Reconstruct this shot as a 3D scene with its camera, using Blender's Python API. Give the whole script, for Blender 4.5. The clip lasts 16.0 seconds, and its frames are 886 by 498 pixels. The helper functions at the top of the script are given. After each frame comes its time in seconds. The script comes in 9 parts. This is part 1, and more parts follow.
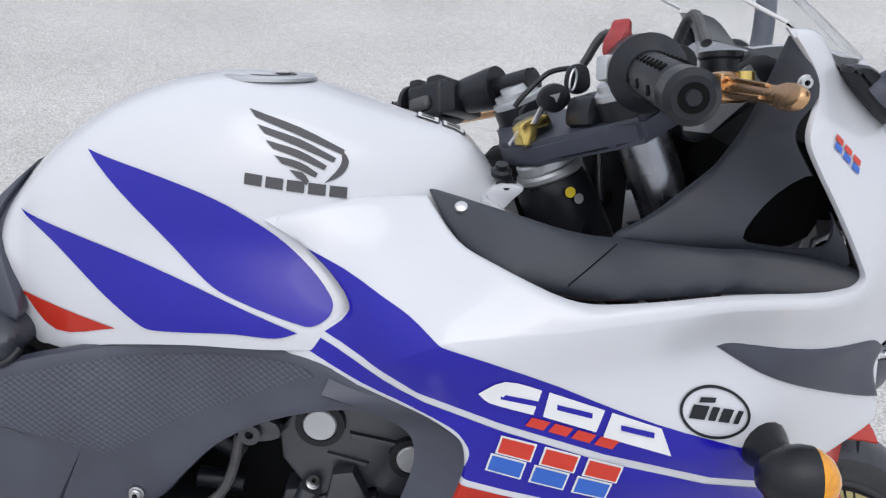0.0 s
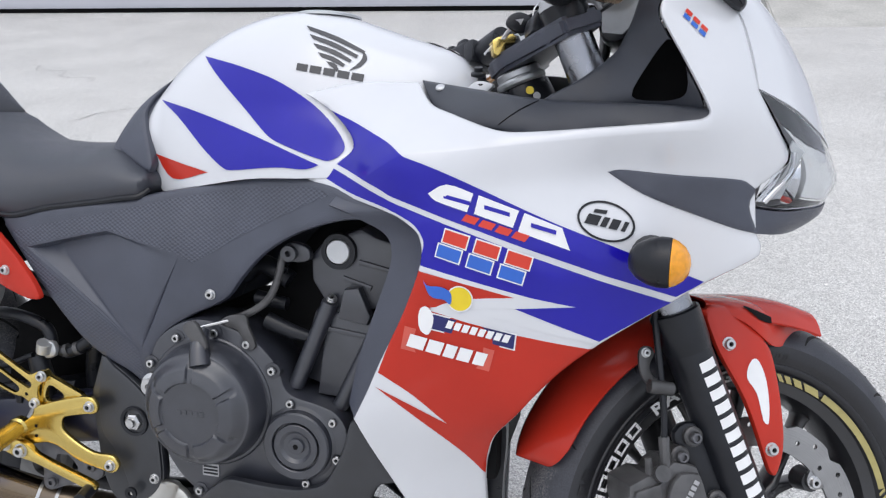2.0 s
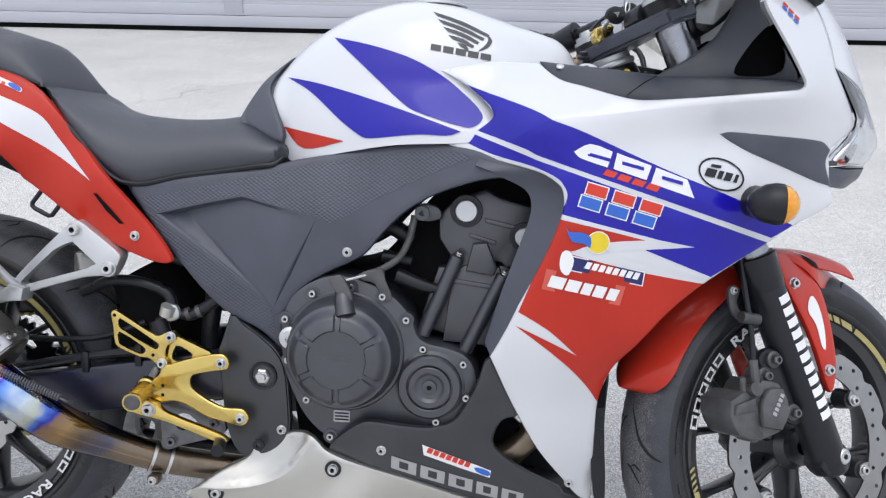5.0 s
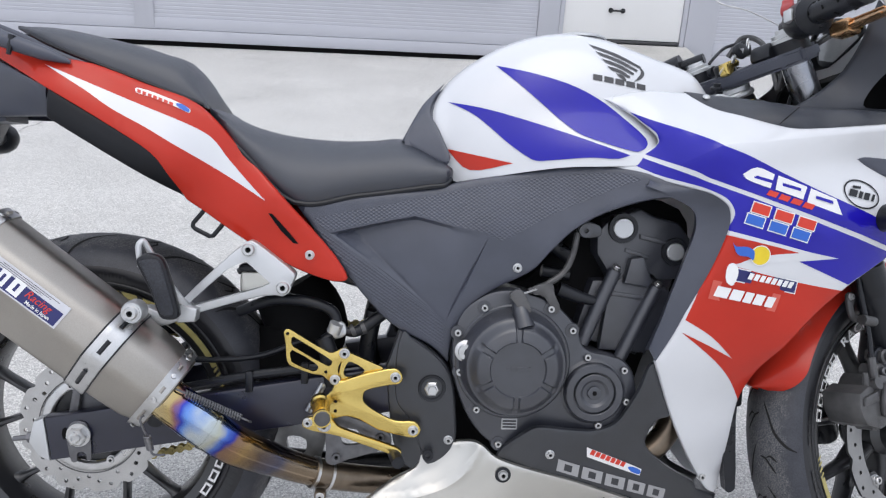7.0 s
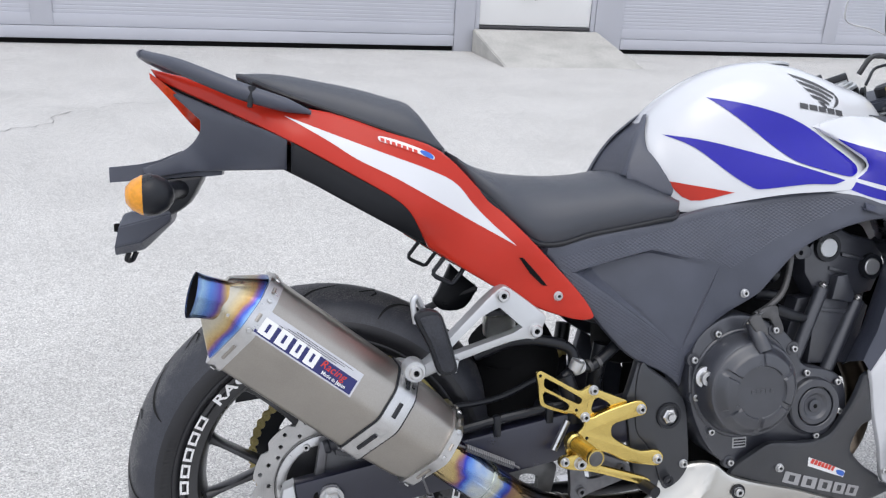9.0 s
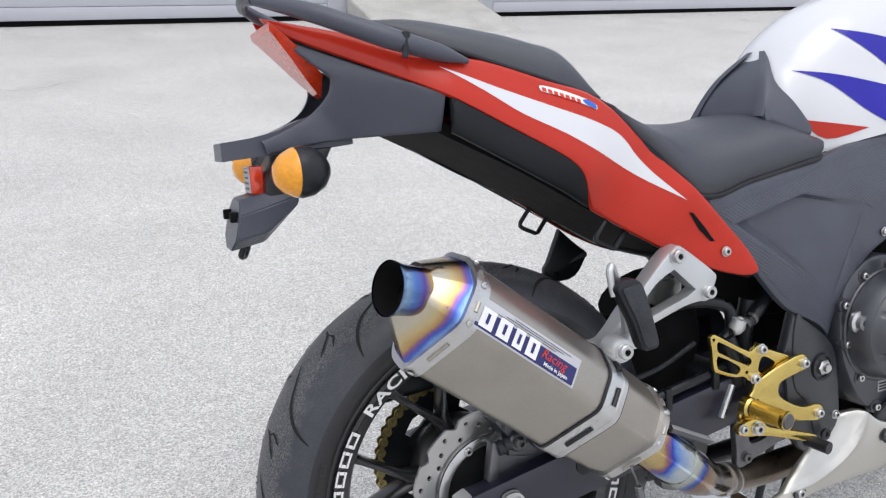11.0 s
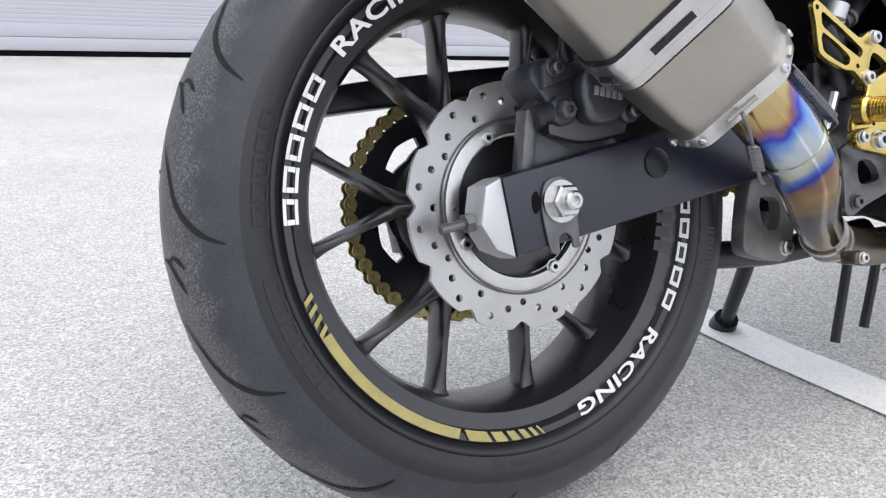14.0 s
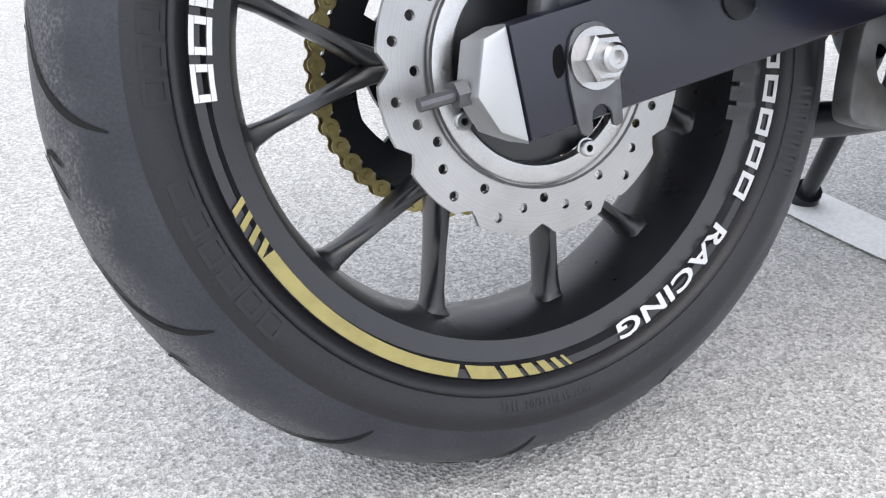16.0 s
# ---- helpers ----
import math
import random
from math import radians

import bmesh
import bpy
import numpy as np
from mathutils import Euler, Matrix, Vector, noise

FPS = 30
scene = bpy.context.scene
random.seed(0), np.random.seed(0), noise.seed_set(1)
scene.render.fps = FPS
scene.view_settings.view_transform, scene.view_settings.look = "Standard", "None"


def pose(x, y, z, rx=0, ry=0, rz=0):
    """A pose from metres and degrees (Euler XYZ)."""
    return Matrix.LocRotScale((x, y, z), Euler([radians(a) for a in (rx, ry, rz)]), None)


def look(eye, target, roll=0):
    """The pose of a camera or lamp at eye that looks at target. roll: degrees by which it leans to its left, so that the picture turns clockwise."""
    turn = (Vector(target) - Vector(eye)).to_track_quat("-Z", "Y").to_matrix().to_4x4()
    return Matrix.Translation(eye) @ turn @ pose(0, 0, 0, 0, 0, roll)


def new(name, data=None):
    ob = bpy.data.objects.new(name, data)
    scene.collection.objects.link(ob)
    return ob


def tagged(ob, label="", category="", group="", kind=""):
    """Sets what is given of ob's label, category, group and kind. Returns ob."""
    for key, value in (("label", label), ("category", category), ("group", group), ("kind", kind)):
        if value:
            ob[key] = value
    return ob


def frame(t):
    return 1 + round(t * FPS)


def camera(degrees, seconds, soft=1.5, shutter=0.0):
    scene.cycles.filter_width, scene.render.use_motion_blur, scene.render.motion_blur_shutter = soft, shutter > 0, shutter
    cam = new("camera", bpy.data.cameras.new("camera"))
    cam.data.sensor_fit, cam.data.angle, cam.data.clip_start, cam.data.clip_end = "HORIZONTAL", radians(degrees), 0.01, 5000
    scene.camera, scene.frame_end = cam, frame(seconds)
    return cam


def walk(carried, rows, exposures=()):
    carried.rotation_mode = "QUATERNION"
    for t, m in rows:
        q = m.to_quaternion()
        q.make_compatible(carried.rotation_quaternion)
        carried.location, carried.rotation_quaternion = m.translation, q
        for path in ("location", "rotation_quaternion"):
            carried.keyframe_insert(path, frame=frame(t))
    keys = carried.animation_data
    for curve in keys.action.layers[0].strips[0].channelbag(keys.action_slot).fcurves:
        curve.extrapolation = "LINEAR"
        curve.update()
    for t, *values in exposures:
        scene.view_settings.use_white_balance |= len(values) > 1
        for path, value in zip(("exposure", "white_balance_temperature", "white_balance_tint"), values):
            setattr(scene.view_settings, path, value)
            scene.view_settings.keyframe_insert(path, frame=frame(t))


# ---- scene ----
cam = camera(58.3, 16.0, 1.25)
PATH = [
    (0.0, (0.9224, -0.4688, 1.2127), (0.9615, 0.3680, 0.6667), 1.70),
    (0.5, (1.0388, -0.5555, 1.1784), (0.9539, 0.3047, 0.6756), -0.65),
    (1.0, (1.0871, -0.6434, 1.1554), (0.9395, 0.2350, 0.7007), -1.93),
    (1.5, (1.1159, -0.7679, 1.1070), (0.9436, 0.1234, 0.6877), -2.00),
    (2.0, (1.1541, -0.8307, 1.0716), (0.9759, 0.0691, 0.6733), -1.73),
    (2.5, (1.2158, -0.8805, 1.0411), (1.0406, 0.0247, 0.6540), -1.43),
    (3.0, (1.1883, -0.9354, 1.0082), (1.0263, -0.0263, 0.6243), -1.17),
    (3.5, (1.0969, -1.0179, 0.9951), (0.9615, -0.1043, 0.6118), -0.88),
    (6.0, (0.6171, -1.0461, 1.0579), (0.6703, -0.1097, 0.7110), 2.55),
    (6.5, (0.4881, -1.0989, 1.0562), (0.5769, -0.1624, 0.7170), 3.14),
    (7.0, (0.3981, -1.0822, 1.0444), (0.5202, -0.1504, 0.7026), 3.47),
    (7.5, (0.2978, -1.0405, 1.0244), (0.4509, -0.1171, 0.6724), 3.69),
    (8.0, (0.2018, -0.9986, 1.0243), (0.3888, -0.0842, 0.6652), 3.65),
    (8.5, (0.0510, -0.9750, 1.0416), (0.2761, -0.0697, 0.6815), 3.47),
    (9.0, (-0.1401, -0.9495, 1.0966), (0.1261, -0.0529, 0.7427), 3.11),
    (11.5, (-0.4834, -0.5630, 0.9466), (-0.0222, 0.2411, 0.5715), 2.04),
    (12.0, (-0.4369, -0.4602, 0.7922), (0.0496, 0.3412, 0.4442), 2.10),
    (12.5, (-0.4090, -0.4166, 0.6204), (0.0921, 0.3965, 0.3243), 1.93),
    (13.0, (-0.4167, -0.4451, 0.5442), (0.0919, 0.3737, 0.2779), 1.90),
    (13.5, (-0.4358, -0.4785, 0.5095), (0.0750, 0.3399, 0.2463), 2.07),
    (14.0, (-0.4362, -0.4893, 0.4714), (0.0740, 0.3251, 0.1945), 2.27),
    (14.5, (-0.4257, -0.4854, 0.4613), (0.0794, 0.3239, 0.1616), 2.34),
    (15.0, (-0.4116, -0.4730, 0.4548), (0.0787, 0.3308, 0.1178), 2.05),
    (15.5, (-0.3748, -0.4270, 0.4302), (0.0894, 0.3705, 0.0449), 1.40),
    (16.0, (-0.3011, -0.3516, 0.4398), (0.1184, 0.4337, -0.0155), 0.26),
]
walk(cam, [(t, look(eye, target, roll)) for t, eye, target, roll in PATH],
     [(0.0, -0.14, 6350, 9), (3.5, 0.10, 6320, 9), (7.0, 0.02, 6300, 9), (8.5, 0.1, 6320, 9), (9.2, 0.05, 6350, 9), (11.5, 0.05, 6500, 9), (13.0, 0.32, 6480, 9), (14.5, 0.36, 6450, 9), (16.0, 0.42, 6420, 9)])

from mathutils.geometry import delaunay_2d_cdt

# ---- sky, sun ----
world = bpy.data.worlds.new("overcast_sky")
scene.world = world
world.use_nodes = True
wn = world.node_tree.nodes
sky = wn.new("ShaderNodeTexSky")
sky.sky_type, sky.sun_disc = "NISHITA", False
sky.sun_elevation, sky.sun_rotation, sky.dust_density, sky.air_density = radians(58), radians(200), 4.0, 1.0
haze = wn.new("ShaderNodeMix")
haze.data_type = "RGBA"
haze.inputs["Factor"].default_value = 0.72
haze.inputs["B"].default_value = (8.9, 9.12, 9.9, 1)
world.node_tree.links.new(sky.outputs["Color"], haze.inputs["A"])
# an overcast dome is darker towards the horizon than overhead
wc = wn.new("ShaderNodeTexCoord")
wsep = wn.new("ShaderNodeSeparateXYZ")
world.node_tree.links.new(wc.outputs["Generated"], wsep.inputs["Vector"])
dome = wn.new("ShaderNodeMapRange")
dome.inputs["From Min"].default_value, dome.inputs["From Max"].default_value = 0.0, 0.9
dome.inputs["To Min"].default_value, dome.inputs["To Max"].default_value = 0.84, 1.20
world.node_tree.links.new(wsep.outputs["Z"], dome.inputs["Value"])
over = wn.new("ShaderNodeMix")
over.data_type, over.blend_type = "RGBA", "MULTIPLY"
over.inputs["Factor"].default_value = 1.0
world.node_tree.links.new(haze.outputs["Result"], over.inputs["A"])
world.node_tree.links.new(dome.outputs["Result"], over.inputs["B"])
world.node_tree.links.new(over.outputs["Result"], wn["Background"].inputs["Color"])
wn["Background"].inputs["Strength"].default_value = 0.135
sun = new("sun", bpy.data.lights.new("sun", "SUN"))
sun.data.energy, sun.data.angle, sun.data.color = 0.60, radians(40), (1.0, 0.97, 0.93)
sun.matrix_world = look((0.9, -1.3, 6.5), (0.6, 0.2, 0))


# ---- materials ----
def material(name, colour, rough=0.5, metal=0.0, coat=0.0, spots=0.12, grain=0.0, size=40.0, fine=400.0, bump=0.0, second=None, **extra):
    """A surface with variation at two scales: slow stains (size) and fine grain (fine), both in object metres."""
    m = bpy.data.materials.new(name)
    m.use_nodes = True
    nt = m.node_tree
    b = nt.nodes["Principled BSDF"]
    co = nt.nodes.new("ShaderNodeTexCoord")
    slow = nt.nodes.new("ShaderNodeTexNoise")
    slow.inputs["Scale"].default_value, slow.inputs["Detail"].default_value = size, 5
    quick = nt.nodes.new("ShaderNodeTexNoise")
    quick.inputs["Scale"].default_value, quick.inputs["Detail"].default_value = fine, 2
    for n in (slow, quick):
        nt.links.new(co.outputs["Object"], n.inputs["Vector"])
    mix = nt.nodes.new("ShaderNodeMix")
    mix.data_type = "RGBA"
    dark = second or [c * (1 - spots) for c in colour]
    mix.inputs["A"].default_value, mix.inputs["B"].default_value = (*dark, 1), (*colour, 1)
    rampn = nt.nodes.new("ShaderNodeMapRange")
    rampn.inputs["From Min"].default_value, rampn.inputs["From Max"].default_value = 0.3, 0.62
    nt.links.new(slow.outputs["Fac"], rampn.inputs["Value"])
    nt.links.new(rampn.outputs["Result"], mix.inputs["Factor"])
    last = mix.outputs["Result"]
    if grain:
        g = nt.nodes.new("ShaderNodeMix")
        g.data_type, g.blend_type = "RGBA", "MULTIPLY"
        gr = nt.nodes.new("ShaderNodeMapRange")
        gr.inputs["From Min"].default_value, gr.inputs["From Max"].default_value = 0.3, 0.7
        gr.inputs["To Min"].default_value, gr.inputs["To Max"].default_value = 1 - grain, 1 + grain
        nt.links.new(quick.outputs["Fac"], gr.inputs["Value"])
        g.inputs["Factor"].default_value = 1
        nt.links.new(last, g.inputs["A"])
        nt.links.new(gr.outputs["Result"], g.inputs["B"])
        last = g.outputs["Result"]
    nt.links.new(last, b.inputs["Base Color"])
    rr = nt.nodes.new("ShaderNodeMapRange")
    rr.inputs["To Min"].default_value, rr.inputs["To Max"].default_value = max(rough - 0.08, 0.02), min(rough + 0.08, 1)
    nt.links.new(slow.outputs["Fac"], rr.inputs["Value"])
    nt.links.new(rr.outputs["Result"], b.inputs["Roughness"])
    b.inputs["Metallic"].default_value = metal
    b.inputs["Coat Weight"].default_value, b.inputs["Coat Roughness"].default_value = coat, 0.06
    if bump:
        bp = nt.nodes.new("ShaderNodeBump")
        bp.inputs["Strength"].default_value, bp.inputs["Distance"].default_value = bump, 0.001
        nt.links.new(quick.outputs["Fac"], bp.inputs["Height"])
        nt.links.new(bp.outputs["Normal"], b.inputs["Normal"])
    for key, value in extra.items():
        b.inputs[key.replace("_", " ")].default_value = value
    return m


WHITE = material("white_paint", (0.65, 0.66, 0.685), 0.22, coat=0.7, spots=0.03, size=9)
BLUE = material("blue_paint", (0.013, 0.008, 0.345), 0.20, coat=0.34, spots=0.1, size=12, Specular_IOR_Level=0.28)
RED = material("red_paint", (0.48, 0.030, 0.016), 0.2, coat=0.15, spots=0.1, size=12, Specular_IOR_Level=0.22)
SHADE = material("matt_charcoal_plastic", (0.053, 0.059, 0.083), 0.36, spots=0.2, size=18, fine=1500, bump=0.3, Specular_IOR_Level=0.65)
UNDER = material("black_under_tail_plastic", (0.008, 0.009, 0.012), 0.5, spots=0.2, size=25, fine=900, bump=0.2, Specular_IOR_Level=0.25)
INNER = material("dark_inner_plastic", (0.034, 0.038, 0.050), 0.36, spots=0.25, size=14, fine=1500, bump=0.35)
# Chrome with a darkened base colour that stands for its dark reflections
FORKTUBE = material("darkened_chrome_tube", (0.34, 0.35, 0.38), 0.27, metal=1.0, spots=0.15, size=40)
AXLE = material("grey_plated_steel", (0.17, 0.17, 0.18), 0.38, metal=0.8, spots=0.25, size=60)
SATIN = material("satin_black_frame_paint", (0.0135, 0.0145, 0.030), 0.30, spots=0.2, size=18, fine=1400, bump=0.05, Specular_IOR_Level=0.7)
BLACK = material("black_plastic", (0.0125, 0.0138, 0.0180), 0.30, spots=0.3, size=25, fine=900, bump=0.25, Specular_IOR_Level=0.36)
SEAT = material("black_seat_vinyl", (0.013, 0.017, 0.030), 0.34, spots=0.2, size=20, fine=2200, bump=0.4, Specular_IOR_Level=1.0)
SATINB = material("satin_black_panel", (0.020, 0.022, 0.028), 0.36, spots=0.25, size=25, fine=1100, bump=0.2, Specular_IOR_Level=0.8)
ENGINE = material("black_engine_enamel", (0.030, 0.0325, 0.043), 0.34, spots=0.3, size=30, fine=700, bump=0.25, Specular_IOR_Level=1.0)
CAST = material("dark_cast_metal", (0.105, 0.104, 0.106), 0.45, metal=0.35, spots=0.4, size=40, fine=600, bump=0.4)
RUBBER = material("tyre_rubber", (0.0115, 0.0130, 0.0195), 0.42, spots=0.35, size=22, fine=420, grain=0.35, bump=0.4, second=(0.026, 0.028, 0.036))
def tread_rubber():
    """Worn tread: smooth slate shoulders, a gritty scuffed crown with pale specks; crown is 0 at the middle of the tread and 1 at its edge."""
    m = material("worn_tread_rubber", (0.027, 0.029, 0.038), 0.46, spots=0.3, size=30, fine=500, grain=0.2, bump=0.25, second=(0.037, 0.039, 0.049))
    nt = m.node_tree
    b = nt.nodes["Principled BSDF"]
    at_ = nt.nodes.new("ShaderNodeAttribute")
    at_.attribute_name = "crown"
    co = nt.nodes.new("ShaderNodeTexCoord")
    patchy = nt.nodes.new("ShaderNodeTexNoise")
    patchy.inputs["Scale"].default_value, patchy.inputs["Detail"].default_value = 55, 6
    grit = nt.nodes.new("ShaderNodeTexNoise")
    grit.inputs["Scale"].default_value, grit.inputs["Detail"].default_value = 520, 4
    for n in (patchy, grit):
        nt.links.new(co.outputs["Object"], n.inputs["Vector"])
    edge = nt.nodes.new("ShaderNodeMath")
    edge.operation = "MULTIPLY_ADD"
    edge.inputs[1].default_value = 0.55
    nt.links.new(patchy.outputs["Fac"], edge.inputs[0])
    nt.links.new(at_.outputs["Fac"], edge.inputs[2])
    mask = nt.nodes.new("ShaderNodeMapRange")
    mask.inputs["From Min"].default_value, mask.inputs["From Max"].default_value = 0.98, 0.80
    nt.links.new(edge.outputs["Value"], mask.inputs["Value"])
    speck = nt.nodes.new("ShaderNodeMapRange")
    speck.inputs["From Min"].default_value, speck.inputs["From Max"].default_value = 0.42, 0.70
    nt.links.new(grit.outputs["Fac"], speck.inputs["Value"])
    both = nt.nodes.new("ShaderNodeMath")
    both.operation = "MULTIPLY"
    nt.links.new(mask.outputs["Result"], both.inputs[0])
    nt.links.new(speck.outputs["Result"], both.inputs[1])
    mix = nt.nodes.new("ShaderNodeMix")
    mix.data_type = "RGBA"
    mix.inputs["B"].default_value = (0.145, 0.142, 0.138, 1)
    nt.links.new(b.inputs["Base Color"].links[0].from_socket, mix.inputs["A"])
    nt.links.new(both.outputs["Value"], mix.inputs["Factor"])
    nt.links.new(mix.outputs["Result"], b.inputs["Base Color"])
    return m


TREAD = tread_rubber()
SCUFFED = material("side_wall_rubber", (0.0125, 0.0125, 0.0155), 0.37, spots=0.3, size=16, fine=700, grain=0.2, bump=0.2, second=(0.014, 0.0145, 0.017))
GROOVE = material("tread_groove", (0.008, 0.008, 0.008), 0.9)
WHEEL = material("satin_black_wheel", (0.017, 0.0175, 0.0205), 0.30, spots=0.3, size=35, fine=900, bump=0.15, Specular_IOR_Level=0.8)
STEEL = material("brushed_steel", (0.62, 0.62, 0.62), 0.30, metal=1.0, spots=0.12, size=60, fine=900, grain=0.06, bump=0.1)
ALU = material("cast_aluminium", (0.60, 0.61, 0.62), 0.45, metal=0.8, spots=0.06, size=25, fine=1200, bump=0.12)
SHIELD = material("satin_silver_shield", (0.60, 0.588, 0.55), 0.36, metal=0.95, spots=0.05, size=5, fine=1400, bump=0.05)
DISC = material("worn_steel_disc", (0.52, 0.515, 0.51), 0.30, metal=1.0, spots=0.16, size=24, fine=1200, grain=0.03, bump=0.05)
# Front disc copy: its dim reflection of the ground is put into the colour
DISC_F = material("dimmed_steel_disc", (0.36, 0.357, 0.355), 0.34, metal=1.0, spots=0.16, size=24, fine=1200, grain=0.03, bump=0.05)
for m in (DISC, DISC_F):
    # fine circular machining marks round the disc's axis
    nt = m.node_tree
    b = nt.nodes["Principled BSDF"]
    tan = nt.nodes.new("ShaderNodeTangent")
    tan.direction_type, tan.axis = "RADIAL", "Y"
    nt.links.new(tan.outputs["Tangent"], b.inputs["Tangent"])
    b.inputs["Anisotropic"].default_value = 0.6
    co = nt.nodes.new("ShaderNodeTexCoord")
    flatten = nt.nodes.new("ShaderNodeVectorMath")
    flatten.operation = "MULTIPLY"
    flatten.inputs[1].default_value = (1, 0, 1)
    span_ = nt.nodes.new("ShaderNodeVectorMath")
    span_.operation = "LENGTH"
    rings = nt.nodes.new("ShaderNodeTexNoise")
    rings.noise_dimensions = "1D"
    rings.inputs["Scale"].default_value, rings.inputs["Detail"].default_value = 300, 3
    tone = nt.nodes.new("ShaderNodeMapRange")
    tone.inputs["From Min"].default_value, tone.inputs["From Max"].default_value = 0.3, 0.7
    tone.inputs["To Min"].default_value, tone.inputs["To Max"].default_value = 0.88, 1.06
    mul = nt.nodes.new("ShaderNodeMix")
    mul.data_type, mul.blend_type = "RGBA", "MULTIPLY"
    mul.inputs["Factor"].default_value = 1.0
    centred = nt.nodes.new("ShaderNodeVectorMath")
    centred.operation = "SUBTRACT"
    centred.inputs[1].default_value = (0.5, 0.5, 0.5)
    nt.links.new(co.outputs["Generated"], centred.inputs[0])
    nt.links.new(centred.outputs["Vector"], flatten.inputs[0])
    nt.links.new(flatten.outputs["Vector"], span_.inputs[0])
    nt.links.new(span_.outputs["Value"], rings.inputs["W"])
    nt.links.new(rings.outputs["Fac"], tone.inputs["Value"])
    nt.links.new(b.inputs["Base Color"].links[0].from_socket, mul.inputs["A"])
    nt.links.new(tone.outputs["Result"], mul.inputs["B"])
    nt.links.new(mul.outputs["Result"], b.inputs["Base Color"])
CHROME = material("chrome", (0.75, 0.75, 0.77), 0.09, metal=1.0, spots=0.1)
TITAN = material("brushed_titanium", (0.40, 0.375, 0.34), 0.36, metal=0.95, spots=0.10, size=14, fine=700, grain=0.05, bump=0.06)
GOLD = material("gold_anodised", (0.69, 0.52, 0.165), 0.23, metal=1.0, spots=0.12, size=30)
KILL = material("dull_red_plastic", (0.36, 0.035, 0.035), 0.45, spots=0.2)
BRONZE = material("bronze_anodised", (0.62, 0.38, 0.20), 0.26, metal=0.9, spots=0.15, size=30)
CHAIN = material("gold_chain_plate", (0.48, 0.40, 0.17), 0.36, metal=0.8, spots=0.4, size=120)
OCHRE = material("ochre_rim_sticker", (0.39, 0.335, 0.125), 0.45, spots=0.2, size=60)
INK = material("white_sticker", (0.80, 0.80, 0.80), 0.4, spots=0.06)
NAVY = material("navy_sticker", (0.015, 0.018, 0.12), 0.35, spots=0.1)
SKYB = material("bright_blue_sticker", (0.03, 0.13, 0.55), 0.35, spots=0.1)
SCARLET = material("scarlet_sticker", (0.62, 0.04, 0.02), 0.35, spots=0.1)
YELLOW = material("yellow_sticker", (0.80, 0.60, 0.02), 0.35, spots=0.1)
GREY = material("dark_grey_sticker", (0.06, 0.06, 0.065), 0.45, spots=0.1)
SILVER = material("silver_sticker", (0.42, 0.42, 0.43), 0.4, metal=0.4, spots=0.1)
AMBER = material("amber_lens", (0.82, 0.33, 0.006), 0.14, coat=0.5, spots=0.2, size=200)
LAMPRED = material("red_lens", (0.66, 0.045, 0.012), 0.15, coat=0.6, spots=0.3, size=150)
# Near-black: puts the shade of holes, gaps and filler blocks into the colour
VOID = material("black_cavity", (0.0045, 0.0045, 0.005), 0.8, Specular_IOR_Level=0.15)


def clear(name, colour, rough, ior=1.45):
    m = bpy.data.materials.new(name)
    m.use_nodes = True
    b = m.node_tree.nodes["Principled BSDF"]
    b.inputs["Base Color"].default_value = (*colour, 1)
    b.inputs["Roughness"].default_value, b.inputs["IOR"].default_value = rough, ior
    b.inputs["Transmission Weight"].default_value = 1.0
    return m


SCREEN = clear("clear_screen", (0.97, 0.98, 0.98), 0.02, 1.06)
LENS = clear("lamp_lens", (0.90, 0.92, 0.94), 0.03, 1.3)


def tinted(name, origin, along, stops, rough=0.22):
    """Heat-tinted titanium: colours that follow the distance along the pipe."""
    m = material(name, (0.5, 0.45, 0.38), rough, metal=1.0, spots=0.1, size=50)
    nt = m.node_tree
    co = nt.nodes.new("ShaderNodeTexCoord")
    sub = nt.nodes.new("ShaderNodeVectorMath")
    sub.operation = "SUBTRACT"
    sub.inputs[1].default_value = origin
    dot = nt.nodes.new("ShaderNodeVectorMath")
    dot.operation = "DOT_PRODUCT"
    dot.inputs[1].default_value = along
    wob = nt.nodes.new("ShaderNodeTexNoise")
    wob.inputs["Scale"].default_value = 22
    add = nt.nodes.new("ShaderNodeMath")
    add.operation = "MULTIPLY_ADD"
    add.inputs[1].default_value = 0.22
    rp = nt.nodes.new("ShaderNodeValToRGB")
    rp.color_ramp.elements.remove(rp.color_ramp.elements[1])
    rp.color_ramp.elements[0].position, rp.color_ramp.elements[0].color = stops[0][0], (*stops[0][1], 1)
    for p, c in stops[1:]:
        rp.color_ramp.elements.new(p).color = (*c, 1)
    nt.links.new(co.outputs["Object"], sub.inputs[0])
    nt.links.new(co.outputs["Object"], wob.inputs["Vector"])
    nt.links.new(sub.outputs["Vector"], dot.inputs[0])
    nt.links.new(wob.outputs["Fac"], add.inputs[0])
    nt.links.new(dot.outputs["Value"], add.inputs[2])
    nt.links.new(add.outputs["Value"], rp.inputs["Fac"])
    nt.links.new(rp.outputs["Color"], nt.nodes["Principled BSDF"].inputs["Base Color"])
    return m


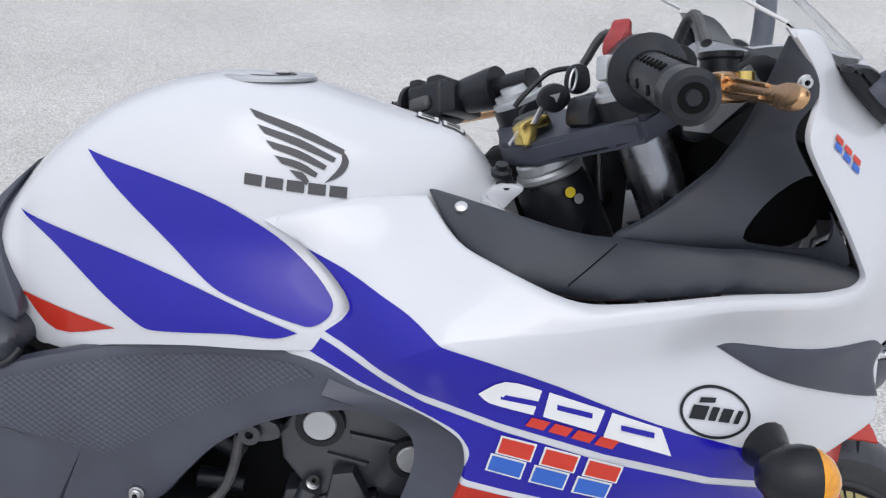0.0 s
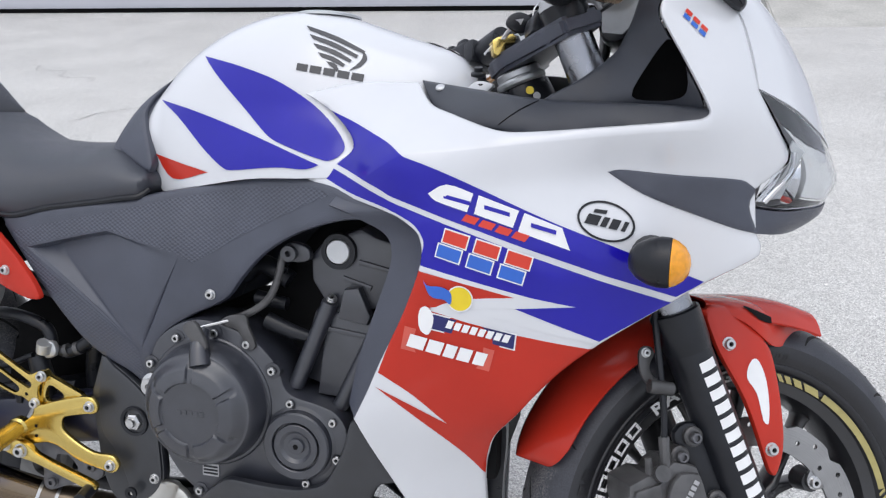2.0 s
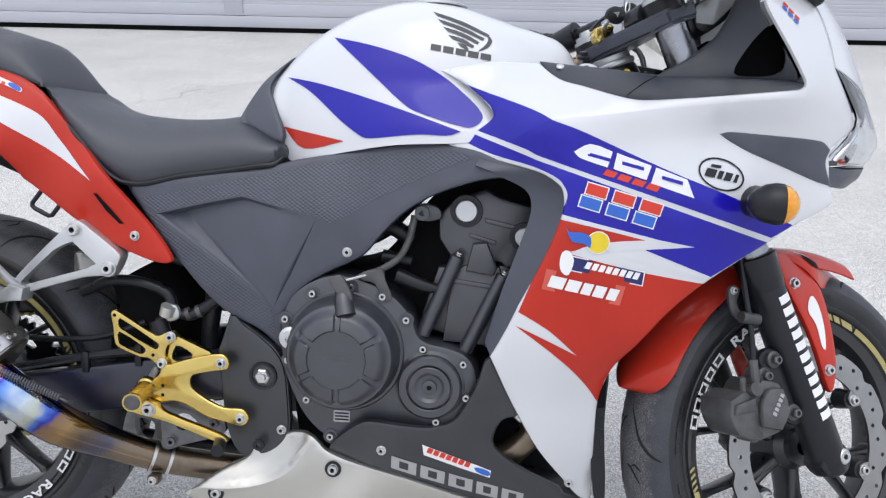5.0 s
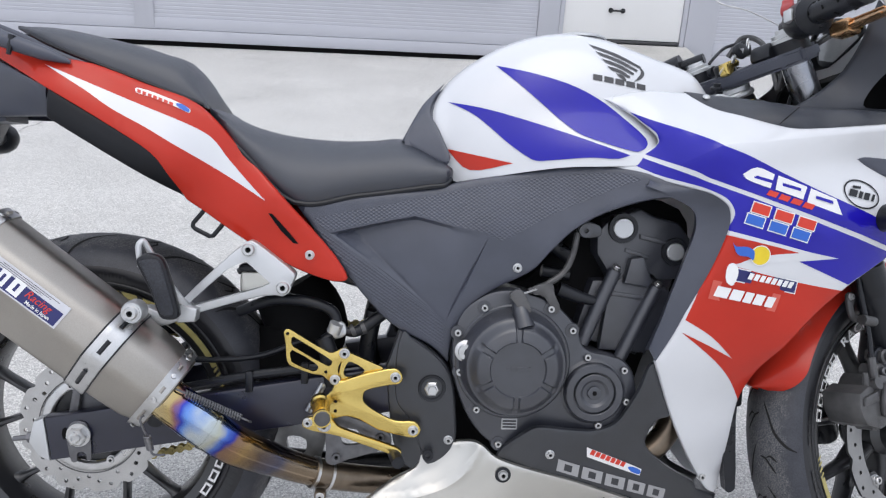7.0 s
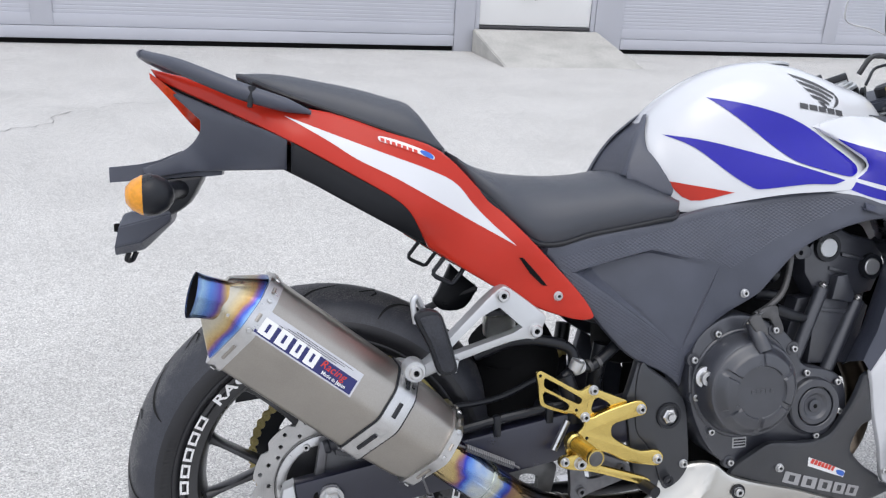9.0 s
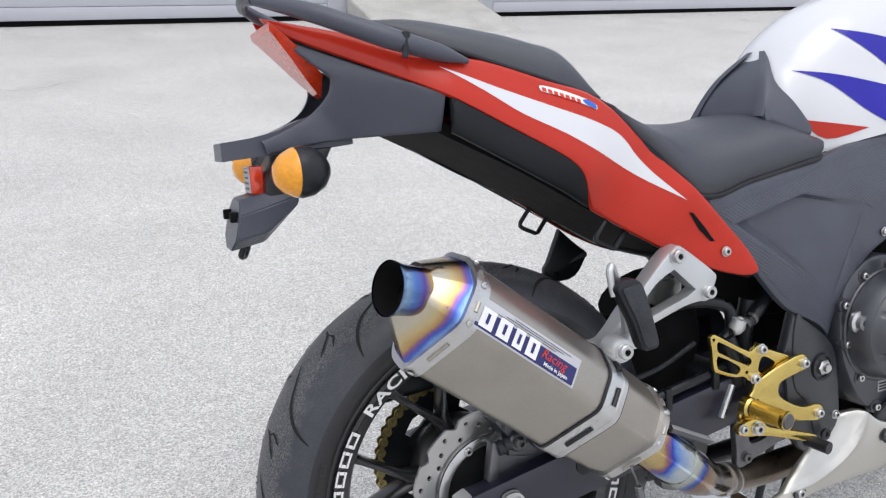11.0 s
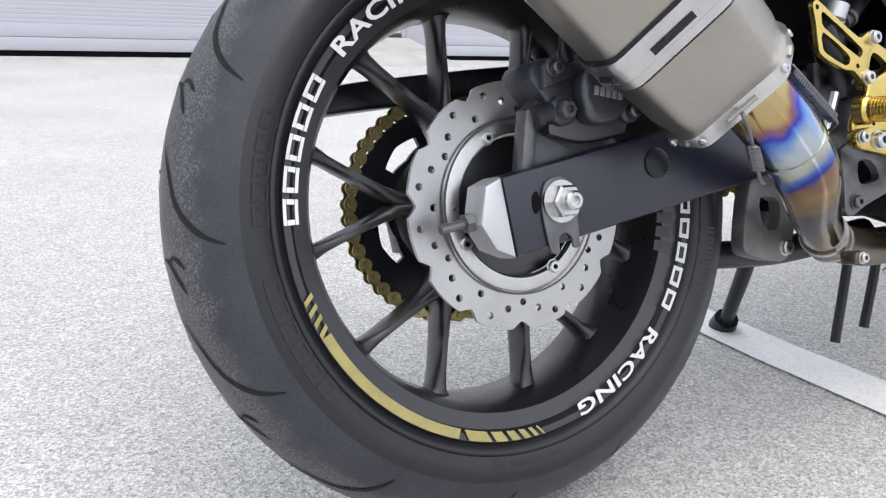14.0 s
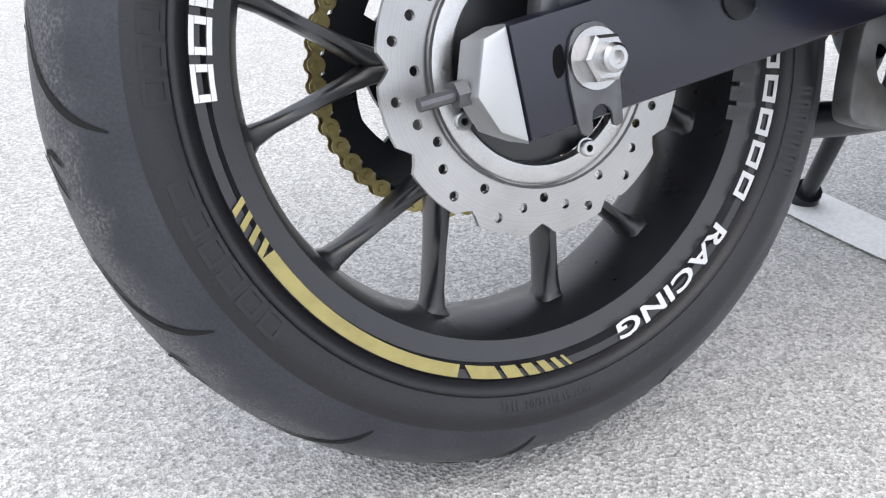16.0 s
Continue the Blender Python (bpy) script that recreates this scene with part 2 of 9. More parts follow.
# ---- mesh helpers ----
def finish(name, bm, mat, parent=None, label="", smooth=35, m=None):
    if m is not None:
        bm.transform(m)
    bmesh.ops.recalc_face_normals(bm, faces=bm.faces)
    me = bpy.data.meshes.new(name)
    bm.to_mesh(me)
    bm.free()
    me.materials.append(mat)
    me.shade_smooth()
    me.set_sharp_from_angle(angle=radians(smooth))
    ob = new(name, me)
    if parent is not None:
        ob.parent = parent
    return tagged(ob, label)


def again(ob, m, parent=None):
    """One more piece on the same mesh."""
    o = new(ob.name.split(".")[0], ob.data)
    o.parent = parent or ob.parent
    o.matrix_basis = m
    return o


def curve(pts, closed=True, n=5):
    """A smooth line through the points; a point with a third value is a sharp corner."""
    p = [np.array(q[:2], float) for q in pts]
    sharp = [len(q) > 2 for q in pts]
    k, out = len(p), []
    for i in range(k if closed else k - 1):
        j = (i + 1) % k
        a = (p[j] - p[i - 1]) / 2 if not sharp[i] and (closed or i) else (p[j] - p[i]) * 0.8
        b = (p[(j + 1) % k] - p[i]) / 2 if not sharp[j] and (closed or j < k - 1) else (p[j] - p[i]) * 0.8
        lim = np.linalg.norm(p[j] - p[i])
        a, b = (v * min(1, lim * 1.2 / max(np.linalg.norm(v), 1e-9)) for v in (a, b))
        for s in range(n):
            t = s / n
            out.append((2 * t**3 - 3 * t**2 + 1) * p[i] + (t**3 - 2 * t**2 + t) * a + (3 * t**2 - 2 * t**3) * p[j] + (t**3 - t**2) * b)
    if not closed:
        out.append(p[-1])
    return out


def tps(ctrl):
    """A smooth half-width over (x, z) through the control places (x, z, half-width)."""
    c = np.array(ctrl, float)
    n = len(c)

    def k(d):
        return d**2 * np.log(d + 1e-9)

    d = np.hypot(c[:, None, 0] - c[None, :, 0], c[:, None, 1] - c[None, :, 1])
    q = np.c_[np.ones(n), c[:, :2]]
    a = np.zeros((n + 3, n + 3))
    a[:n, :n], a[:n, n:], a[n:, :n] = k(d) + np.eye(n) * 1e-4, q, q.T
    s = np.linalg.solve(a, np.r_[c[:, 2], 0, 0, 0])
    return lambda x, z: float(k(np.hypot(c[:, 0] - x, c[:, 1] - z)) @ s[:n] + s[n] + s[n + 1] * x + s[n + 2] * z)


def inside(poly, q):
    a, b = poly, np.roll(poly, -1, 0)
    cross = ((a[:, 1] > q[1]) != (b[:, 1] > q[1])) & (q[0] < (b[:, 0] - a[:, 0]) * (q[1] - a[:, 1]) / (b[:, 1] - a[:, 1] + 1e-12) + a[:, 0])
    return bool(cross.sum() % 2)


def away(poly, q):
    a, b = poly, np.roll(poly, -1, 0)
    ab = b - a
    t = np.clip(((q - a) * ab).sum(1) / ((ab * ab).sum(1) + 1e-12), 0, 1)
    return float(np.sqrt((((a + ab * t[:, None]) - q) ** 2).sum(1)).min())


def inward(poly, depth):
    """A closed outline drawn in by a depth along its own normals."""
    poly = np.array(poly)
    dense = []
    for p, q in zip(poly, np.roll(poly, -1, 0)):
        k = max(1, int(np.linalg.norm(q - p) / 0.006))
        dense += [(p + (q - p) * e / k, (q - p) / (np.linalg.norm(q - p) + 1e-9)) for e in range(k)]
    out = []
    for p, t in dense:
        for s in (1, -1):
            q = p + np.array((-t[1], t[0])) * s * depth
            if inside(poly, q) and away(poly, q) > depth * 0.985:
                out.append(q)
                break
    return out


class Skin:
    """A body panel's outer surface: a half-width over (x, z), rounded off towards its outline."""

    def __init__(self, f, outline=None, rim=0.0):
        self.f, self.poly, self.rim = f, None if outline is None else np.array(outline), rim

    def w(self, x, z):
        v = self.f(x, z)
        if self.rim and self.poly is not None:
            d = away(self.poly, np.array((x, z))) if inside(self.poly, (x, z)) else 0.0
            if d < self.rim:
                v -= self.rim * (1 - math.sqrt(max(0, 1 - (1 - d / self.rim) ** 2)))
        return v


def cells(outline, step, holes=(), inset=0.0, lines=()):
    """Triangles that fill an outline, with an inner grid."""
    poly = np.array(outline)
    if inset:
        dense = []
        for p, q in zip(poly, np.roll(poly, -1, 0)):
            k = max(1, int(np.linalg.norm(q - p) / max(2 * inset, 0.007)))
            dense += [p + (q - p) * e / k for e in range(k)]
        poly = np.array(dense)
    pts = [tuple(p) for p in poly]
    edges = [(i, (i + 1) % len(pts)) for i in range(len(pts))]
    rings = [np.array(h) for h in holes]
    for h in rings:
        k = len(pts)
        pts += [tuple(p) for p in h]
        edges += [(k + i, k + (i + 1) % len(h)) for i in range(len(h))]
    marks = [np.array(h) for h in lines]
    for h in marks:
        k = len(pts)
        pts += [tuple(p) for p in h]
        edges += [(k + i, k + (i + 1) % len(h)) for i in range(len(h))]
    if inset:
        for depth in (inset * 0.3, inset):
            last = None
            for i, p in enumerate(poly):
                t = poly[(i + 1) % len(poly)] - poly[i - 1]
                nrm = np.array((-t[1], t[0])) / (np.linalg.norm(t) + 1e-9)
                here = None
                for s in (1, -1):
                    q = p + nrm * s * depth
                    if inside(poly, q) and away(poly, q) > depth * 0.8:
                        here = len(pts)
                        pts.append(tuple(q))
                        if last is not None:
                            edges.append((last, here))
                        break
                last = here
    lo, hi = poly.min(0), poly.max(0)
    if step:
        for i, x in enumerate(np.arange(lo[0] + step / 2, hi[0], step)):
            for z in np.arange(lo[1] + step / (2 if i % 2 else 1), hi[1], step):
                q = np.array((x, z))
                if inside(poly, q) and away(poly, q) > max(step * 0.45, inset * 1.3) and not any(inside(h, q) or away(h, q) < step * 0.4 for h in rings) and not any(away(h, q) < step * 0.3 for h in marks):
                    pts.append((x, z))
    vs, _, fs, *_ = delaunay_2d_cdt([Vector(p) for p in pts], edges, [], 0, 1e-6)
    v2 = np.array([tuple(v) for v in vs])
    keep = []
    for f in fs:
        c = v2[list(f)].mean(0)
        if inside(poly, c) and not any(inside(h, c) for h in rings):
            keep.append(list(f))
    return v2, keep


def sheet(outline, skin, thick=0.003, step=0.02, side=-1, lift=0.0, holes=(), guides=()):
    """A panel over an outline in the bike's side plane, with thickness towards its middle."""
    rim = skin.rim if thick else 0.0
    v2, fs = cells(outline, step, holes, rim, guides)
    bm = bmesh.new()
    front = [bm.verts.new((x, side * (skin.w(x, z) + lift), z)) for x, z in v2]
    count = {}
    for f in fs:
        bm.faces.new([front[i] for i in f])
        for a, b in zip(f, f[1:] + f[:1]):
            count[frozenset((a, b))] = count.get(frozenset((a, b)), 0) + 1
    if thick:
        back = [bm.verts.new((v.co.x, v.co.y - side * thick, v.co.z)) for v in front]
        for f in fs:
            bm.faces.new([back[i] for i in reversed(f)])
        for e, k in count.items():
            if k == 1:
                a, b = e
                bm.faces.new((front[a], front[b], back[b], back[a]))
    return bm


def painted(name, outline, skin, mat, label, side=-1, thick=0.004, step=0.014, graphics=(), holes=(), guides=()):
    """A body panel with painted fields: the fields share the panel's own facets, a hair above them. graphics: (name, outline, material)."""
    v2, fs = cells(outline, step, holes, skin.rim, [g[1] for g in graphics] + list(guides))
    pos = [Vector((x, side * skin.w(x, z), z)) for x, z in v2]
    bm = bmesh.new()
    vs = [bm.verts.new(p) for p in pos]
    count = {}
    for f in fs:
        bm.faces.new([vs[i] for i in f])
        for a, b in zip(f, f[1:] + f[:1]):
            count[frozenset((a, b))] = count.get(frozenset((a, b)), 0) + 1
    back = [bm.verts.new(p - Vector((0, side * thick, 0))) for p in pos]
    for f in fs:
        bm.faces.new([back[i] for i in reversed(f)])
    for e, k in count.items():
        if k == 1:
            a, b = e
            bm.faces.new((vs[a], vs[b], back[b], back[a]))
    panel = part(name, bm, mat, None, label)
    polys = [np.array(g[1]) for g in graphics]
    owner = []
    for f in fs:
        c = v2[f].mean(0)
        hit = [k for k, q in enumerate(polys) if inside(q, c)]
        owner.append(hit[-1] if hit else None)
    for k, (gname, _, gmat) in enumerate(graphics):
        bm = bmesh.new()
        used = {}
        for f, o in zip(fs, owner):
            if o == k:
                for i in f:
                    if i not in used:
                        used[i] = bm.verts.new(pos[i] + Vector((0, side * 0.0005, 0)))
                bm.faces.new([used[i] for i in f])
        part(gname, bm, gmat, panel)
    return panel


def flat(w):
    return Skin(lambda x, z: w)


def box(lo, hi, bevel=0.0, seg=2):
    bm = bmesh.new()
    bmesh.ops.create_cube(bm, size=1)
    lo, hi = Vector(lo), Vector(hi)
    bmesh.ops.scale(bm, vec=hi - lo, verts=bm.verts)
    bmesh.ops.translate(bm, vec=(lo + hi) / 2, verts=bm.verts)
    if bevel:
        bmesh.ops.bevel(bm, geom=list(bm.edges), offset=bevel, segments=seg, affect="EDGES", profile=0.5)
    return bm


def slab(outline, y0, y1, bevel=0.002, seg=2, holes=()):
    """A plate cut to an outline in the side plane, from y0 to y1, with eased edges."""
    if holes:
        return sheet(outline, Skin(lambda x, z: -y0, outline, bevel), abs(y1 - y0), 0, -1, 0, holes)
    bm = bmesh.new()
    a = [bm.verts.new((p[0], y0, p[1])) for p in outline]
    b = [bm.verts.new((p[0], y1, p[1])) for p in outline]
    bm.faces.new(a)
    bm.faces.new(b[::-1])
    for i in range(len(a)):
        j = (i + 1) % len(a)
        bm.faces.new((a[i], b[i], b[j], a[j]))
    bmesh.ops.recalc_face_normals(bm, faces=bm.faces)
    if bevel:
        rims = [e for e in bm.edges if abs(e.verts[0].co.y - e.verts[1].co.y) < 1e-6]
        bmesh.ops.bevel(bm, geom=rims, offset=bevel, segments=seg, affect="EDGES", profile=0.5)
    return bm


def turned(profile, seg=32, closed=False):
    """A turned piece about the y axis from (radius, y) pairs."""
    bm = bmesh.new()
    rings = []
    for r, y in profile:
        if r < 1e-5:
            rings.append([bm.verts.new((0, y, 0))])
        else:
            rings.append([bm.verts.new((r * math.cos(2 * math.pi * i / seg), y, r * math.sin(2 * math.pi * i / seg))) for i in range(seg)])
    pairs = list(zip(rings, rings[1:])) + ([(rings[-1], rings[0])] if closed else [])
    for a, b in pairs:
        for i in range(seg):
            j = (i + 1) % seg
            if len(a) == 1 and len(b) == 1:
                continue
            if len(a) == 1:
                bm.faces.new((a[0], b[j], b[i]))
            elif len(b) == 1:
                bm.faces.new((a[i], a[j], b[0]))
            else:
                bm.faces.new((a[i], a[j], b[j], b[i]))
    return bm


def tube(path, radius, seg=12, n=5, smooth=True, caps=True):
    """A pipe along a line of places; radius is one value or one for each place."""
    p = [Vector(q) for q in path]
    rad = list(radius) if isinstance(radius, (list, tuple)) else [radius] * len(p)
    if smooth and len(p) > 2:
        q, r = [], []
        for i in range(len(p) - 1):
            a = (p[i + 1] - p[i - 1]) / 2 if i else p[1] - p[0]
            b = (p[i + 2] - p[i]) / 2 if i + 2 < len(p) else p[-1] - p[-2]
            for s in range(n):
                t = s / n
                q.append((2 * t**3 - 3 * t**2 + 1) * p[i] + (t**3 - 2 * t**2 + t) * a + (3 * t**2 - 2 * t**3) * p[i + 1] + (t**3 - t**2) * b)
                r.append(rad[i] * (1 - t) + rad[i + 1] * t)
        p, rad = q + [p[-1]], r + [rad[-1]]
    bm = bmesh.new()
    rings, up = [], None
    for i, c in enumerate(p):
        d = (p[min(i + 1, len(p) - 1)] - p[max(i - 1, 0)]).normalized()
        if up is None:
            up = d.orthogonal().normalized()
        up = (up - d * up.dot(d)).normalized()
        s = d.cross(up)
        rings.append([bm.verts.new(c + (up * math.cos(a) + s * math.sin(a)) * rad[i]) for a in (2 * math.pi * k / seg for k in range(seg))])
    for a, b in zip(rings, rings[1:]):
        for i in range(seg):
            bm.faces.new((a[i], a[(i + 1) % seg], b[(i + 1) % seg], b[i]))
    if caps:
        bm.faces.new(rings[0][::-1])
        bm.faces.new(rings[-1])
    return bm


def hull(w, zb, zt, xs, n=14, full=True):
    """A closed body, alike on both sides, from a half-width w(x, z) between a lower and an upper line."""
    bm = bmesh.new()
    rings = []
    for x in xs:
        lo, hi = zb(x), zt(x)
        zs = [lo + (hi - lo) * math.sin(math.pi / 2 * i / n) ** 0.9 for i in range(n + 1)]
        right = [(x, -max(w(x, z), 0.0), z) for z in zs]
        left = [(x, max(w(x, z), 0.0), z) for z in reversed(zs[:-1])]
        rings.append([bm.verts.new(v) for v in right + left])
    for a, b in zip(rings, rings[1:]):
        for i in range(len(a)):
            j = (i + 1) % len(a)
            bm.faces.new((a[i], a[j], b[j], b[i]))
    bm.faces.new(rings[0])
    bm.faces.new(rings[-1][::-1])
    return bm


def line(*pairs):
    """A smooth height over x through (x, height) pairs."""
    xs, ys = np.array([p[0] for p in pairs]), np.array([p[1] for p in pairs])
    m = np.gradient(ys, xs)

    def f(x):
        i = int(np.clip(np.searchsorted(xs, x) - 1, 0, len(xs) - 2))
        h = xs[i + 1] - xs[i]
        t = min(max((x - xs[i]) / h, 0), 1)
        return float((2 * t**3 - 3 * t**2 + 1) * ys[i] + (t**3 - 2 * t**2 + t) * h * m[i] + (3 * t**2 - 2 * t**3) * ys[i + 1] + (t**3 - t**2) * h * m[i + 1])

    return f


def merged(*bms):
    out = bmesh.new()
    for b in bms:
        me = bpy.data.meshes.new("tmp")
        b.to_mesh(me)
        b.free()
        out.from_mesh(me)
        bpy.data.meshes.remove(me)
    return out


def at(x, y, z, rx=0, ry=0, rz=0):
    return pose(x, y, z, rx, ry, rz)


def toward(place, d):
    """A pose at place whose y axis points along d."""
    return Matrix.Translation(place) @ Vector(d).to_track_quat("Y", "Z").to_matrix().to_4x4()


OUT = Vector((0, -1, 0))


def bolt(parent, place, r=0.007, d=OUT, mat=None, m=None, washer=True):
    """A socket-head screw that stands out of a surface along d."""
    prof = [(0, 0), (r * 1.22, 0), (r * 1.22, 0.0012)] if washer else [(0, 0)]
    prof += [(r, 0.0015), (r, r * 0.75), (r * 0.86, r * 0.95), (r * 0.44, r * 0.95), (r * 0.38, r * 0.4), (0, r * 0.4)]
    mm = toward(place, d)
    bm = turned(prof, 18)
    for f in bm.faces:
        if all(math.hypot(v.co.x, v.co.z) < r * 0.42 for v in f.verts):
            f.material_index = 1
    ob = finish("screw", bm, mat or STEEL, parent, "steel socket-head screw", 30, mm if m is None else m @ mm)
    ob.data.materials.append(VOID)
    return ob


def patch(edge_l, edge_r, top, bottom, n=10):
    """A surface between four border lines (Coons)."""
    def ev(pts, t):
        k = min(int(t * (len(pts) - 1)), len(pts) - 2)
        s = t * (len(pts) - 1) - k
        p0, p1, p2, p3 = pts[max(k - 1, 0)], pts[k], pts[k + 1], pts[min(k + 2, len(pts) - 1)]
        return 0.5 * (2 * p1 + (p2 - p0) * s + (2 * p0 - 5 * p1 + 4 * p2 - p3) * s * s + (3 * p1 - p0 - 3 * p2 + p3) * s**3)

    L, R, T, B = ([Vector(q) for q in e] for e in (edge_l, edge_r, top, bottom))
    bm = bmesh.new()
    g = []
    for i in range(n + 1):
        v = i / n
        row = []
        for j in range(n + 1):
            u = j / n
            p = ev(L, v) * (1 - u) + ev(R, v) * u + ev(T, u) * (1 - v) + ev(B, u) * v
            p -= T[0] * (1 - u) * (1 - v) + T[-1] * u * (1 - v) + B[0] * (1 - u) * v + B[-1] * u * v
            row.append(bm.verts.new(p))
        g.append(row)
    for i in range(n):
        for j in range(n):
            bm.faces.new((g[i][j], g[i][j + 1], g[i + 1][j + 1], g[i + 1][j]))
    return bm


def thicken(bm, t):
    """Gives a surface thickness."""
    bmesh.ops.recalc_face_normals(bm, faces=bm.faces)
    bmesh.ops.solidify(bm, geom=list(bm.faces), thickness=t)
    return bm


def mirrored(bm):
    """A surface and its mirror image on the other side of the bike."""
    b2 = bm.copy()
    bmesh.ops.scale(b2, vec=(1, -1, 1), verts=b2.verts)
    bmesh.ops.reverse_faces(b2, faces=b2.faces)
    out = merged(bm, b2)
    bmesh.ops.remove_doubles(out, verts=out.verts, dist=1e-5)
    return out


def letters(text, size, align="LEFT", shear=0.0, space=1.0, bold=0.0):
    """Lettering as a flat mesh in the x, z plane, from the built-in font."""
    cu = bpy.data.curves.new("lettering", "FONT")
    cu.body, cu.size, cu.align_x, cu.shear, cu.space_character = text, size, align, shear, space
    cu.resolution_u, cu.offset = 3, bold
    ob = bpy.data.objects.new("lettering", cu)
    scene.collection.objects.link(ob)
    dg = bpy.context.evaluated_depsgraph_get()
    me = ob.evaluated_get(dg).to_mesh()
    bm = bmesh.new()
    bm.from_mesh(me)
    ob.evaluated_get(dg).to_mesh_clear()
    bpy.data.objects.remove(ob)
    bpy.data.curves.remove(cu)
    bm.transform(Matrix.Rotation(radians(90), 4, "X"))
    return bm


def smoothstep(a, b, v):
    t = min(max((v - a) / (b - a), 0), 1)
    return t * t * (3 - 2 * t)


# ---- the yard ----
def asphalt():
    m = material("worn_pale_asphalt", (0.675, 0.662, 0.636), 0.85, spots=0.14, size=1.6, fine=640, grain=0.26)
    nt = m.node_tree
    b = nt.nodes["Principled BSDF"]
    co = nt.nodes.new("ShaderNodeTexCoord")
    vor = nt.nodes.new("ShaderNodeTexVoronoi")
    vor.inputs["Scale"].default_value = 300
    nz = nt.nodes.new("ShaderNodeTexNoise")
    nz.inputs["Scale"].default_value, nz.inputs["Detail"].default_value = 60, 6
    for n in (vor, nz):
        nt.links.new(co.outputs["Object"], n.inputs["Vector"])
    old = b.inputs["Base Color"].links[0].from_socket
    stone = nt.nodes.new("ShaderNodeMapRange")
    stone.inputs["From Min"].default_value, stone.inputs["From Max"].default_value = 0.0, 1.0
    stone.inputs["To Min"].default_value, stone.inputs["To Max"].default_value = 0.58, 1.36
    sep = nt.nodes.new("ShaderNodeSeparateColor")
    nt.links.new(vor.outputs["Color"], sep.inputs["Color"])
    nt.links.new(sep.outputs["Red"], stone.inputs["Value"])
    mul = nt.nodes.new("ShaderNodeMix")
    mul.data_type, mul.blend_type = "RGBA", "MULTIPLY"
    mul.inputs["Factor"].default_value = 0.8
    nt.links.new(old, mul.inputs["A"])
    nt.links.new(stone.outputs["Result"], mul.inputs["B"])
    last = mul.outputs["Result"]
    for scale, low, high, tone in ((95, 0.66, 0.71, 1.32), (70, 0.66, 0.72, 0.66), (24, 0.35, 0.68, 0.92), (210, 0.56, 0.66, 0.62), (330, 0.58, 0.68, 0.70), (3.2, 0.52, 0.72, 0.92)):
        sp = nt.nodes.new("ShaderNodeTexNoise")
        sp.inputs["Scale"].default_value, sp.inputs["Detail"].default_value = scale, 3
        nt.links.new(co.outputs["Object"], sp.inputs["Vector"])
        th = nt.nodes.new("ShaderNodeMapRange")
        th.inputs["From Min"].default_value, th.inputs["From Max"].default_value = low, high
        th.inputs["To Min"].default_value, th.inputs["To Max"].default_value = 1.0, tone
        nt.links.new(sp.outputs["Fac"], th.inputs["Value"])
        mm = nt.nodes.new("ShaderNodeMix")
        mm.data_type, mm.blend_type = "RGBA", "MULTIPLY"
        mm.inputs["Factor"].default_value = 1.0
        nt.links.new(last, mm.inputs["A"])
        nt.links.new(th.outputs["Result"], mm.inputs["B"])
        last = mm.outputs["Result"]
    nt.links.new(last, b.inputs["Base Color"])
    add = nt.nodes.new("ShaderNodeMath")
    add.operation = "MULTIPLY_ADD"
    add.inputs[1].default_value = 0.8
    nt.links.new(vor.outputs["Distance"], add.inputs[0])
    nt.links.new(nz.outputs["Fac"], add.inputs[2])
    bp = nt.nodes.new("ShaderNodeBump")
    bp.inputs["Strength"].default_value, bp.inputs["Distance"].default_value = 0.75, 0.0036
    nt.links.new(add.outputs["Value"], bp.inputs["Height"])
    nt.links.new(bp.outputs["Normal"], b.inputs["Normal"])
    return m


ASPHALT = asphalt()
LINE = material("worn_white_road_paint", (0.97, 0.965, 0.95), 0.7, spots=0.2, size=12, fine=180, grain=0.08, bump=0.3, second=(0.90, 0.895, 0.88))
SHEET = material("grey_painted_sheet_metal", (0.49, 0.50, 0.55), 0.45, spots=0.05, size=0.8)
DOORW = material("white_door_enamel", (0.80, 0.80, 0.80), 0.4, spots=0.04, size=1.5)
CONC = material("rough_concrete", (0.50, 0.49, 0.46), 0.9, spots=0.2, size=3, fine=60, grain=0.1, bump=0.6)

bm = bmesh.new()
span = [-600, -60, -12, -4, 0, 4, 12, 60, 600]
gv = [[bm.verts.new((x, y, 0)) for x in span] for y in span]
for i in range(8):
    for j in range(8):
        bm.faces.new((gv[i][j], gv[i][j + 1], gv[i + 1][j + 1], gv[i + 1][j]))
ground = tagged(finish("ground", bm, ASPHALT), "pale worn grey asphalt yard", "ground", kind="structure")

# the painted bay line that runs under the bike
rnd = random.Random(4)
edge_a = [(0.552 + rnd.uniform(-0.004, 0.004), -1.2 + 0.1 * i) for i in range(17)]
edge_b = [(0.652 + rnd.uniform(-0.004, 0.004), -1.2 + 0.1 * i) for i in range(17)]
bm = bmesh.new()
va, vb = [bm.verts.new((*p, 0.004)) for p in edge_a], [bm.verts.new((*p, 0.004)) for p in edge_b]
for i in range(16):
    bm.faces.new((va[i], vb[i], vb[i + 1], va[i + 1]))
tagged(finish("bay_line", bm, LINE), "worn white painted parking line on the asphalt", "road marking", kind="structure")

WALL_Y = 8.0


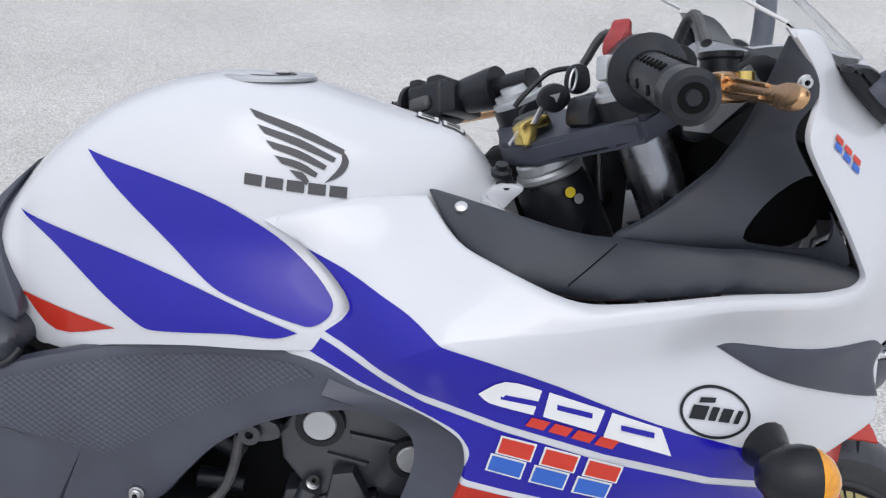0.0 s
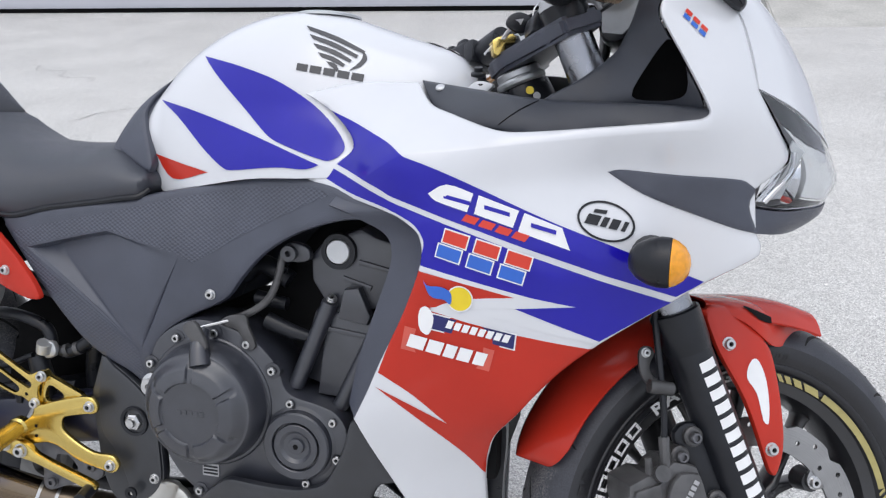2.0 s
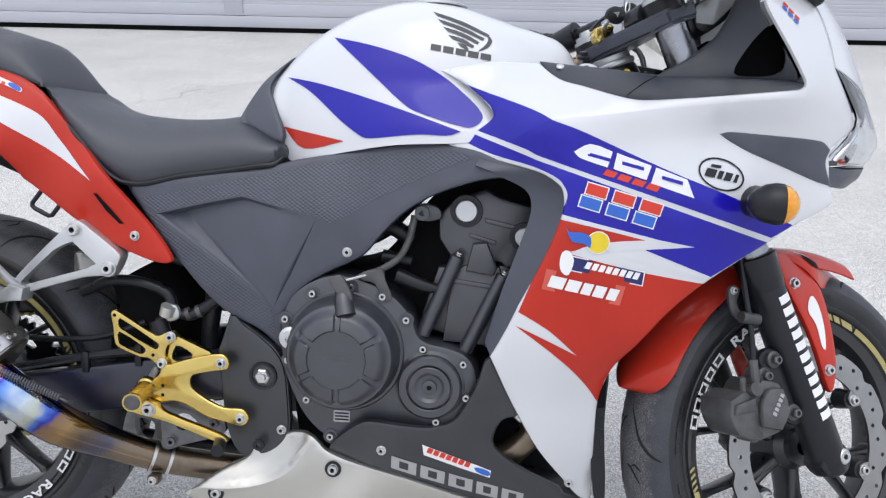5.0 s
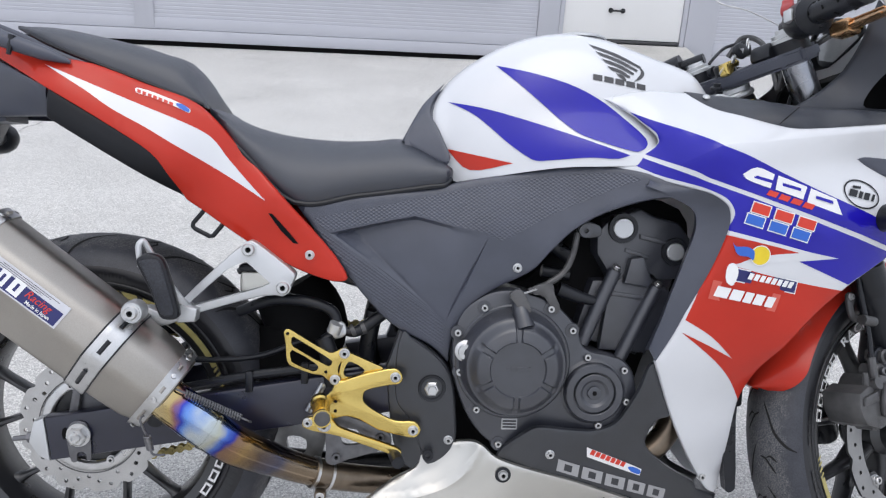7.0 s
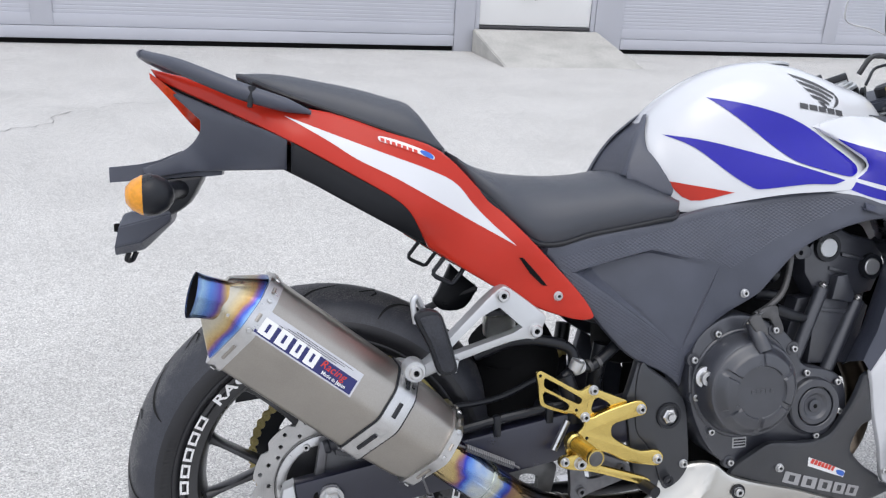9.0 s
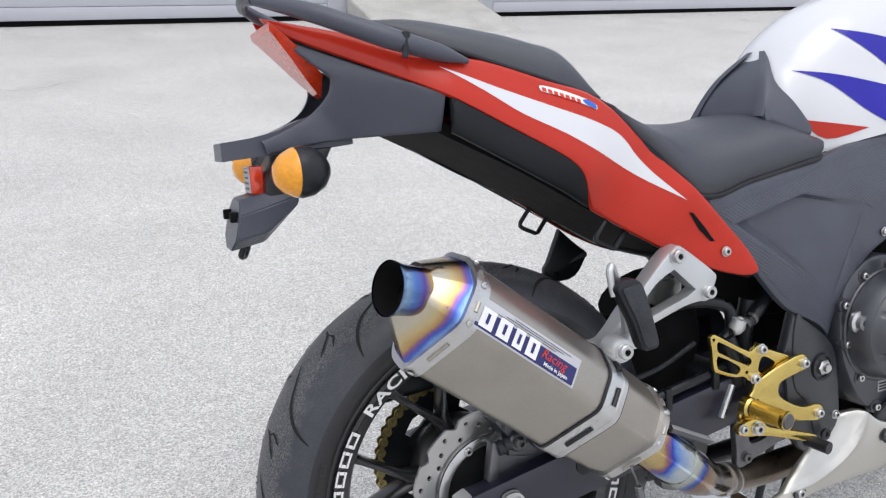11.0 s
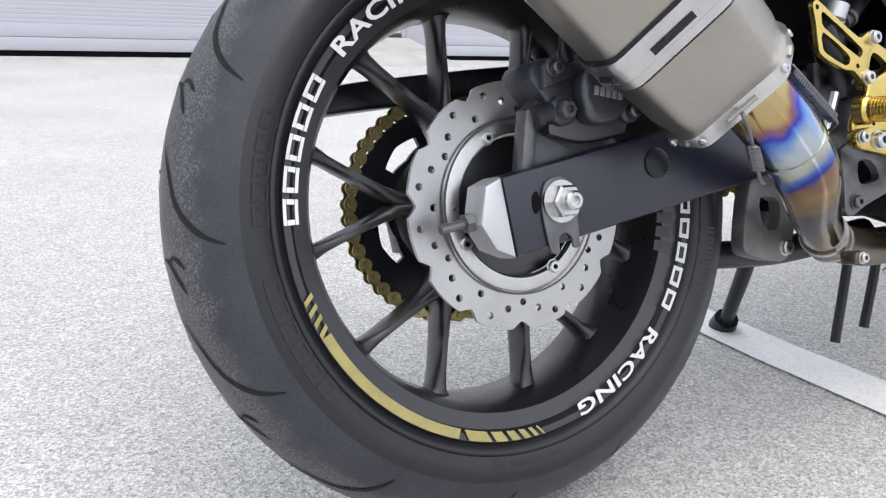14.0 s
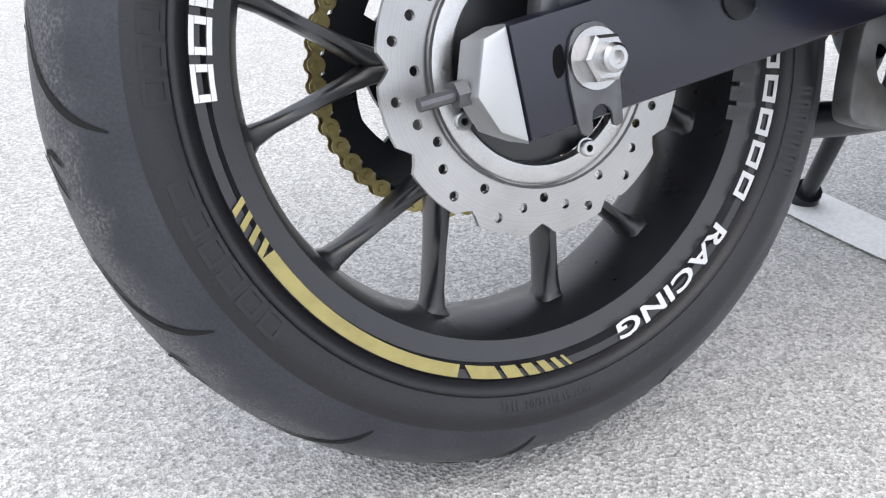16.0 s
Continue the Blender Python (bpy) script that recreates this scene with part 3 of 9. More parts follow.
def shutter(x0, x1, name):
    """A roller-shutter bay: ribbed curtain, a plain bottom rail and a dark gap under it."""
    bm = bmesh.new()
    prof = []
    z = 0.30
    while z < 3.4:
        prof += [(0.0, z), (0.0022, z + 0.006), (0.0022, z + 0.030), (0.0, z + 0.036)]
        z += 0.040
    rows = [[bm.verts.new((x, WALL_Y - d, zz)) for d, zz in prof] for x in (x0, x1)]
    for i in range(len(prof) - 1):
        bm.faces.new((rows[0][i], rows[1][i], rows[1][i + 1], rows[0][i + 1]))
    wall = tagged(finish(name, bm, SHEET, smooth=20), "pale grey ribbed metal shutter wall", "wall", kind="structure")
    finish("bottom_rail", box((x0, WALL_Y - 0.03, 0.055), (x1, WALL_Y + 0.05, 0.175), 0.008), SHEET, wall, "flat grey bottom rail")
    finish("lower_panel", box((x0, WALL_Y - 0.012, 0.179), (x1, WALL_Y + 0.04, 0.30), 0.004), SHEET, wall)
    finish("sill_gap", box((x0, WALL_Y + 0.02, 0.0), (x1, WALL_Y + 0.06, 0.054)), VOID, wall, "dark gap under the rail")
    return wall


w1 = shutter(-9.0, 2.50, "wall_1")
w2 = shutter(4.60, 14.0, "wall_2")
for x in (-1.86, -6.0):
    finish("guide_post", box((x, WALL_Y - 0.022, 0.181), (x + 0.2, WALL_Y - 0.013, 3.4), 0.003), SHEET, w1)
for x in (7.5, 10.8):
    finish("guide_post", box((x, WALL_Y - 0.022, 0.181), (x + 0.2, WALL_Y - 0.013, 3.4), 0.003), SHEET, w2)
for x0, x1 in ((2.504, 2.74), (4.24, 4.596)):
    p = tagged(finish("wall_pier", box((x0, WALL_Y - 0.03, 0), (x1, WALL_Y + 0.2, 3.4), 0.006), SHEET), "plain grey metal pier beside the door", "wall", kind="structure")
tagged(finish("window_board", box((-0.6, WALL_Y - 0.05, 0.70), (2.1, WALL_Y - 0.008, 0.76), 0.01), DOORW), "white horizontal board on the shutter wall", "trim", kind="structure")
tagged(finish("wall_behind", box((-12, WALL_Y + 0.21, 0), (16, WALL_Y + 0.5, 4.2)), SHEET), "grey metal building wall", "wall", kind="structure")
tagged(finish("wall_head", box((-9, WALL_Y - 0.03, 3.402), (14, WALL_Y + 0.2, 4.2), 0.01), SHEET), "plain grey sheet band over the shutters", "wall", kind="structure")
door = tagged(finish("door_1", box((2.80, WALL_Y, 0.30), (4.18, WALL_Y + 0.05, 2.42), 0.006), DOORW), "white metal door in the grey shed wall", "door", kind="structure")
for a, b in (((2.744, 0.2), (2.796, 2.48)), ((4.184, 0.2), (4.236, 2.48))):
    finish("door_frame", box((a[0], WALL_Y - 0.02, a[1]), (b[0], WALL_Y + 0.1, b[1]), 0.004), SHEET, door, "grey door frame")
finish("threshold", box((2.744, WALL_Y - 0.01, 0.262), (4.236, WALL_Y + 0.04, 0.292), 0.003), GREY, door, "dark threshold strip")
finish("door_head", box((2.744, WALL_Y - 0.02, 2.482), (4.236, WALL_Y + 0.1, 3.4), 0.004), SHEET, door, "grey panel above the door")
h = finish("door_handle", tube([(3.33, WALL_Y - 0.01, 0.615), (3.34, WALL_Y - 0.045, 0.615), (3.46, WALL_Y - 0.045, 0.615), (3.47, WALL_Y - 0.01, 0.615)], 0.011), BLACK, door, "black pull handle")
for x in (3.33, 3.47):
    finish("handle_foot", turned([(0, 0), (0.028, 0), (0.028, 0.01), (0, 0.01)], 16), BLACK, h, m=at(x, WALL_Y - 0.012, 0.615))
bm = bmesh.new()
c = [(2.72, 7.97, 0), (4.28, 7.97, 0), (4.28, 6.78, 0), (2.68, 6.74, 0)]
t = [(2.72, 7.97, 0.255), (4.28, 7.97, 0.255), (4.26, 6.80, 0.012), (2.70, 6.76, 0.012)]
lo, hi = [bm.verts.new(p) for p in c], [bm.verts.new(p) for p in t]
bm.faces.new(hi)
for i in range(4):
    bm.faces.new((lo[i], lo[(i + 1) % 4], hi[(i + 1) % 4], hi[i]))
bmesh.ops.bevel(bm, geom=list(bm.edges), offset=0.012, segments=2, affect="EDGES")
tagged(finish("concrete_ramp", bm, CONC), "chipped grey concrete ramp in front of the door", "ramp", kind="structure")
CRACK = material("crack_shadow", (0.17, 0.17, 0.17), 0.95)
for k, (x, y, a, ln) in enumerate(((-1.75, 3.1, 62, 1.6), (-1.2, 4.6, 20, 1.1), (0.3, 6.6, 80, 0.9), (-2.3, 4.2, 150, 1.0))):
    rnd = random.Random(k)
    bm = bmesh.new()
    pts = [(ln * i / 24, rnd.gauss(0, 0.018) + 0.05 * math.sin(i * 0.6 + k)) for i in range(25)]
    l, r = [bm.verts.new((p[0], p[1] - 0.0035, 0)) for p in pts], [bm.verts.new((p[0], p[1] + rnd.uniform(0, 0.004), 0)) for p in pts]
    for i in range(24):
        bm.faces.new((l[i], r[i], r[i + 1], l[i + 1]))
    finish("crack", bm, CRACK, ground, "thin crack in the asphalt", m=at(x, y, 0.004, 0, 0, a))

# ---- the motorcycle: a frame of its own, leaning on its side stand ----
moto = tagged(new("motorcycle"), "white, blue and red faired sports motorcycle parked on its side stand", "motorcycle")
moto.matrix_basis = Matrix.Translation((-0.005, 0.070, 0.0024)) @ Matrix.Rotation(radians(-2.97), 4, "Z") @ Matrix.Rotation(radians(-14.4), 4, "X")


def part(name, bm, mat, parent=None, label="", smooth=35, m=None):
    return finish(name, bm, mat, parent or moto, label, smooth, m)


# ---- fuel tank ----
tank_top = line((0.515, 0.822), (0.527, 0.836), (0.566, 0.882), (0.622, 0.924), (0.688, 0.953), (0.74, 0.963), (0.813, 0.957), (0.867, 0.9415), (0.900, 0.931), (0.947, 0.9175), (0.964, 0.911), (0.977, 0.901), (0.9855, 0.891), (1.0, 0.871))
tank_low = line((0.515, 0.818), (0.527, 0.815), (0.54, 0.780), (0.552, 0.744), (0.561, 0.720), (0.583, 0.713), (0.648, 0.726), (0.736, 0.741), (0.815, 0.746), (0.86, 0.75), (1.0, 0.76))
tank_wide = line((0.515, 0.045), (0.527, 0.07), (0.56, 0.086), (0.60, 0.102), (0.657, 0.115), (0.72, 0.124), (0.81, 0.127), (0.868, 0.118), (0.94, 0.098), (1.0, 0.072))
tank_flare = line((0.515, 0.0), (0.60, 0.002), (0.66, 0.008), (0.74, 0.022), (0.81, 0.033), (0.86, 0.042), (0.95, 0.01), (1.0, 0.0))


def tank_w(x, z):
    r = min(max((z - 0.74) / max(tank_top(x) - 0.74, 1e-4), 0), 1)
    return tank_wide(x) * max(1 - r**2.6, 0) ** (1 / 2.6) + tank_flare(x) * smoothstep(0.84, 0.755, z)


tank = part("fuel_tank", hull(tank_w, tank_low, tank_top, [0.516, 0.52] + [0.527 + 0.0066 * i for i in range(71)] + [0.998], 34), WHITE, None, "glossy white fuel tank with blue and red flashes")
TANK = Skin(tank_w)
hi_flash = curve([(0.629, 0.898, 1), (0.694, 0.884), (0.752, 0.866), (0.798, 0.842), (0.832, 0.816), (0.851, 0.798), (0.859, 0.785), (0.853, 0.774), (0.836, 0.769), (0.765, 0.789), (0.738, 0.805), (0.690, 0.846)])
low_flash = curve([(0.556, 0.838, 1), (0.620, 0.826), (0.715, 0.800), (0.830, 0.763, 1), (0.81, 0.7568), (0.768, 0.757), (0.700, 0.7495), (0.684, 0.7515), (0.650, 0.774), (0.600, 0.815)])
part("blue_flash", sheet(hi_flash, TANK, 0, 0.008, lift=0.0012), BLUE, tank)
part("blue_flash", sheet(low_flash, TANK, 0, 0.008, lift=0.0012), BLUE, tank)
part("red_flash", sheet(curve([(0.556, 0.763, 1), (0.657, 0.744, 1), (0.592, 0.731)], n=4), TANK, 0, 0.008, lift=0.0012), RED, tank)
# wing emblem: swept bars over a row of blocks
for k in range(5):
    x0, z0 = 0.777 + 0.0085 * k, 0.9390 - 0.0120 * k
    x1, z1 = 0.862 - 0.0072 * k, 0.9060 - 0.0060 * k
    if k == 4:
        x0, z0 = 0.816, 0.8915
    part("emblem_feather", sheet(curve([(x0, z0, 1), ((x0 + x1) / 2 + 0.003, (z0 + z1) / 2 + 0.002), (x1, z1, 1), (x1 - 0.002, z1 - 0.0034, 1), ((x0 + x1) / 2 + 0.001, (z0 + z1) / 2 - 0.0034), (x0 + 0.007, z0 - 0.0068, 1)], n=3), TANK, 0, 0.01, lift=0.0012), GREY, tank)
part("emblem_sweep", sheet(curve([(0.858, 0.908, 1), (0.866, 0.897), (0.860, 0.886), (0.846, 0.880, 1), (0.856, 0.890), (0.860, 0.898)], n=3), TANK, 0, 0.01, lift=0.0012), GREY, tank)
for k in range(5):
    u = 0.7780 + 0.0181 * k
    z = 0.8840 - 0.0026 * k
    part("emblem_block", sheet([(u, z - 0.0046), (u + 0.0150, z - 0.0066), (u + 0.0155, z + 0.0026), (u + 0.0005, z + 0.0046)], TANK, 0, 0, lift=0.0012), GREY, tank)
# small boxed sticker on the front of the tank top
def tank_z(x, y):
    lo, hi = 0.76, tank_top(x)
    for _ in range(24):
        mid = (lo + hi) / 2
        lo, hi = (mid, hi) if tank_w(x, mid) > abs(y) else (lo, mid)
    return lo


def top_bar(x0, y0, x1, y1, mat, name="sticker_bar", lift=0.0012):
    bm = bmesh.new()
    g = [[bm.verts.new((x0 + (x1 - x0) * i / 3, y0 + (y1 - y0) * j / 3, tank_z(x0 + (x1 - x0) * i / 3, y0 + (y1 - y0) * j / 3) + lift)) for j in range(4)] for i in range(4)]
    for i in range(3):
        for j in range(3):
            bm.faces.new((g[i][j], g[i + 1][j], g[i + 1][j + 1], g[i][j + 1]))
    part(name, bm, mat, tank)


for bx in (0.921, 0.946):
    top_bar(bx, -0.012, bx + 0.0225, 0.030, BLACK, "sticker_frame", 0.001)
    top_bar(bx + 0.0013, -0.0107, bx + 0.0212, 0.0287, INK, "sticker_ground", 0.0016)
    for j in range(3):
        top_bar(bx + 0.005, -0.006 + 0.0115 * j, bx + 0.0175, -0.0005 + 0.0115 * j, BLACK, lift=0.0022)
# filler cap
cap = part("filler_cap", turned([(0, 0), (0.047, 0), (0.047, 0.003), (0.044, 0.005), (0.036, 0.005), (0.035, 0.004), (0, 0.0045)], 40), ALU, None, "satin metal fuel filler cap", m=at(0.777, 0, 0.9555) @ Matrix.Rotation(radians(87), 4, "X"))
part("cap_ring", turned([(0.026, 0.0045), (0.026, 0.0055), (0.0275, 0.0055), (0.0275, 0.0045)], 40, True), CAST, cap, m=at(0.777, 0, 0.9555) @ Matrix.Rotation(radians(87), 4, "X"))
part("cap_lock", turned([(0, 0), (0.008, 0), (0.008, 0.002), (0, 0.002)], 16), BLACK, cap, "black key slot", m=at(0.792, -0.002, 0.9597) @ Matrix.Rotation(radians(87), 4, "X"))

# cover that wraps the back of the tank, behind the seat's nose

pad_line = line((0.735, 0.097), (0.75, 0.094), (0.80, 0.077), (0.83, 0.058), (0.855, 0.035), (0.878, 0.008))


def pad_w(x, z):
    return pad_line(z) + 0.25 * (x - 0.52)


pad_o = curve([(0.553, 0.873, 1), (0.534, 0.853), (0.516, 0.832), (0.498, 0.800), (0.485, 0.773, 1), (0.520, 0.753), (0.556, 0.737, 1), (0.561, 0.751), (0.543, 0.792), (0.529, 0.826)], n=4)
for s in (-1, 1):
    part("tank_pad", sheet(pad_o, Skin(lambda x, z: pad_w(x, z), pad_o, 0.004), 0.012, 0.008, s), SHADE, None, "matt charcoal plastic pad behind the tank")

part("pad_bridge", hull(lambda x, z: max(pad_line(z) - 0.006, 0.004), lambda x: 0.736, line((0.487, 0.770), (0.498, 0.796), (0.516, 0.827), (0.534, 0.848), (0.553, 0.866)), [0.489 + 0.004 * i for i in range(16)], 12), SHADE)

# ---- seats ----
seat_top = line((0.188, 0.812), (0.22, 0.797), (0.258, 0.784), (0.353, 0.771), (0.439, 0.773), (0.487, 0.778), (0.503, 0.774), (0.535, 0.757), (0.558, 0.741), (0.566, 0.727))
seat_low = line((0.188, 0.800), (0.22, 0.765), (0.258, 0.728), (0.312, 0.675), (0.329, 0.669), (0.407, 0.681), (0.529, 0.7015), (0.5545, 0.7065), (0.562, 0.714), (0.566, 0.7205))
seat_wide = line((0.188, 0.10), (0.24, 0.125), (0.33, 0.136), (0.43, 0.133), (0.50, 0.132), (0.545, 0.131), (0.558, 0.127), (0.566, 0.112))


def seat_w(x, z):
    lo, hi = seat_low(x), seat_top(x)
    r = min(max((z - lo - 0.018) / max(hi - lo - 0.018, 1e-4), 0), 1)
    u = min(max((lo + 0.018 - z) / 0.018, 0), 1)
    return seat_wide(x) * max(1 - r**2.4, 0) ** (1 / 2.4) - 0.008 * u * u


rider = part("rider_seat", hull(seat_w, seat_low, seat_top, [0.189 + 0.0142 * i for i in range(25)] + [0.540, 0.548, 0.554, 0.559, 0.563, 0.5655], 14), SEAT, None, "black vinyl rider seat")
part("seat_edge", mirrored(tube([(x, -(seat_wide(x) - 0.0065), seat_low(x) + 0.0015) for x in (0.20, 0.22, 0.24, 0.258, 0.28, 0.30, 0.315, 0.329, 0.36, 0.407, 0.45, 0.49, 0.529, 0.552, 0.562)], 0.0042, 8)), BLACK, rider, "black rubber seat edge")
ps_top = line((-0.115, 0.925), (-0.09, 0.928), (0.011, 0.917), (0.105, 0.896), (0.145, 0.881), (0.168, 0.850), (0.186, 0.815))
ps_low = line((-0.115, 0.92), (-0.06, 0.894), (0.03, 0.862), (0.10, 0.838), (0.186, 0.808))
ps_wide = line((-0.115, 0.05), (-0.05, 0.085), (0.05, 0.10), (0.13, 0.105), (0.186, 0.10))


def ps_w(x, z):
    r = min(max((z - ps_low(x) - 0.006) / max(ps_top(x) - ps_low(x) - 0.006, 1e-4), 0), 1)
    return ps_wide(x) * max(1 - r**2.6, 0) ** (1 / 2.6)


pillion = part("pillion_seat", hull(ps_w, ps_low, ps_top, [-0.115 + 0.0126 * i for i in range(24)] + [0.185], 12), SEAT, None, "black vinyl pillion seat")
part("seat_edge", mirrored(tube([(x, -(ps_wide(x) - 0.001), ps_low(x) + 0.003) for x in (-0.09, -0.06, -0.02, 0.03, 0.065, 0.10, 0.14, 0.18)], 0.0035, 8)), BLACK, pillion, "black rubber seat edge")

# ---- tail ----
tail_f = tps([(0.35, 0.593, 0.145), (0.283, 0.674, 0.147), (0.328, 0.61, 0.143), (0.134, 0.718, 0.143), (0.18, 0.80, 0.118), (0.25, 0.735, 0.125), (-0.04, 0.83, 0.128), (0.02, 0.862, 0.105), (-0.1, 0.88, 0.092), (-0.168, 0.87, 0.066), (-0.23, 0.912, 0.035), (0.40, 0.56, 0.150), (0.09, 0.76, 0.140), (0.148, 0.673, 0.116), (-0.1, 0.85, 0.10)])
tail_o = curve([(-0.236, 0.932, 1), (-0.13, 0.904), (-0.073, 0.878), (0.014, 0.868), (0.097, 0.840), (0.176, 0.812), (0.248, 0.741), (0.330, 0.656), (0.384, 0.598), (0.408, 0.561), (0.394, 0.553), (0.362, 0.559), (0.314, 0.577), (0.247, 0.612), (0.158, 0.668, 1), (0.138, 0.700), (0.119, 0.729), (0.088, 0.752), (-0.038, 0.823), (-0.131, 0.870), (-0.225, 0.915, 1)], n=4)
TAIL = Skin(tail_f, tail_o, 0.005)
stripe = curve([(-0.050, 0.862, 1), (0.026, 0.833), (0.098, 0.806), (0.150, 0.787), (0.186, 0.771), (0.204, 0.757), (0.222, 0.734), (0.250, 0.704), (0.283, 0.672, 1), (0.252, 0.690), (0.226, 0.705), (0.186, 0.728), (0.136, 0.756), (0.104, 0.774), (0.050, 0.801), (0.010, 0.827)])
for s in (-1, 1):
    tp = painted("tail_cowl", tail_o, TAIL, RED, "glossy red tail cowl with a white flash", s, 0.004, 0.016, [("white_flash", stripe, WHITE)])
    part("vent_slot", sheet([(0.287, 0.654), (0.293, 0.6535), (0.314, 0.631), (0.333, 0.609), (0.325, 0.610), (0.305, 0.629)], TAIL, 0, 0.01, s, 0.0012), VOID, tp, "black slot in the cowl")
    if s < 0:
        part("sticker_ground", sheet(curve([(0.084, 0.8335), (0.11, 0.8275), (0.146, 0.8145), (0.164, 0.805), (0.163, 0.799), (0.145, 0.8065), (0.11, 0.8190), (0.085, 0.8260)], n=3), TAIL, 0, 0.008, s, 0.001), INK, tp, "pale sticker ground")
        for k in range(7):
            u, z = 0.086 + 0.0080 * k, 0.8265 - 0.00275 * k
            part("sticker_bar", sheet([(u, z), (u + 0.0055, z - 0.002), (u + 0.0055, z + 0.003), (u, z + 0.005)], TAIL, 0, 0, s, 0.0016), SCARLET, tp)
        part("sticker_mark", sheet(curve([(0.143, 0.812), (0.152, 0.812), (0.163, 0.805), (0.162, 0.800), (0.150, 0.805)], n=2), TAIL, 0, 0, s, 0.0016), SKYB, tp)
        bolt(tp, (0.350, -0.146, 0.593), 0.006)
    under_o = curve([(-0.041, 0.8265, 1), (0.065, 0.7675), (0.090, 0.7545), (0.122, 0.731), (0.142, 0.700), (0.156, 0.672, 1), (0.072, 0.718), (-0.042, 0.783, 1)], n=4)
    part("under_cowl", sheet(under_o, Skin(lambda x, z: tail_f(x, z) - 0.0025 - 0.7 * max(0.8 - (z + 0.55 * (x + 0.04)), 0) ** 1.3, under_o, 0.003), 0.006, 0.010, s), UNDER, None, "black plastic under-tail panel")
    blk = curve([(-0.222, 0.909, 1), (-0.143, 0.873), (-0.046, 0.829, 1), (-0.047, 0.786, 1), (-0.1726, 0.783), (-0.246, 0.7735, 1), (-0.251, 0.789, 1), (-0.2185, 0.801), (-0.187, 0.818), (-0.169, 0.839), (-0.1665, 0.857, 1), (-0.187, 0.877)], n=4)
    part("tail_side", sheet(blk, Skin(lambda x, z: max(0.040 + 0.10 * max(x + 0.24, 0), tail_f(x, z) - 0.0025 - 0.55 * max(0.835 - (z + 0.25 * (x + 0.05)), 0)), blk, 0.003), 0.006, 0.012, s), SHADE, None, "matt black plastic tail panel")
    rail = [(-0.243, s * 0.035, 0.951), (-0.19, s * 0.080, 0.930), (-0.11, s * 0.113, 0.896), (-0.05, s * 0.118, 0.877), (-0.012, s * 0.115, 0.866)]
    g = part("grab_rail", tube(rail, [0.0065, 0.0110, 0.0125, 0.0105, 0.003], 12), SHADE, None, "matt black pillion grab rail")
    part("hook", tube([(-0.092, s * 0.122, 0.900), (-0.096, s * 0.126, 0.872)], [0.006, 0.0035], 8), BLACK, g)
part("grab_rail_bridge", tube([(-0.243, -0.036, 0.951), (-0.250, 0, 0.955), (-0.243, 0.036, 0.951)], 0.007, 10), SHADE)
part("tail_lamp", hull(lambda x, z: 0.010 + 0.62 * max(z - 0.836, 0) - 0.10 * max(-0.19 - x, 0), line((-0.234, 0.916), (-0.21, 0.888), (-0.188, 0.860), (-0.166, 0.835)), line((-0.234, 0.924), (-0.21, 0.905), (-0.188, 0.886), (-0.166, 0.862)), [-0.233, -0.225, -0.215, -0.205, -0.195, -0.185, -0.175, -0.167], 6), LAMPRED, None, "red tail lamp lens")
part("tail_deck", hull(lambda x, z: max(tail_f(x, 0.86) - 0.03, 0.02), line((-0.225, 0.902), (-0.1, 0.86), (0.05, 0.80), (0.2, 0.72)), line((-0.225, 0.915), (-0.1, 0.885), (0.05, 0.85), (0.2, 0.79)), [-0.22, -0.15, -0.08, 0, 0.08, 0.14, 0.2], 4), BLACK)
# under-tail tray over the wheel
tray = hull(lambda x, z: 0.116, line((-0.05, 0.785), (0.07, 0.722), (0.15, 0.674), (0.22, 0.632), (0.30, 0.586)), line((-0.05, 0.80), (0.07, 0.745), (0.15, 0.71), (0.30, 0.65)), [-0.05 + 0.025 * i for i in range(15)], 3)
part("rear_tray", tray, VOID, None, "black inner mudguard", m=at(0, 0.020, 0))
for e in (-0.104, 0.104):
    part("luggage_hook", tube([(0.192, e * 0.97, 0.664), (0.181, e, 0.650), (0.1665, e, 0.632), (0.166, e, 0.627), (0.170, e, 0.623), (0.192, e, 0.6125), (0.197, e, 0.613), (0.209, e, 0.628), (0.218, e * 0.97, 0.642)], 0.0036, 8, smooth=False), BLACK, None, "square black luggage loop")

stay = part("hanger_stay", slab(curve([(0.2435, 0.612, 1), (0.267, 0.590), (0.296, 0.566, 1), (0.270, 0.530), (0.230, 0.527), (0.211, 0.545), (0.219, 0.560)], n=3), 0.113, 0.125, 0.003), BLACK, None, "black sheet-metal stay on the far side")
part("stay_arm", tube([(0.292, 0.119, 0.566), (0.240, 0.121, 0.547), (0.195, 0.124, 0.528)], [0.008, 0.007, 0.006], 10), CAST, stay, "dark cast arm")

# number-plate bracket and rear indicators
part("plate_bracket", hull(lambda x, z: 0.030 + 0.12 * max(x + 0.22, 0), line((-0.30, 0.768), (-0.24, 0.772), (-0.17, 0.775), (-0.12, 0.78)), line((-0.30, 0.790), (-0.24, 0.797), (-0.17, 0.82), (-0.12, 0.81)), [-0.298, -0.28, -0.26, -0.23, -0.2, -0.17, -0.14], 4), SHADE, None, "black plastic plate bracket")
stem = curve([(-0.232, 0.772, 1), (-0.165, 0.778, 1), (-0.190, 0.735), (-0.222, 0.715, 1), (-0.252, 0.716, 1), (-0.250, 0.745)], n=3)
part("plate_stem", slab(stem, -0.040, 0.040, 0.006), BLACK, None, "black plastic hanging plate stem")
bm = bmesh.new()
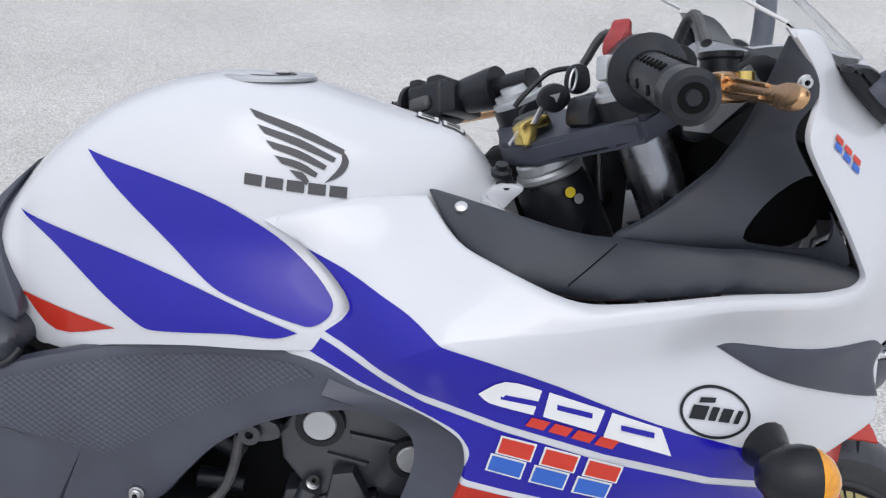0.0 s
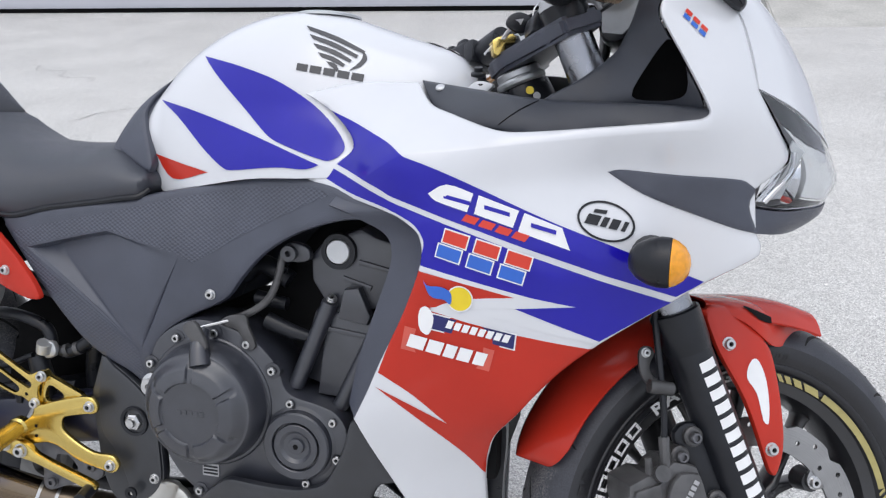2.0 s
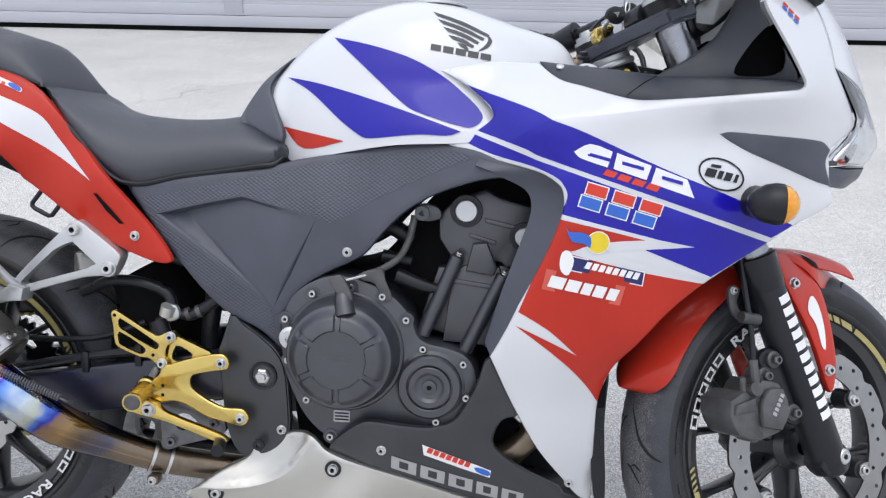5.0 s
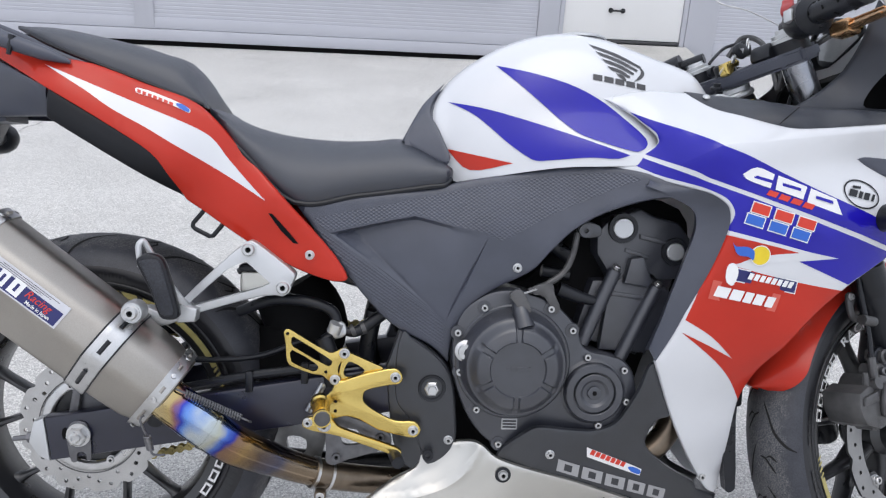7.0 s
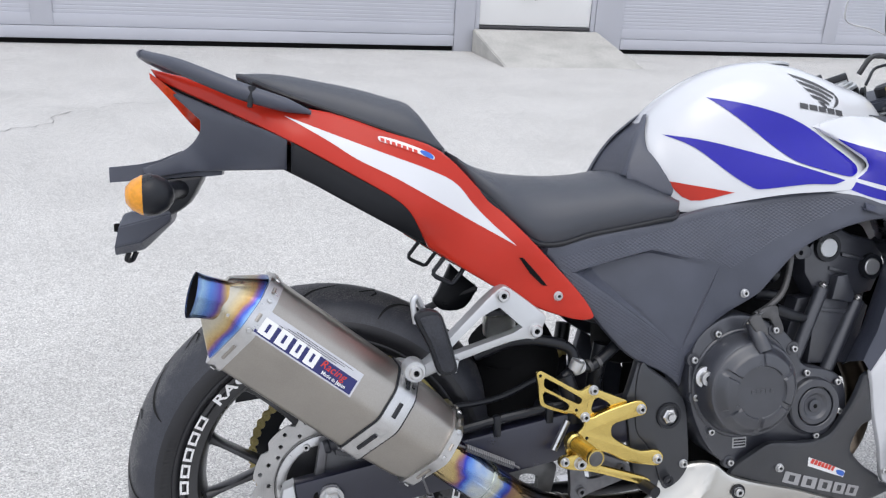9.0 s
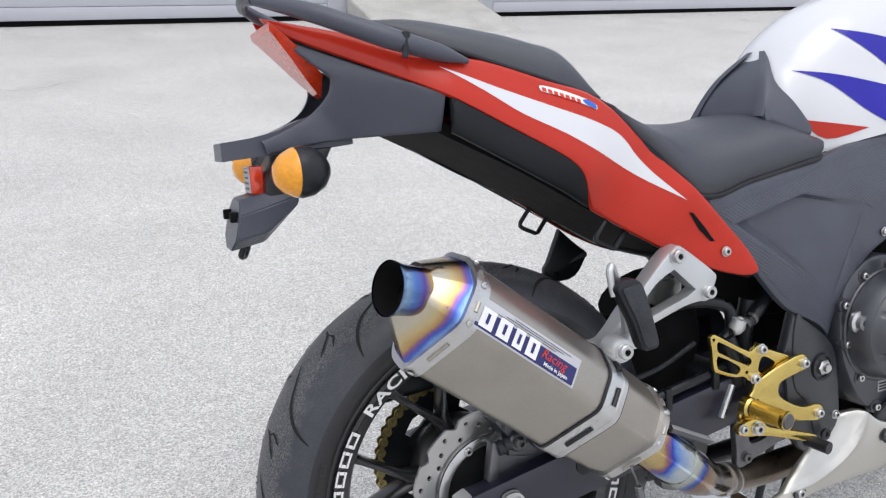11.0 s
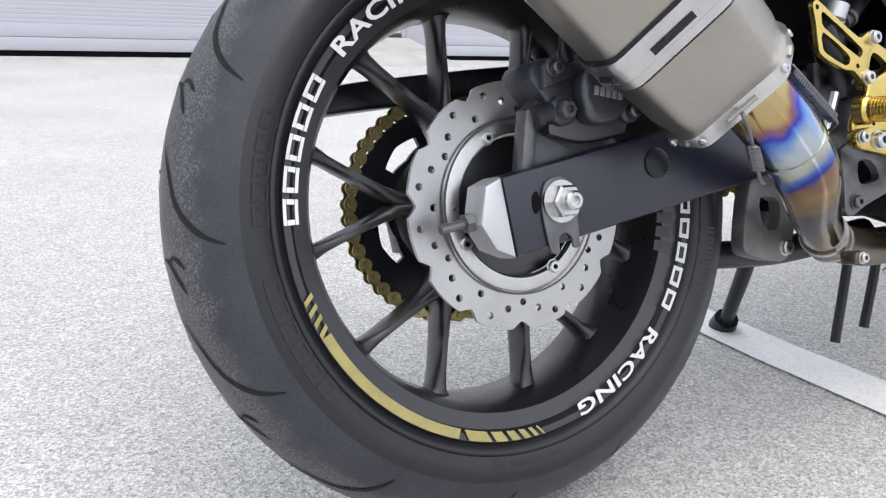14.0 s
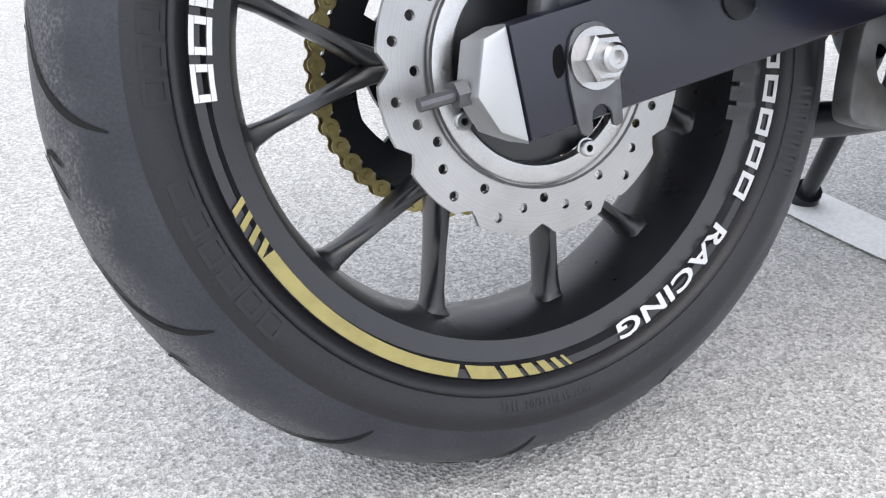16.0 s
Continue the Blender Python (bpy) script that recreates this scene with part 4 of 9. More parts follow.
rings = []
for x, pts in ((-0.2905, ((0.024, 0.722), (0.046, 0.704), (0.043, 0.674), (0.018, 0.660))), (-0.256, ((0.036, 0.727), (0.052, 0.712), (0.047, 0.682), (0.022, 0.668))), (-0.214, ((0.038, 0.728), (0.044, 0.722), (0.040, 0.712), (0.020, 0.708)))):
    ring = [(y, z) for y, z in pts] + [(-y, z) for y, z in reversed(pts)]
    rings.append([bm.verts.new((x + 0.25 * (z - 0.69) * (x < -0.28), y, z)) for y, z in ring])
for a, b in zip(rings, rings[1:]):
    for i in range(8):
        bm.faces.new((a[i], a[(i + 1) % 8], b[(i + 1) % 8], b[i]))
bm.faces.new(rings[0])
bm.faces.new(rings[-1][::-1])
bmesh.ops.bevel(bm, geom=list(bm.edges), offset=0.0018, segments=2, affect="EDGES")
shoe = part("plate_shoe", bm, SHADE, None, "grey plastic plate mount with two square slots", 28)
part("plate_clip", tube([(-0.280, -0.008, 0.662), (-0.284, -0.004, 0.652), (-0.278, 0.006, 0.650), (-0.272, 0.010, 0.662)], 0.004, 8), BLACK, shoe, "black wire clip")
for y in (-0.026, 0.026):
    part("mount_slot", box((-0.2955, y - 0.0055, 0.696), (-0.284, y + 0.0055, 0.708), 0.001), VOID, shoe)
refl = part("reflector", box((-0.266, -0.021, 0.726), (-0.250, 0.021, 0.760), 0.002), LAMPRED, None, "small red reflector with a pale face")
part("reflector_face", box((-0.2675, -0.019, 0.728), (-0.2655, 0.016, 0.758), 0.0006, 1), SILVER, refl, "pale scuffed face")
for k in range(4):
    part("face_bar", box((-0.2683, -0.014, 0.732 + 0.0065 * k), (-0.2674, 0.006 + 0.003 * (k % 2), 0.7345 + 0.0065 * k), 0.0002, 1), GREY, refl)
for s in (-1, 1):
    im = at(-0.243, s * 0.136, 0.754) @ Matrix.Rotation(radians(-90 - s * 4), 4, "Z")
    ind = part("rear_indicator", turned([(0, 0), (0.020, 0.001), (0.027, 0.004), (0.029, 0.012), (0.027, 0.024), (0.020, 0.036), (0.010, 0.043), (0, 0.045)], 28), BLACK, None, "black rear indicator with an amber lens", m=im)
    part("lens", turned([(0, -0.019), (0.012, -0.017), (0.021, -0.009), (0.0268, 0.002), (0.0275, 0.005), (0, 0.005)], 28), AMBER, ind, "amber lens", m=im)
    part("stalk", tube([(-0.225, s * 0.115, 0.754), (-0.205, s * 0.05, 0.757), (-0.20, s * 0.03, 0.757)], [0.015, 0.013, 0.016], 12), BLACK, ind)

# ---- side fairing ----
fair_base = tps([(0.834, 0.751, 0.160), (0.80, 0.845, 0.127), (0.87, 0.865, 0.112), (0.935, 0.866, 0.098), (0.975, 0.692, 0.211), (0.90, 0.725, 0.188), (0.95, 0.785, 0.205), (0.90, 0.80, 0.178), (0.985, 0.832, 0.165), (1.05, 0.812, 0.197), (1.141, 0.689, 0.209), (1.213, 0.705, 0.190),
              (1.153, 0.62, 0.195), (1.089, 0.582, 0.199), (1.005, 0.455, 0.177), (1.18, 0.772, 0.176), (1.15, 0.80, 0.192), (1.339, 0.758, 0.136), (1.35, 0.685, 0.134), (1.273, 0.838, 0.197), (1.332, 0.866, 0.150), (1.372, 0.79, 0.128),
              (1.234, 0.953, 0.177), (1.22, 1.0, 0.165), (1.265, 0.985, 0.128), (1.31, 0.95, 0.128), (1.26, 0.63, 0.165), (1.086, 0.470, 0.176), (1.052, 0.406, 0.140), (1.047, 0.373, 0.124), (1.05, 0.30, 0.097), (1.055, 0.184, 0.050), (1.016, 0.223, 0.073), (0.962, 0.293, 0.122), (0.921, 0.368, 0.150), (0.884, 0.448, 0.180), (0.910, 0.505, 0.192), (0.867, 0.790, 0.158), (0.845, 0.815, 0.142), (0.94, 0.53, 0.196), (1.04, 0.74, 0.209)])


crease_z = line((0.85, 0.724), (0.891, 0.7475), (0.921, 0.766), (0.9475, 0.781), (0.996, 0.788), (1.044, 0.794), (1.09, 0.8005), (1.137, 0.8065), (1.182, 0.812), (1.225, 0.817), (1.285, 0.822), (1.32, 0.824))


def fair_f(x, z):
    """The fairing's half-width, with the shoulder crease above the vent and a hollow under it."""
    up = z - crease_z(x)
    ridge = max(0.0, 1 - max(up - 0.001, 0) / 0.030) if up > 0 else max(0.0, 1 - max(-up - 0.001, 0) / 0.042)
    return fair_base(x, z) + 0.0105 * ridge * smoothstep(0.865, 0.945, x) * (1 - smoothstep(1.24, 1.31, x))


shoulder = [(0.88 + 0.02 * i, crease_z(0.88 + 0.02 * i) + 0.001) for i in range(21)] + [(1.28 - 0.02 * i, crease_z(1.28 - 0.02 * i) - 0.001) for i in range(21)]
fair_o = curve([(0.812, 0.744, 1), (0.85, 0.768), (0.872, 0.782), (0.870, 0.797), (0.838, 0.826), (0.795, 0.850, 1), (0.86, 0.866), (0.935, 0.868, 1), (0.963, 0.842), (0.997, 0.830), (1.052, 0.814), (1.09, 0.813), (1.18, 0.822), (1.268, 0.832), (1.279, 0.838), (1.276, 0.848), (1.25, 0.893), (1.224, 0.936), (1.222, 0.952), (1.232, 0.975),
                (1.228, 0.993), (1.205, 1.024, 1), (1.238, 1.020), (1.266, 0.988), (1.305, 0.952), (1.332, 0.867, 1), (1.358, 0.825), (1.374, 0.792), (1.366, 0.780), (1.340, 0.757, 1), (1.346, 0.706, 1), (1.352, 0.694), (1.349, 0.680), (1.294, 0.650), (1.259, 0.627), (1.181, 0.573), (1.129, 0.526), (1.088, 0.474), (1.063, 0.441), (1.052, 0.406), (1.047, 0.372), (1.049, 0.30), (1.055, 0.186, 1), (1.032, 0.197),
                (1.008, 0.228), (0.962, 0.293), (0.921, 0.368), (0.884, 0.448, 1), (0.904, 0.489), (0.922, 0.531), (0.952, 0.596), (0.973, 0.658), (0.972, 0.686), (0.962, 0.699), (0.937, 0.712), (0.859, 0.730)], n=4)
FAIR = Skin(fair_f, fair_o, 0.005)
blue_band = curve([(0.853, 0.7655, 1), (0.8715, 0.7815), (0.871, 0.797), (0.856, 0.812), (0.834, 0.8300, 1), (0.90, 0.806), (0.932, 0.793), (0.953, 0.781, 1), (0.995, 0.767), (1.106, 0.722), (1.2, 0.688), (1.292, 0.652, 1), (1.283, 0.646), (1.262, 0.634, 1), (0.938, 0.7335), (0.92, 0.742)], n=4)
blue_low = curve([(0.832, 0.751, 1), (0.848, 0.7605, 1), (0.92, 0.734), (0.94, 0.7265), (1.258, 0.627, 1), (1.235, 0.613), (1.181, 0.578, 1), (0.971, 0.657, 1), (0.978, 0.680), (0.975, 0.692), (0.963, 0.7055), (0.93, 0.7195), (0.875, 0.7335)], n=4)
zag = curve([(0.970, 0.6575, 1), (1.05, 0.640), (1.104, 0.628, 1), (1.153, 0.6195, 1), (1.033, 0.6095, 1), (1.10, 0.590), (1.179, 0.573, 1), (1.176, 0.5675, 1), (1.08, 0.583), (0.985, 0.604, 1), (1.02, 0.620), (1.085, 0.627, 1), (0.967, 0.652, 1)], n=2)
red_field = curve([(0.9665, 0.651, 1), (1.088, 0.6275, 1), (0.985, 0.607, 1), (1.06, 0.589), (1.176, 0.5675, 1), (1.127, 0.5235), (1.0865, 0.4735), (1.0615, 0.441), (1.0505, 0.406), (1.0465, 0.374, 1), (1.025, 0.405), (0.998, 0.435), (0.962, 0.4655), (0.917, 0.4985, 1), (0.963, 0.478), (1.006, 0.4565, 1), (0.966, 0.492), (0.921, 0.518, 1), (0.95, 0.598)], n=3)
for s in (-1, 1):
    fr = painted("side_fairing", fair_o, FAIR, WHITE, "glossy white side fairing with blue and red graphics", s, 0.004, 0.013, [("blue_band", blue_band, BLUE), ("blue_band", blue_low, BLUE), ("red_field", red_field, RED), ("white_bolt", zag, WHITE)], (), [shoulder])
    if s > 0:
        continue
    fairing = fr
    bolt(fr, (1.016, -(fair_f(1.016, 0.226) + 0.001), 0.226), 0.006)
vent_o = curve([(1.176, 0.772, 1), (1.192, 0.7755), (1.257, 0.772), (1.323, 0.768), (1.341, 0.757, 1), (1.335, 0.738), (1.347, 0.707, 1), (1.320, 0.713), (1.273, 0.729), (1.218, 0.749)], n=4)
for s in (-1, 1):
    part("fairing_vent", sheet(vent_o, Skin(lambda x, z: fair_f(x, z) + 0.0035, vent_o, 0.004), 0.008, 0.014, s), SHADE, None, "matt charcoal vent panel in the fairing")


def sticker(pts, mat, lift=0.0018, n=1, name="sticker_shape", skin=FAIR, parent=None, step=0.02):
    return part(name, sheet(pts if n == 1 else curve(pts, n=n), skin, 0, step, -1, lift), mat, parent or fairing)


def strip(a, b, up, marks, mat, lift=0.0018, slant=0.0, skin=FAIR, parent=None, name="sticker_block"):
    """Plain letter-sized blocks along a line from a to b; up is their height; marks are (start, end) shares of the line."""
    a, b = np.array(a), np.array(b)
    d = b - a
    n = np.array((-d[1], d[0])) / np.linalg.norm(d) * up + d * slant
    for s, e in marks:
        p, q = a + d * s, a + d * e
        sticker([tuple(p), tuple(q), tuple(q + n), tuple(p + n)], mat, lift, 1, name, skin, parent, 0)


def hollow(a, b, up, marks, mat, bar=0.28, lift=0.0018, slant=0.0, skin=FAIR, parent=None):
    """Plain hollow blocks along a line: two upright bars closed by a bar above and one below."""
    a, b = np.array(a), np.array(b)
    d = b - a
    n = np.array((-d[1], d[0])) / np.linalg.norm(d) * up + d * slant
    for s, e in marks:
        w = (e - s) * bar
        for u0, u1, v0, v1 in ((s, s + w, 0, 1), (e - w, e, 0, 1), (s + w, e - w, 0, 0.22), (s + w, e - w, 0.78, 1)):
            p, q = a + d * u0, a + d * u1
            sticker([tuple(p + n * v0), tuple(q + n * v0), tuple(q + n * v1), tuple(p + n * v1)], mat, lift, 1, "sticker_block", skin, parent, 0)


def even(k, gap=0.22):
    return [(i / k, (i + 1 - gap) / k) for i in range(k)]


# model mark: three wide white shapes over a row of small red ones
sticker([(0.983, 0.741, 1), (1.004, 0.752), (1.034, 0.743, 1), (1.028, 0.722, 1), (0.992, 0.733)], INK, n=3)
sticker([(1.040, 0.7415), (1.086, 0.7265), (1.080, 0.7075), (1.036, 0.7205)], INK)
sticker([(1.092, 0.7245), (1.134, 0.7100), (1.144, 0.6860), (1.086, 0.7035)], INK)
for (x0, z0, x1, z1) in ((1.004, 0.7375, 1.027, 0.7305), (1.050, 0.7275, 1.072, 0.7205), (1.103, 0.7105, 1.124, 0.7035)):
    sticker([(x0 - 0.003, z0 - 0.001), (x1 + 0.004, z1 - 0.001), (x1 + 0.004, z1 + 0.0036), (x0 - 0.003, z0 + 0.0036)], BLUE, 0.0022, step=0)
strip((1.022, 0.7125), (1.098, 0.6915), 0.0085, even(4, 0.2), SCARLET, slant=0.04)
# second mark: slanted red shapes over blue ones on a pale ground
for k in range(3):
    x, z = 0.9935 + 0.0362 * k, 0.6695 - 0.0095 * k
    for grow, lift, mats in ((0.0016, 0.0016, (INK, INK)), (0.0, 0.0022, (SCARLET, SKYB))):
        for (u0, u1, v0, v1), mt in zip(((0.003, 0.0295, 0.0185, 0.0325), (0.000, 0.0265, 0.0005, 0.0145)), mats):
            u0, u1, v0, v1 = u0 - grow, u1 + grow, v0 - grow, v1 + grow
            sticker([(x + u + v * 0.25, z + v - u * 0.26) for u, v in ((u0, v0), (u1, v0), (u1, v1), (u0, v1))], mt, lift, step=0)
# oval mark
ring = [(1.1805 + 0.0315 * math.cos(a) , 0.7185 + 0.0215 * math.sin(a) - 0.09 * 0.0315 * math.cos(a) * 2) for a in (2 * math.pi * i / 40 for i in range(40))]
inner = [(1.1805 + 0.0290 * math.cos(a), 0.7185 + 0.0190 * math.sin(a) - 0.09 * 0.029 * math.cos(a) * 2) for a in (2 * math.pi * i / 40 for i in range(40))]
part("oval_ring", sheet(ring, FAIR, 0, 0, -1, 0.0016, [inner]), BLACK, fairing, "black oval outline")
strip((1.157, 0.7165), (1.204, 0.7075), 0.011, [(0.0, 0.30), (0.36, 0.50), (0.56, 0.76), (0.84, 0.94)], BLACK, 0.0018, 0.05)
strip((1.160, 0.7285), (1.180, 0.7265), 0.004, [(0.3, 1.0)], BLACK, 0.0018, 0.05)
# sponsor marks as plain shapes
sticker([(1.0225 + 0.0155 * math.cos(i * math.pi / 14), 0.6215 + 0.0155 * math.sin(i * math.pi / 14)) for i in range(28)], INK, 0.0020, step=0)
sticker([(1.0225 + 0.0140 * math.cos(i * math.pi / 14), 0.6215 + 0.0140 * math.sin(i * math.pi / 14)) for i in range(28)], YELLOW, 0.0024, name="yellow_disc", step=0)
sticker([(0.979, 0.640), (0.984, 0.634), (1.000, 0.634), (1.012, 0.628), (1.012, 0.614), (1.004, 0.619), (0.992, 0.620), (0.985, 0.625)], SKYB, 0.0028, 3, step=0)
sticker([(0.989, 0.602), (1.089, 0.584), (1.087, 0.563), (0.987, 0.581)], INK, 0.0020, step=0.03)
sticker([(0.991, 0.600), (1.087, 0.5825), (1.0855, 0.565), (0.989, 0.5825)], NAVY, 0.0024, step=0.03)
strip((1.006, 0.5855), (1.081, 0.572), 0.0098, even(8, 0.25), INK, 0.0028, 0.03)
sticker([(0.976, 0.606), (0.985, 0.608), (0.992, 0.595), (0.986, 0.575), (0.976, 0.579), (0.973, 0.592)], INK, 0.0026, 3, step=0)
PALE_RED = material("pale_red_sticker", (0.60, 0.10, 0.07), 0.4, spots=0.1)
sticker([(0.956, 0.582), (1.064, 0.562), (1.058, 0.535), (0.951, 0.553)], PALE_RED, 0.0018, step=0.03)
strip((0.958, 0.5575), (1.053, 0.541), 0.0165, [(0.0, 0.22), (0.25, 0.44), (0.47, 0.61), (0.64, 0.80), (0.84, 0.98)], INK, 0.0024, 0.03)
# small mark on the screen surround
for k in range(3):
    x, z = 1.2475 + 0.0085 * k, 0.9445 - 0.0078 * k
    sticker([(x, z), (x + 0.0068, z - 0.0056), (x + 0.0085, z - 0.0016), (x + 0.0017, z + 0.004)], SCARLET, 0.0016, step=0)
    sticker([(x - 0.002, z - 0.0052), (x + 0.0048, z - 0.0108), (x + 0.0064, z - 0.0066), (x - 0.0004, z - 0.0012)], SKYB, 0.0016, step=0)

# ---- nose: headlamp, chin, upper cowl, screen ----
nose_side = [(1.266, -0.128, 0.988), (1.305, -0.128, 0.952), (1.322, -0.140, 0.91), (1.332, -0.150, 0.867)]
nose_mid = [(1.325, 0, 0.995), (1.372, 0, 0.935), (1.412, 0, 0.87), (1.440, 0, 0.800)]
part("nose_cowl", mirrored(thicken(patch(nose_side, nose_mid, [(1.266, -0.128, 0.988), (1.300, -0.085, 0.998), (1.320, -0.035, 0.997), (1.325, 0, 0.995)], [(1.332, -0.150, 0.867), (1.378, -0.115, 0.846), (1.422, -0.055, 0.815), (1.440, 0, 0.800)], 12), 0.004)), WHITE, None, "glossy white nose cowl")
BOWL = material("lamp_bowl_grey", (0.26, 0.26, 0.27), 0.35, metal=0.4, spots=0.1)
lamp_l = [(1.332, -0.150, 0.866), (1.358, -0.141, 0.826), (1.373, -0.131, 0.79), (1.338, -0.122, 0.738)]
lamp_m = [(1.440, 0, 0.797), (1.446, 0, 0.778), (1.448, 0, 0.758), (1.443, 0, 0.738)]
head = part("headlamp", mirrored(thicken(patch(lamp_l, lamp_m, [(1.332, -0.150, 0.866), (1.378, -0.115, 0.843), (1.422, -0.055, 0.812), (1.440, 0, 0.797)], [(1.338, -0.122, 0.738), (1.380, -0.098, 0.733), (1.425, -0.045, 0.735), (1.443, 0, 0.738)], 12), 0.003)), LENS, None, "clear headlamp lens with a dark bowl")
bowl = part("bowl", mirrored(thicken(patch([(x - 0.012, y * 0.9, z) for x, y, z in lamp_l], [(x - 0.03, 0, z) for x, y, z in lamp_m], [(1.320, -0.135, 0.860), (1.355, -0.10, 0.835), (1.39, -0.05, 0.806), (1.410, 0, 0.794)], [(1.326, -0.110, 0.738), (1.36, -0.09, 0.735), (1.39, -0.04, 0.736), (1.413, 0, 0.738)], 8), 0.003)), BOWL, head, "grey lamp bowl")
for s in (-1, 1):
    part("reflector_bowl", turned([(0, -0.02), (0.02, -0.016), (0.033, 0.0), (0.036, 0.010)], 24), CHROME, head, "bright reflector", m=at(1.375, s * 0.062, 0.772) @ Matrix.Rotation(radians(-90 - s * 12), 4, "Z"))
    part("lamp_divider", slab([(1.352, 0.742), (1.372, 0.746), (1.392, 0.800), (1.378, 0.812), (1.368, 0.79)], min(s * 0.098, s * 0.104), max(s * 0.098, s * 0.104), 0.002), INK, head, "pale divider in the lamp")
    part("side_reflector", slab([(1.342, 0.742), (1.354, 0.742), (1.374, 0.79), (1.366, 0.812), (1.356, 0.80)], min(s * 0.112, s * 0.118), max(s * 0.112, s * 0.118), 0.002), CHROME, head, "bright side reflector")
    part("inner_trim", tube([(1.352, s * 0.122, 0.742), (1.376, s * 0.118, 0.775), (1.378, s * 0.120, 0.80)], 0.003, 8), CHROME, head)
part("chin", mirrored(thicken(patch([(1.338, -0.122, 0.735), (1.342, -0.124, 0.722), (1.347, -0.124, 0.706)], [(1.443, 0, 0.735), (1.436, 0, 0.718), (1.414, 0, 0.704)], [(1.338, -0.122, 0.735), (1.380, -0.098, 0.730), (1.425, -0.045, 0.732), (1.443, 0, 0.735)], [(1.347, -0.124, 0.706), (1.375, -0.095, 0.703), (1.402, -0.045, 0.703), (1.414, 0, 0.704)], 8), 0.004)), SHADE, None, "charcoal plastic chin under the headlamp")
part("lower_nose", mirrored(thicken(patch([(1.343, -0.120, 0.702), (1.340, -0.122, 0.690), (1.290, -0.13, 0.658)], [(1.36, 0, 0.702), (1.355, 0, 0.692), (1.31, 0, 0.658)], [(1.343, -0.120, 0.702), (1.352, -0.06, 0.702), (1.36, 0, 0.702)], [(1.290, -0.13, 0.658), (1.302, -0.07, 0.658), (1.31, 0, 0.658)], 6), 0.004)), BLACK, None, "black panel under the nose")
screen_edge = [(1.072, -0.156, 1.074), (1.140, -0.155, 1.055), (1.205, -0.150, 1.028), (1.266, -0.128, 0.990)]
screen_top = [(1.072, -0.156, 1.074), (1.035, -0.085, 1.130), (1.010, 0, 1.160)]
ws = part("windscreen", mirrored(thicken(patch(screen_edge, [(1.010, 0, 1.160), (1.120, 0, 1.122), (1.225, 0, 1.075), (1.325, 0, 0.997)], screen_top, [(1.266, -0.128, 0.990), (1.305, -0.075, 0.999), (1.325, 0, 0.997)], 14), 0.0015)), SCREEN, None, "clear plastic windscreen")
for s in (-1, 1):
    part("screen_rim", tube([(x, -s * y, z) for x, y, z in screen_top[::-1] + screen_edge[1:3]], 0.0016, 6), INK, ws, "pale cut edge of the screen")

# ---- inner cockpit panels ----
ip_o = curve([(0.936, 0.872, 1), (1.012, 0.861), (1.10, 0.850), (1.20, 0.848), (1.258, 0.846), (1.280, 0.842), (1.272, 0.826), (1.18, 0.815), (1.09, 0.806), (1.052, 0.807), (0.994, 0.823), (0.960, 0.840)], n=4)
ip_f = tps([(0.936, 0.872, 0.082), (1.012, 0.861, 0.122), (1.10, 0.850, 0.148), (1.20, 0.848, 0.160), (1.268, 0.845, 0.178), (1.268, 0.833, 0.189), (1.18, 0.823, 0.181), (1.09, 0.814, 0.183), (1.052, 0.815, 0.178), (0.998, 0.831, 0.152), (0.966, 0.846, 0.116), (1.1, 0.83, 0.172), (1.18, 0.815, 0.174), (1.09, 0.806, 0.174), (1.052, 0.807, 0.170)])
wing_o = curve([(1.095, 0.842, 1), (1.100, 0.852), (1.137, 0.874), (1.174, 0.904), (1.186, 0.924), (1.194, 0.945), (1.202, 0.975), (1.212, 1.018, 1), (1.229, 0.993), (1.231, 0.974), (1.221, 0.952), (1.223, 0.936), (1.250, 0.892), (1.274, 0.848), (1.262, 0.836, 1), (1.20, 0.836)], n=4)
wing_h = curve([(1.198, 0.856), (1.210, 0.885), (1.230, 0.915), (1.240, 0.912), (1.252, 0.890), (1.256, 0.862), (1.245, 0.853), (1.222, 0.851)], n=3)
wing_f = tps([(1.095, 0.842, 0.132), (1.11, 0.856, 0.136), (1.20, 0.836, 0.140), (1.262, 0.836, 0.164), (1.137, 0.874, 0.128), (1.176, 0.905, 0.120), (1.188, 0.938, 0.125), (1.20, 0.967, 0.138), (1.214, 1.02, 0.150), (1.231, 0.974, 0.170), (1.222, 0.94, 0.172), (1.25, 0.892, 0.180), (1.274, 0.848, 0.183), (1.2, 0.852, 0.150), (1.21, 0.9, 0.150)])
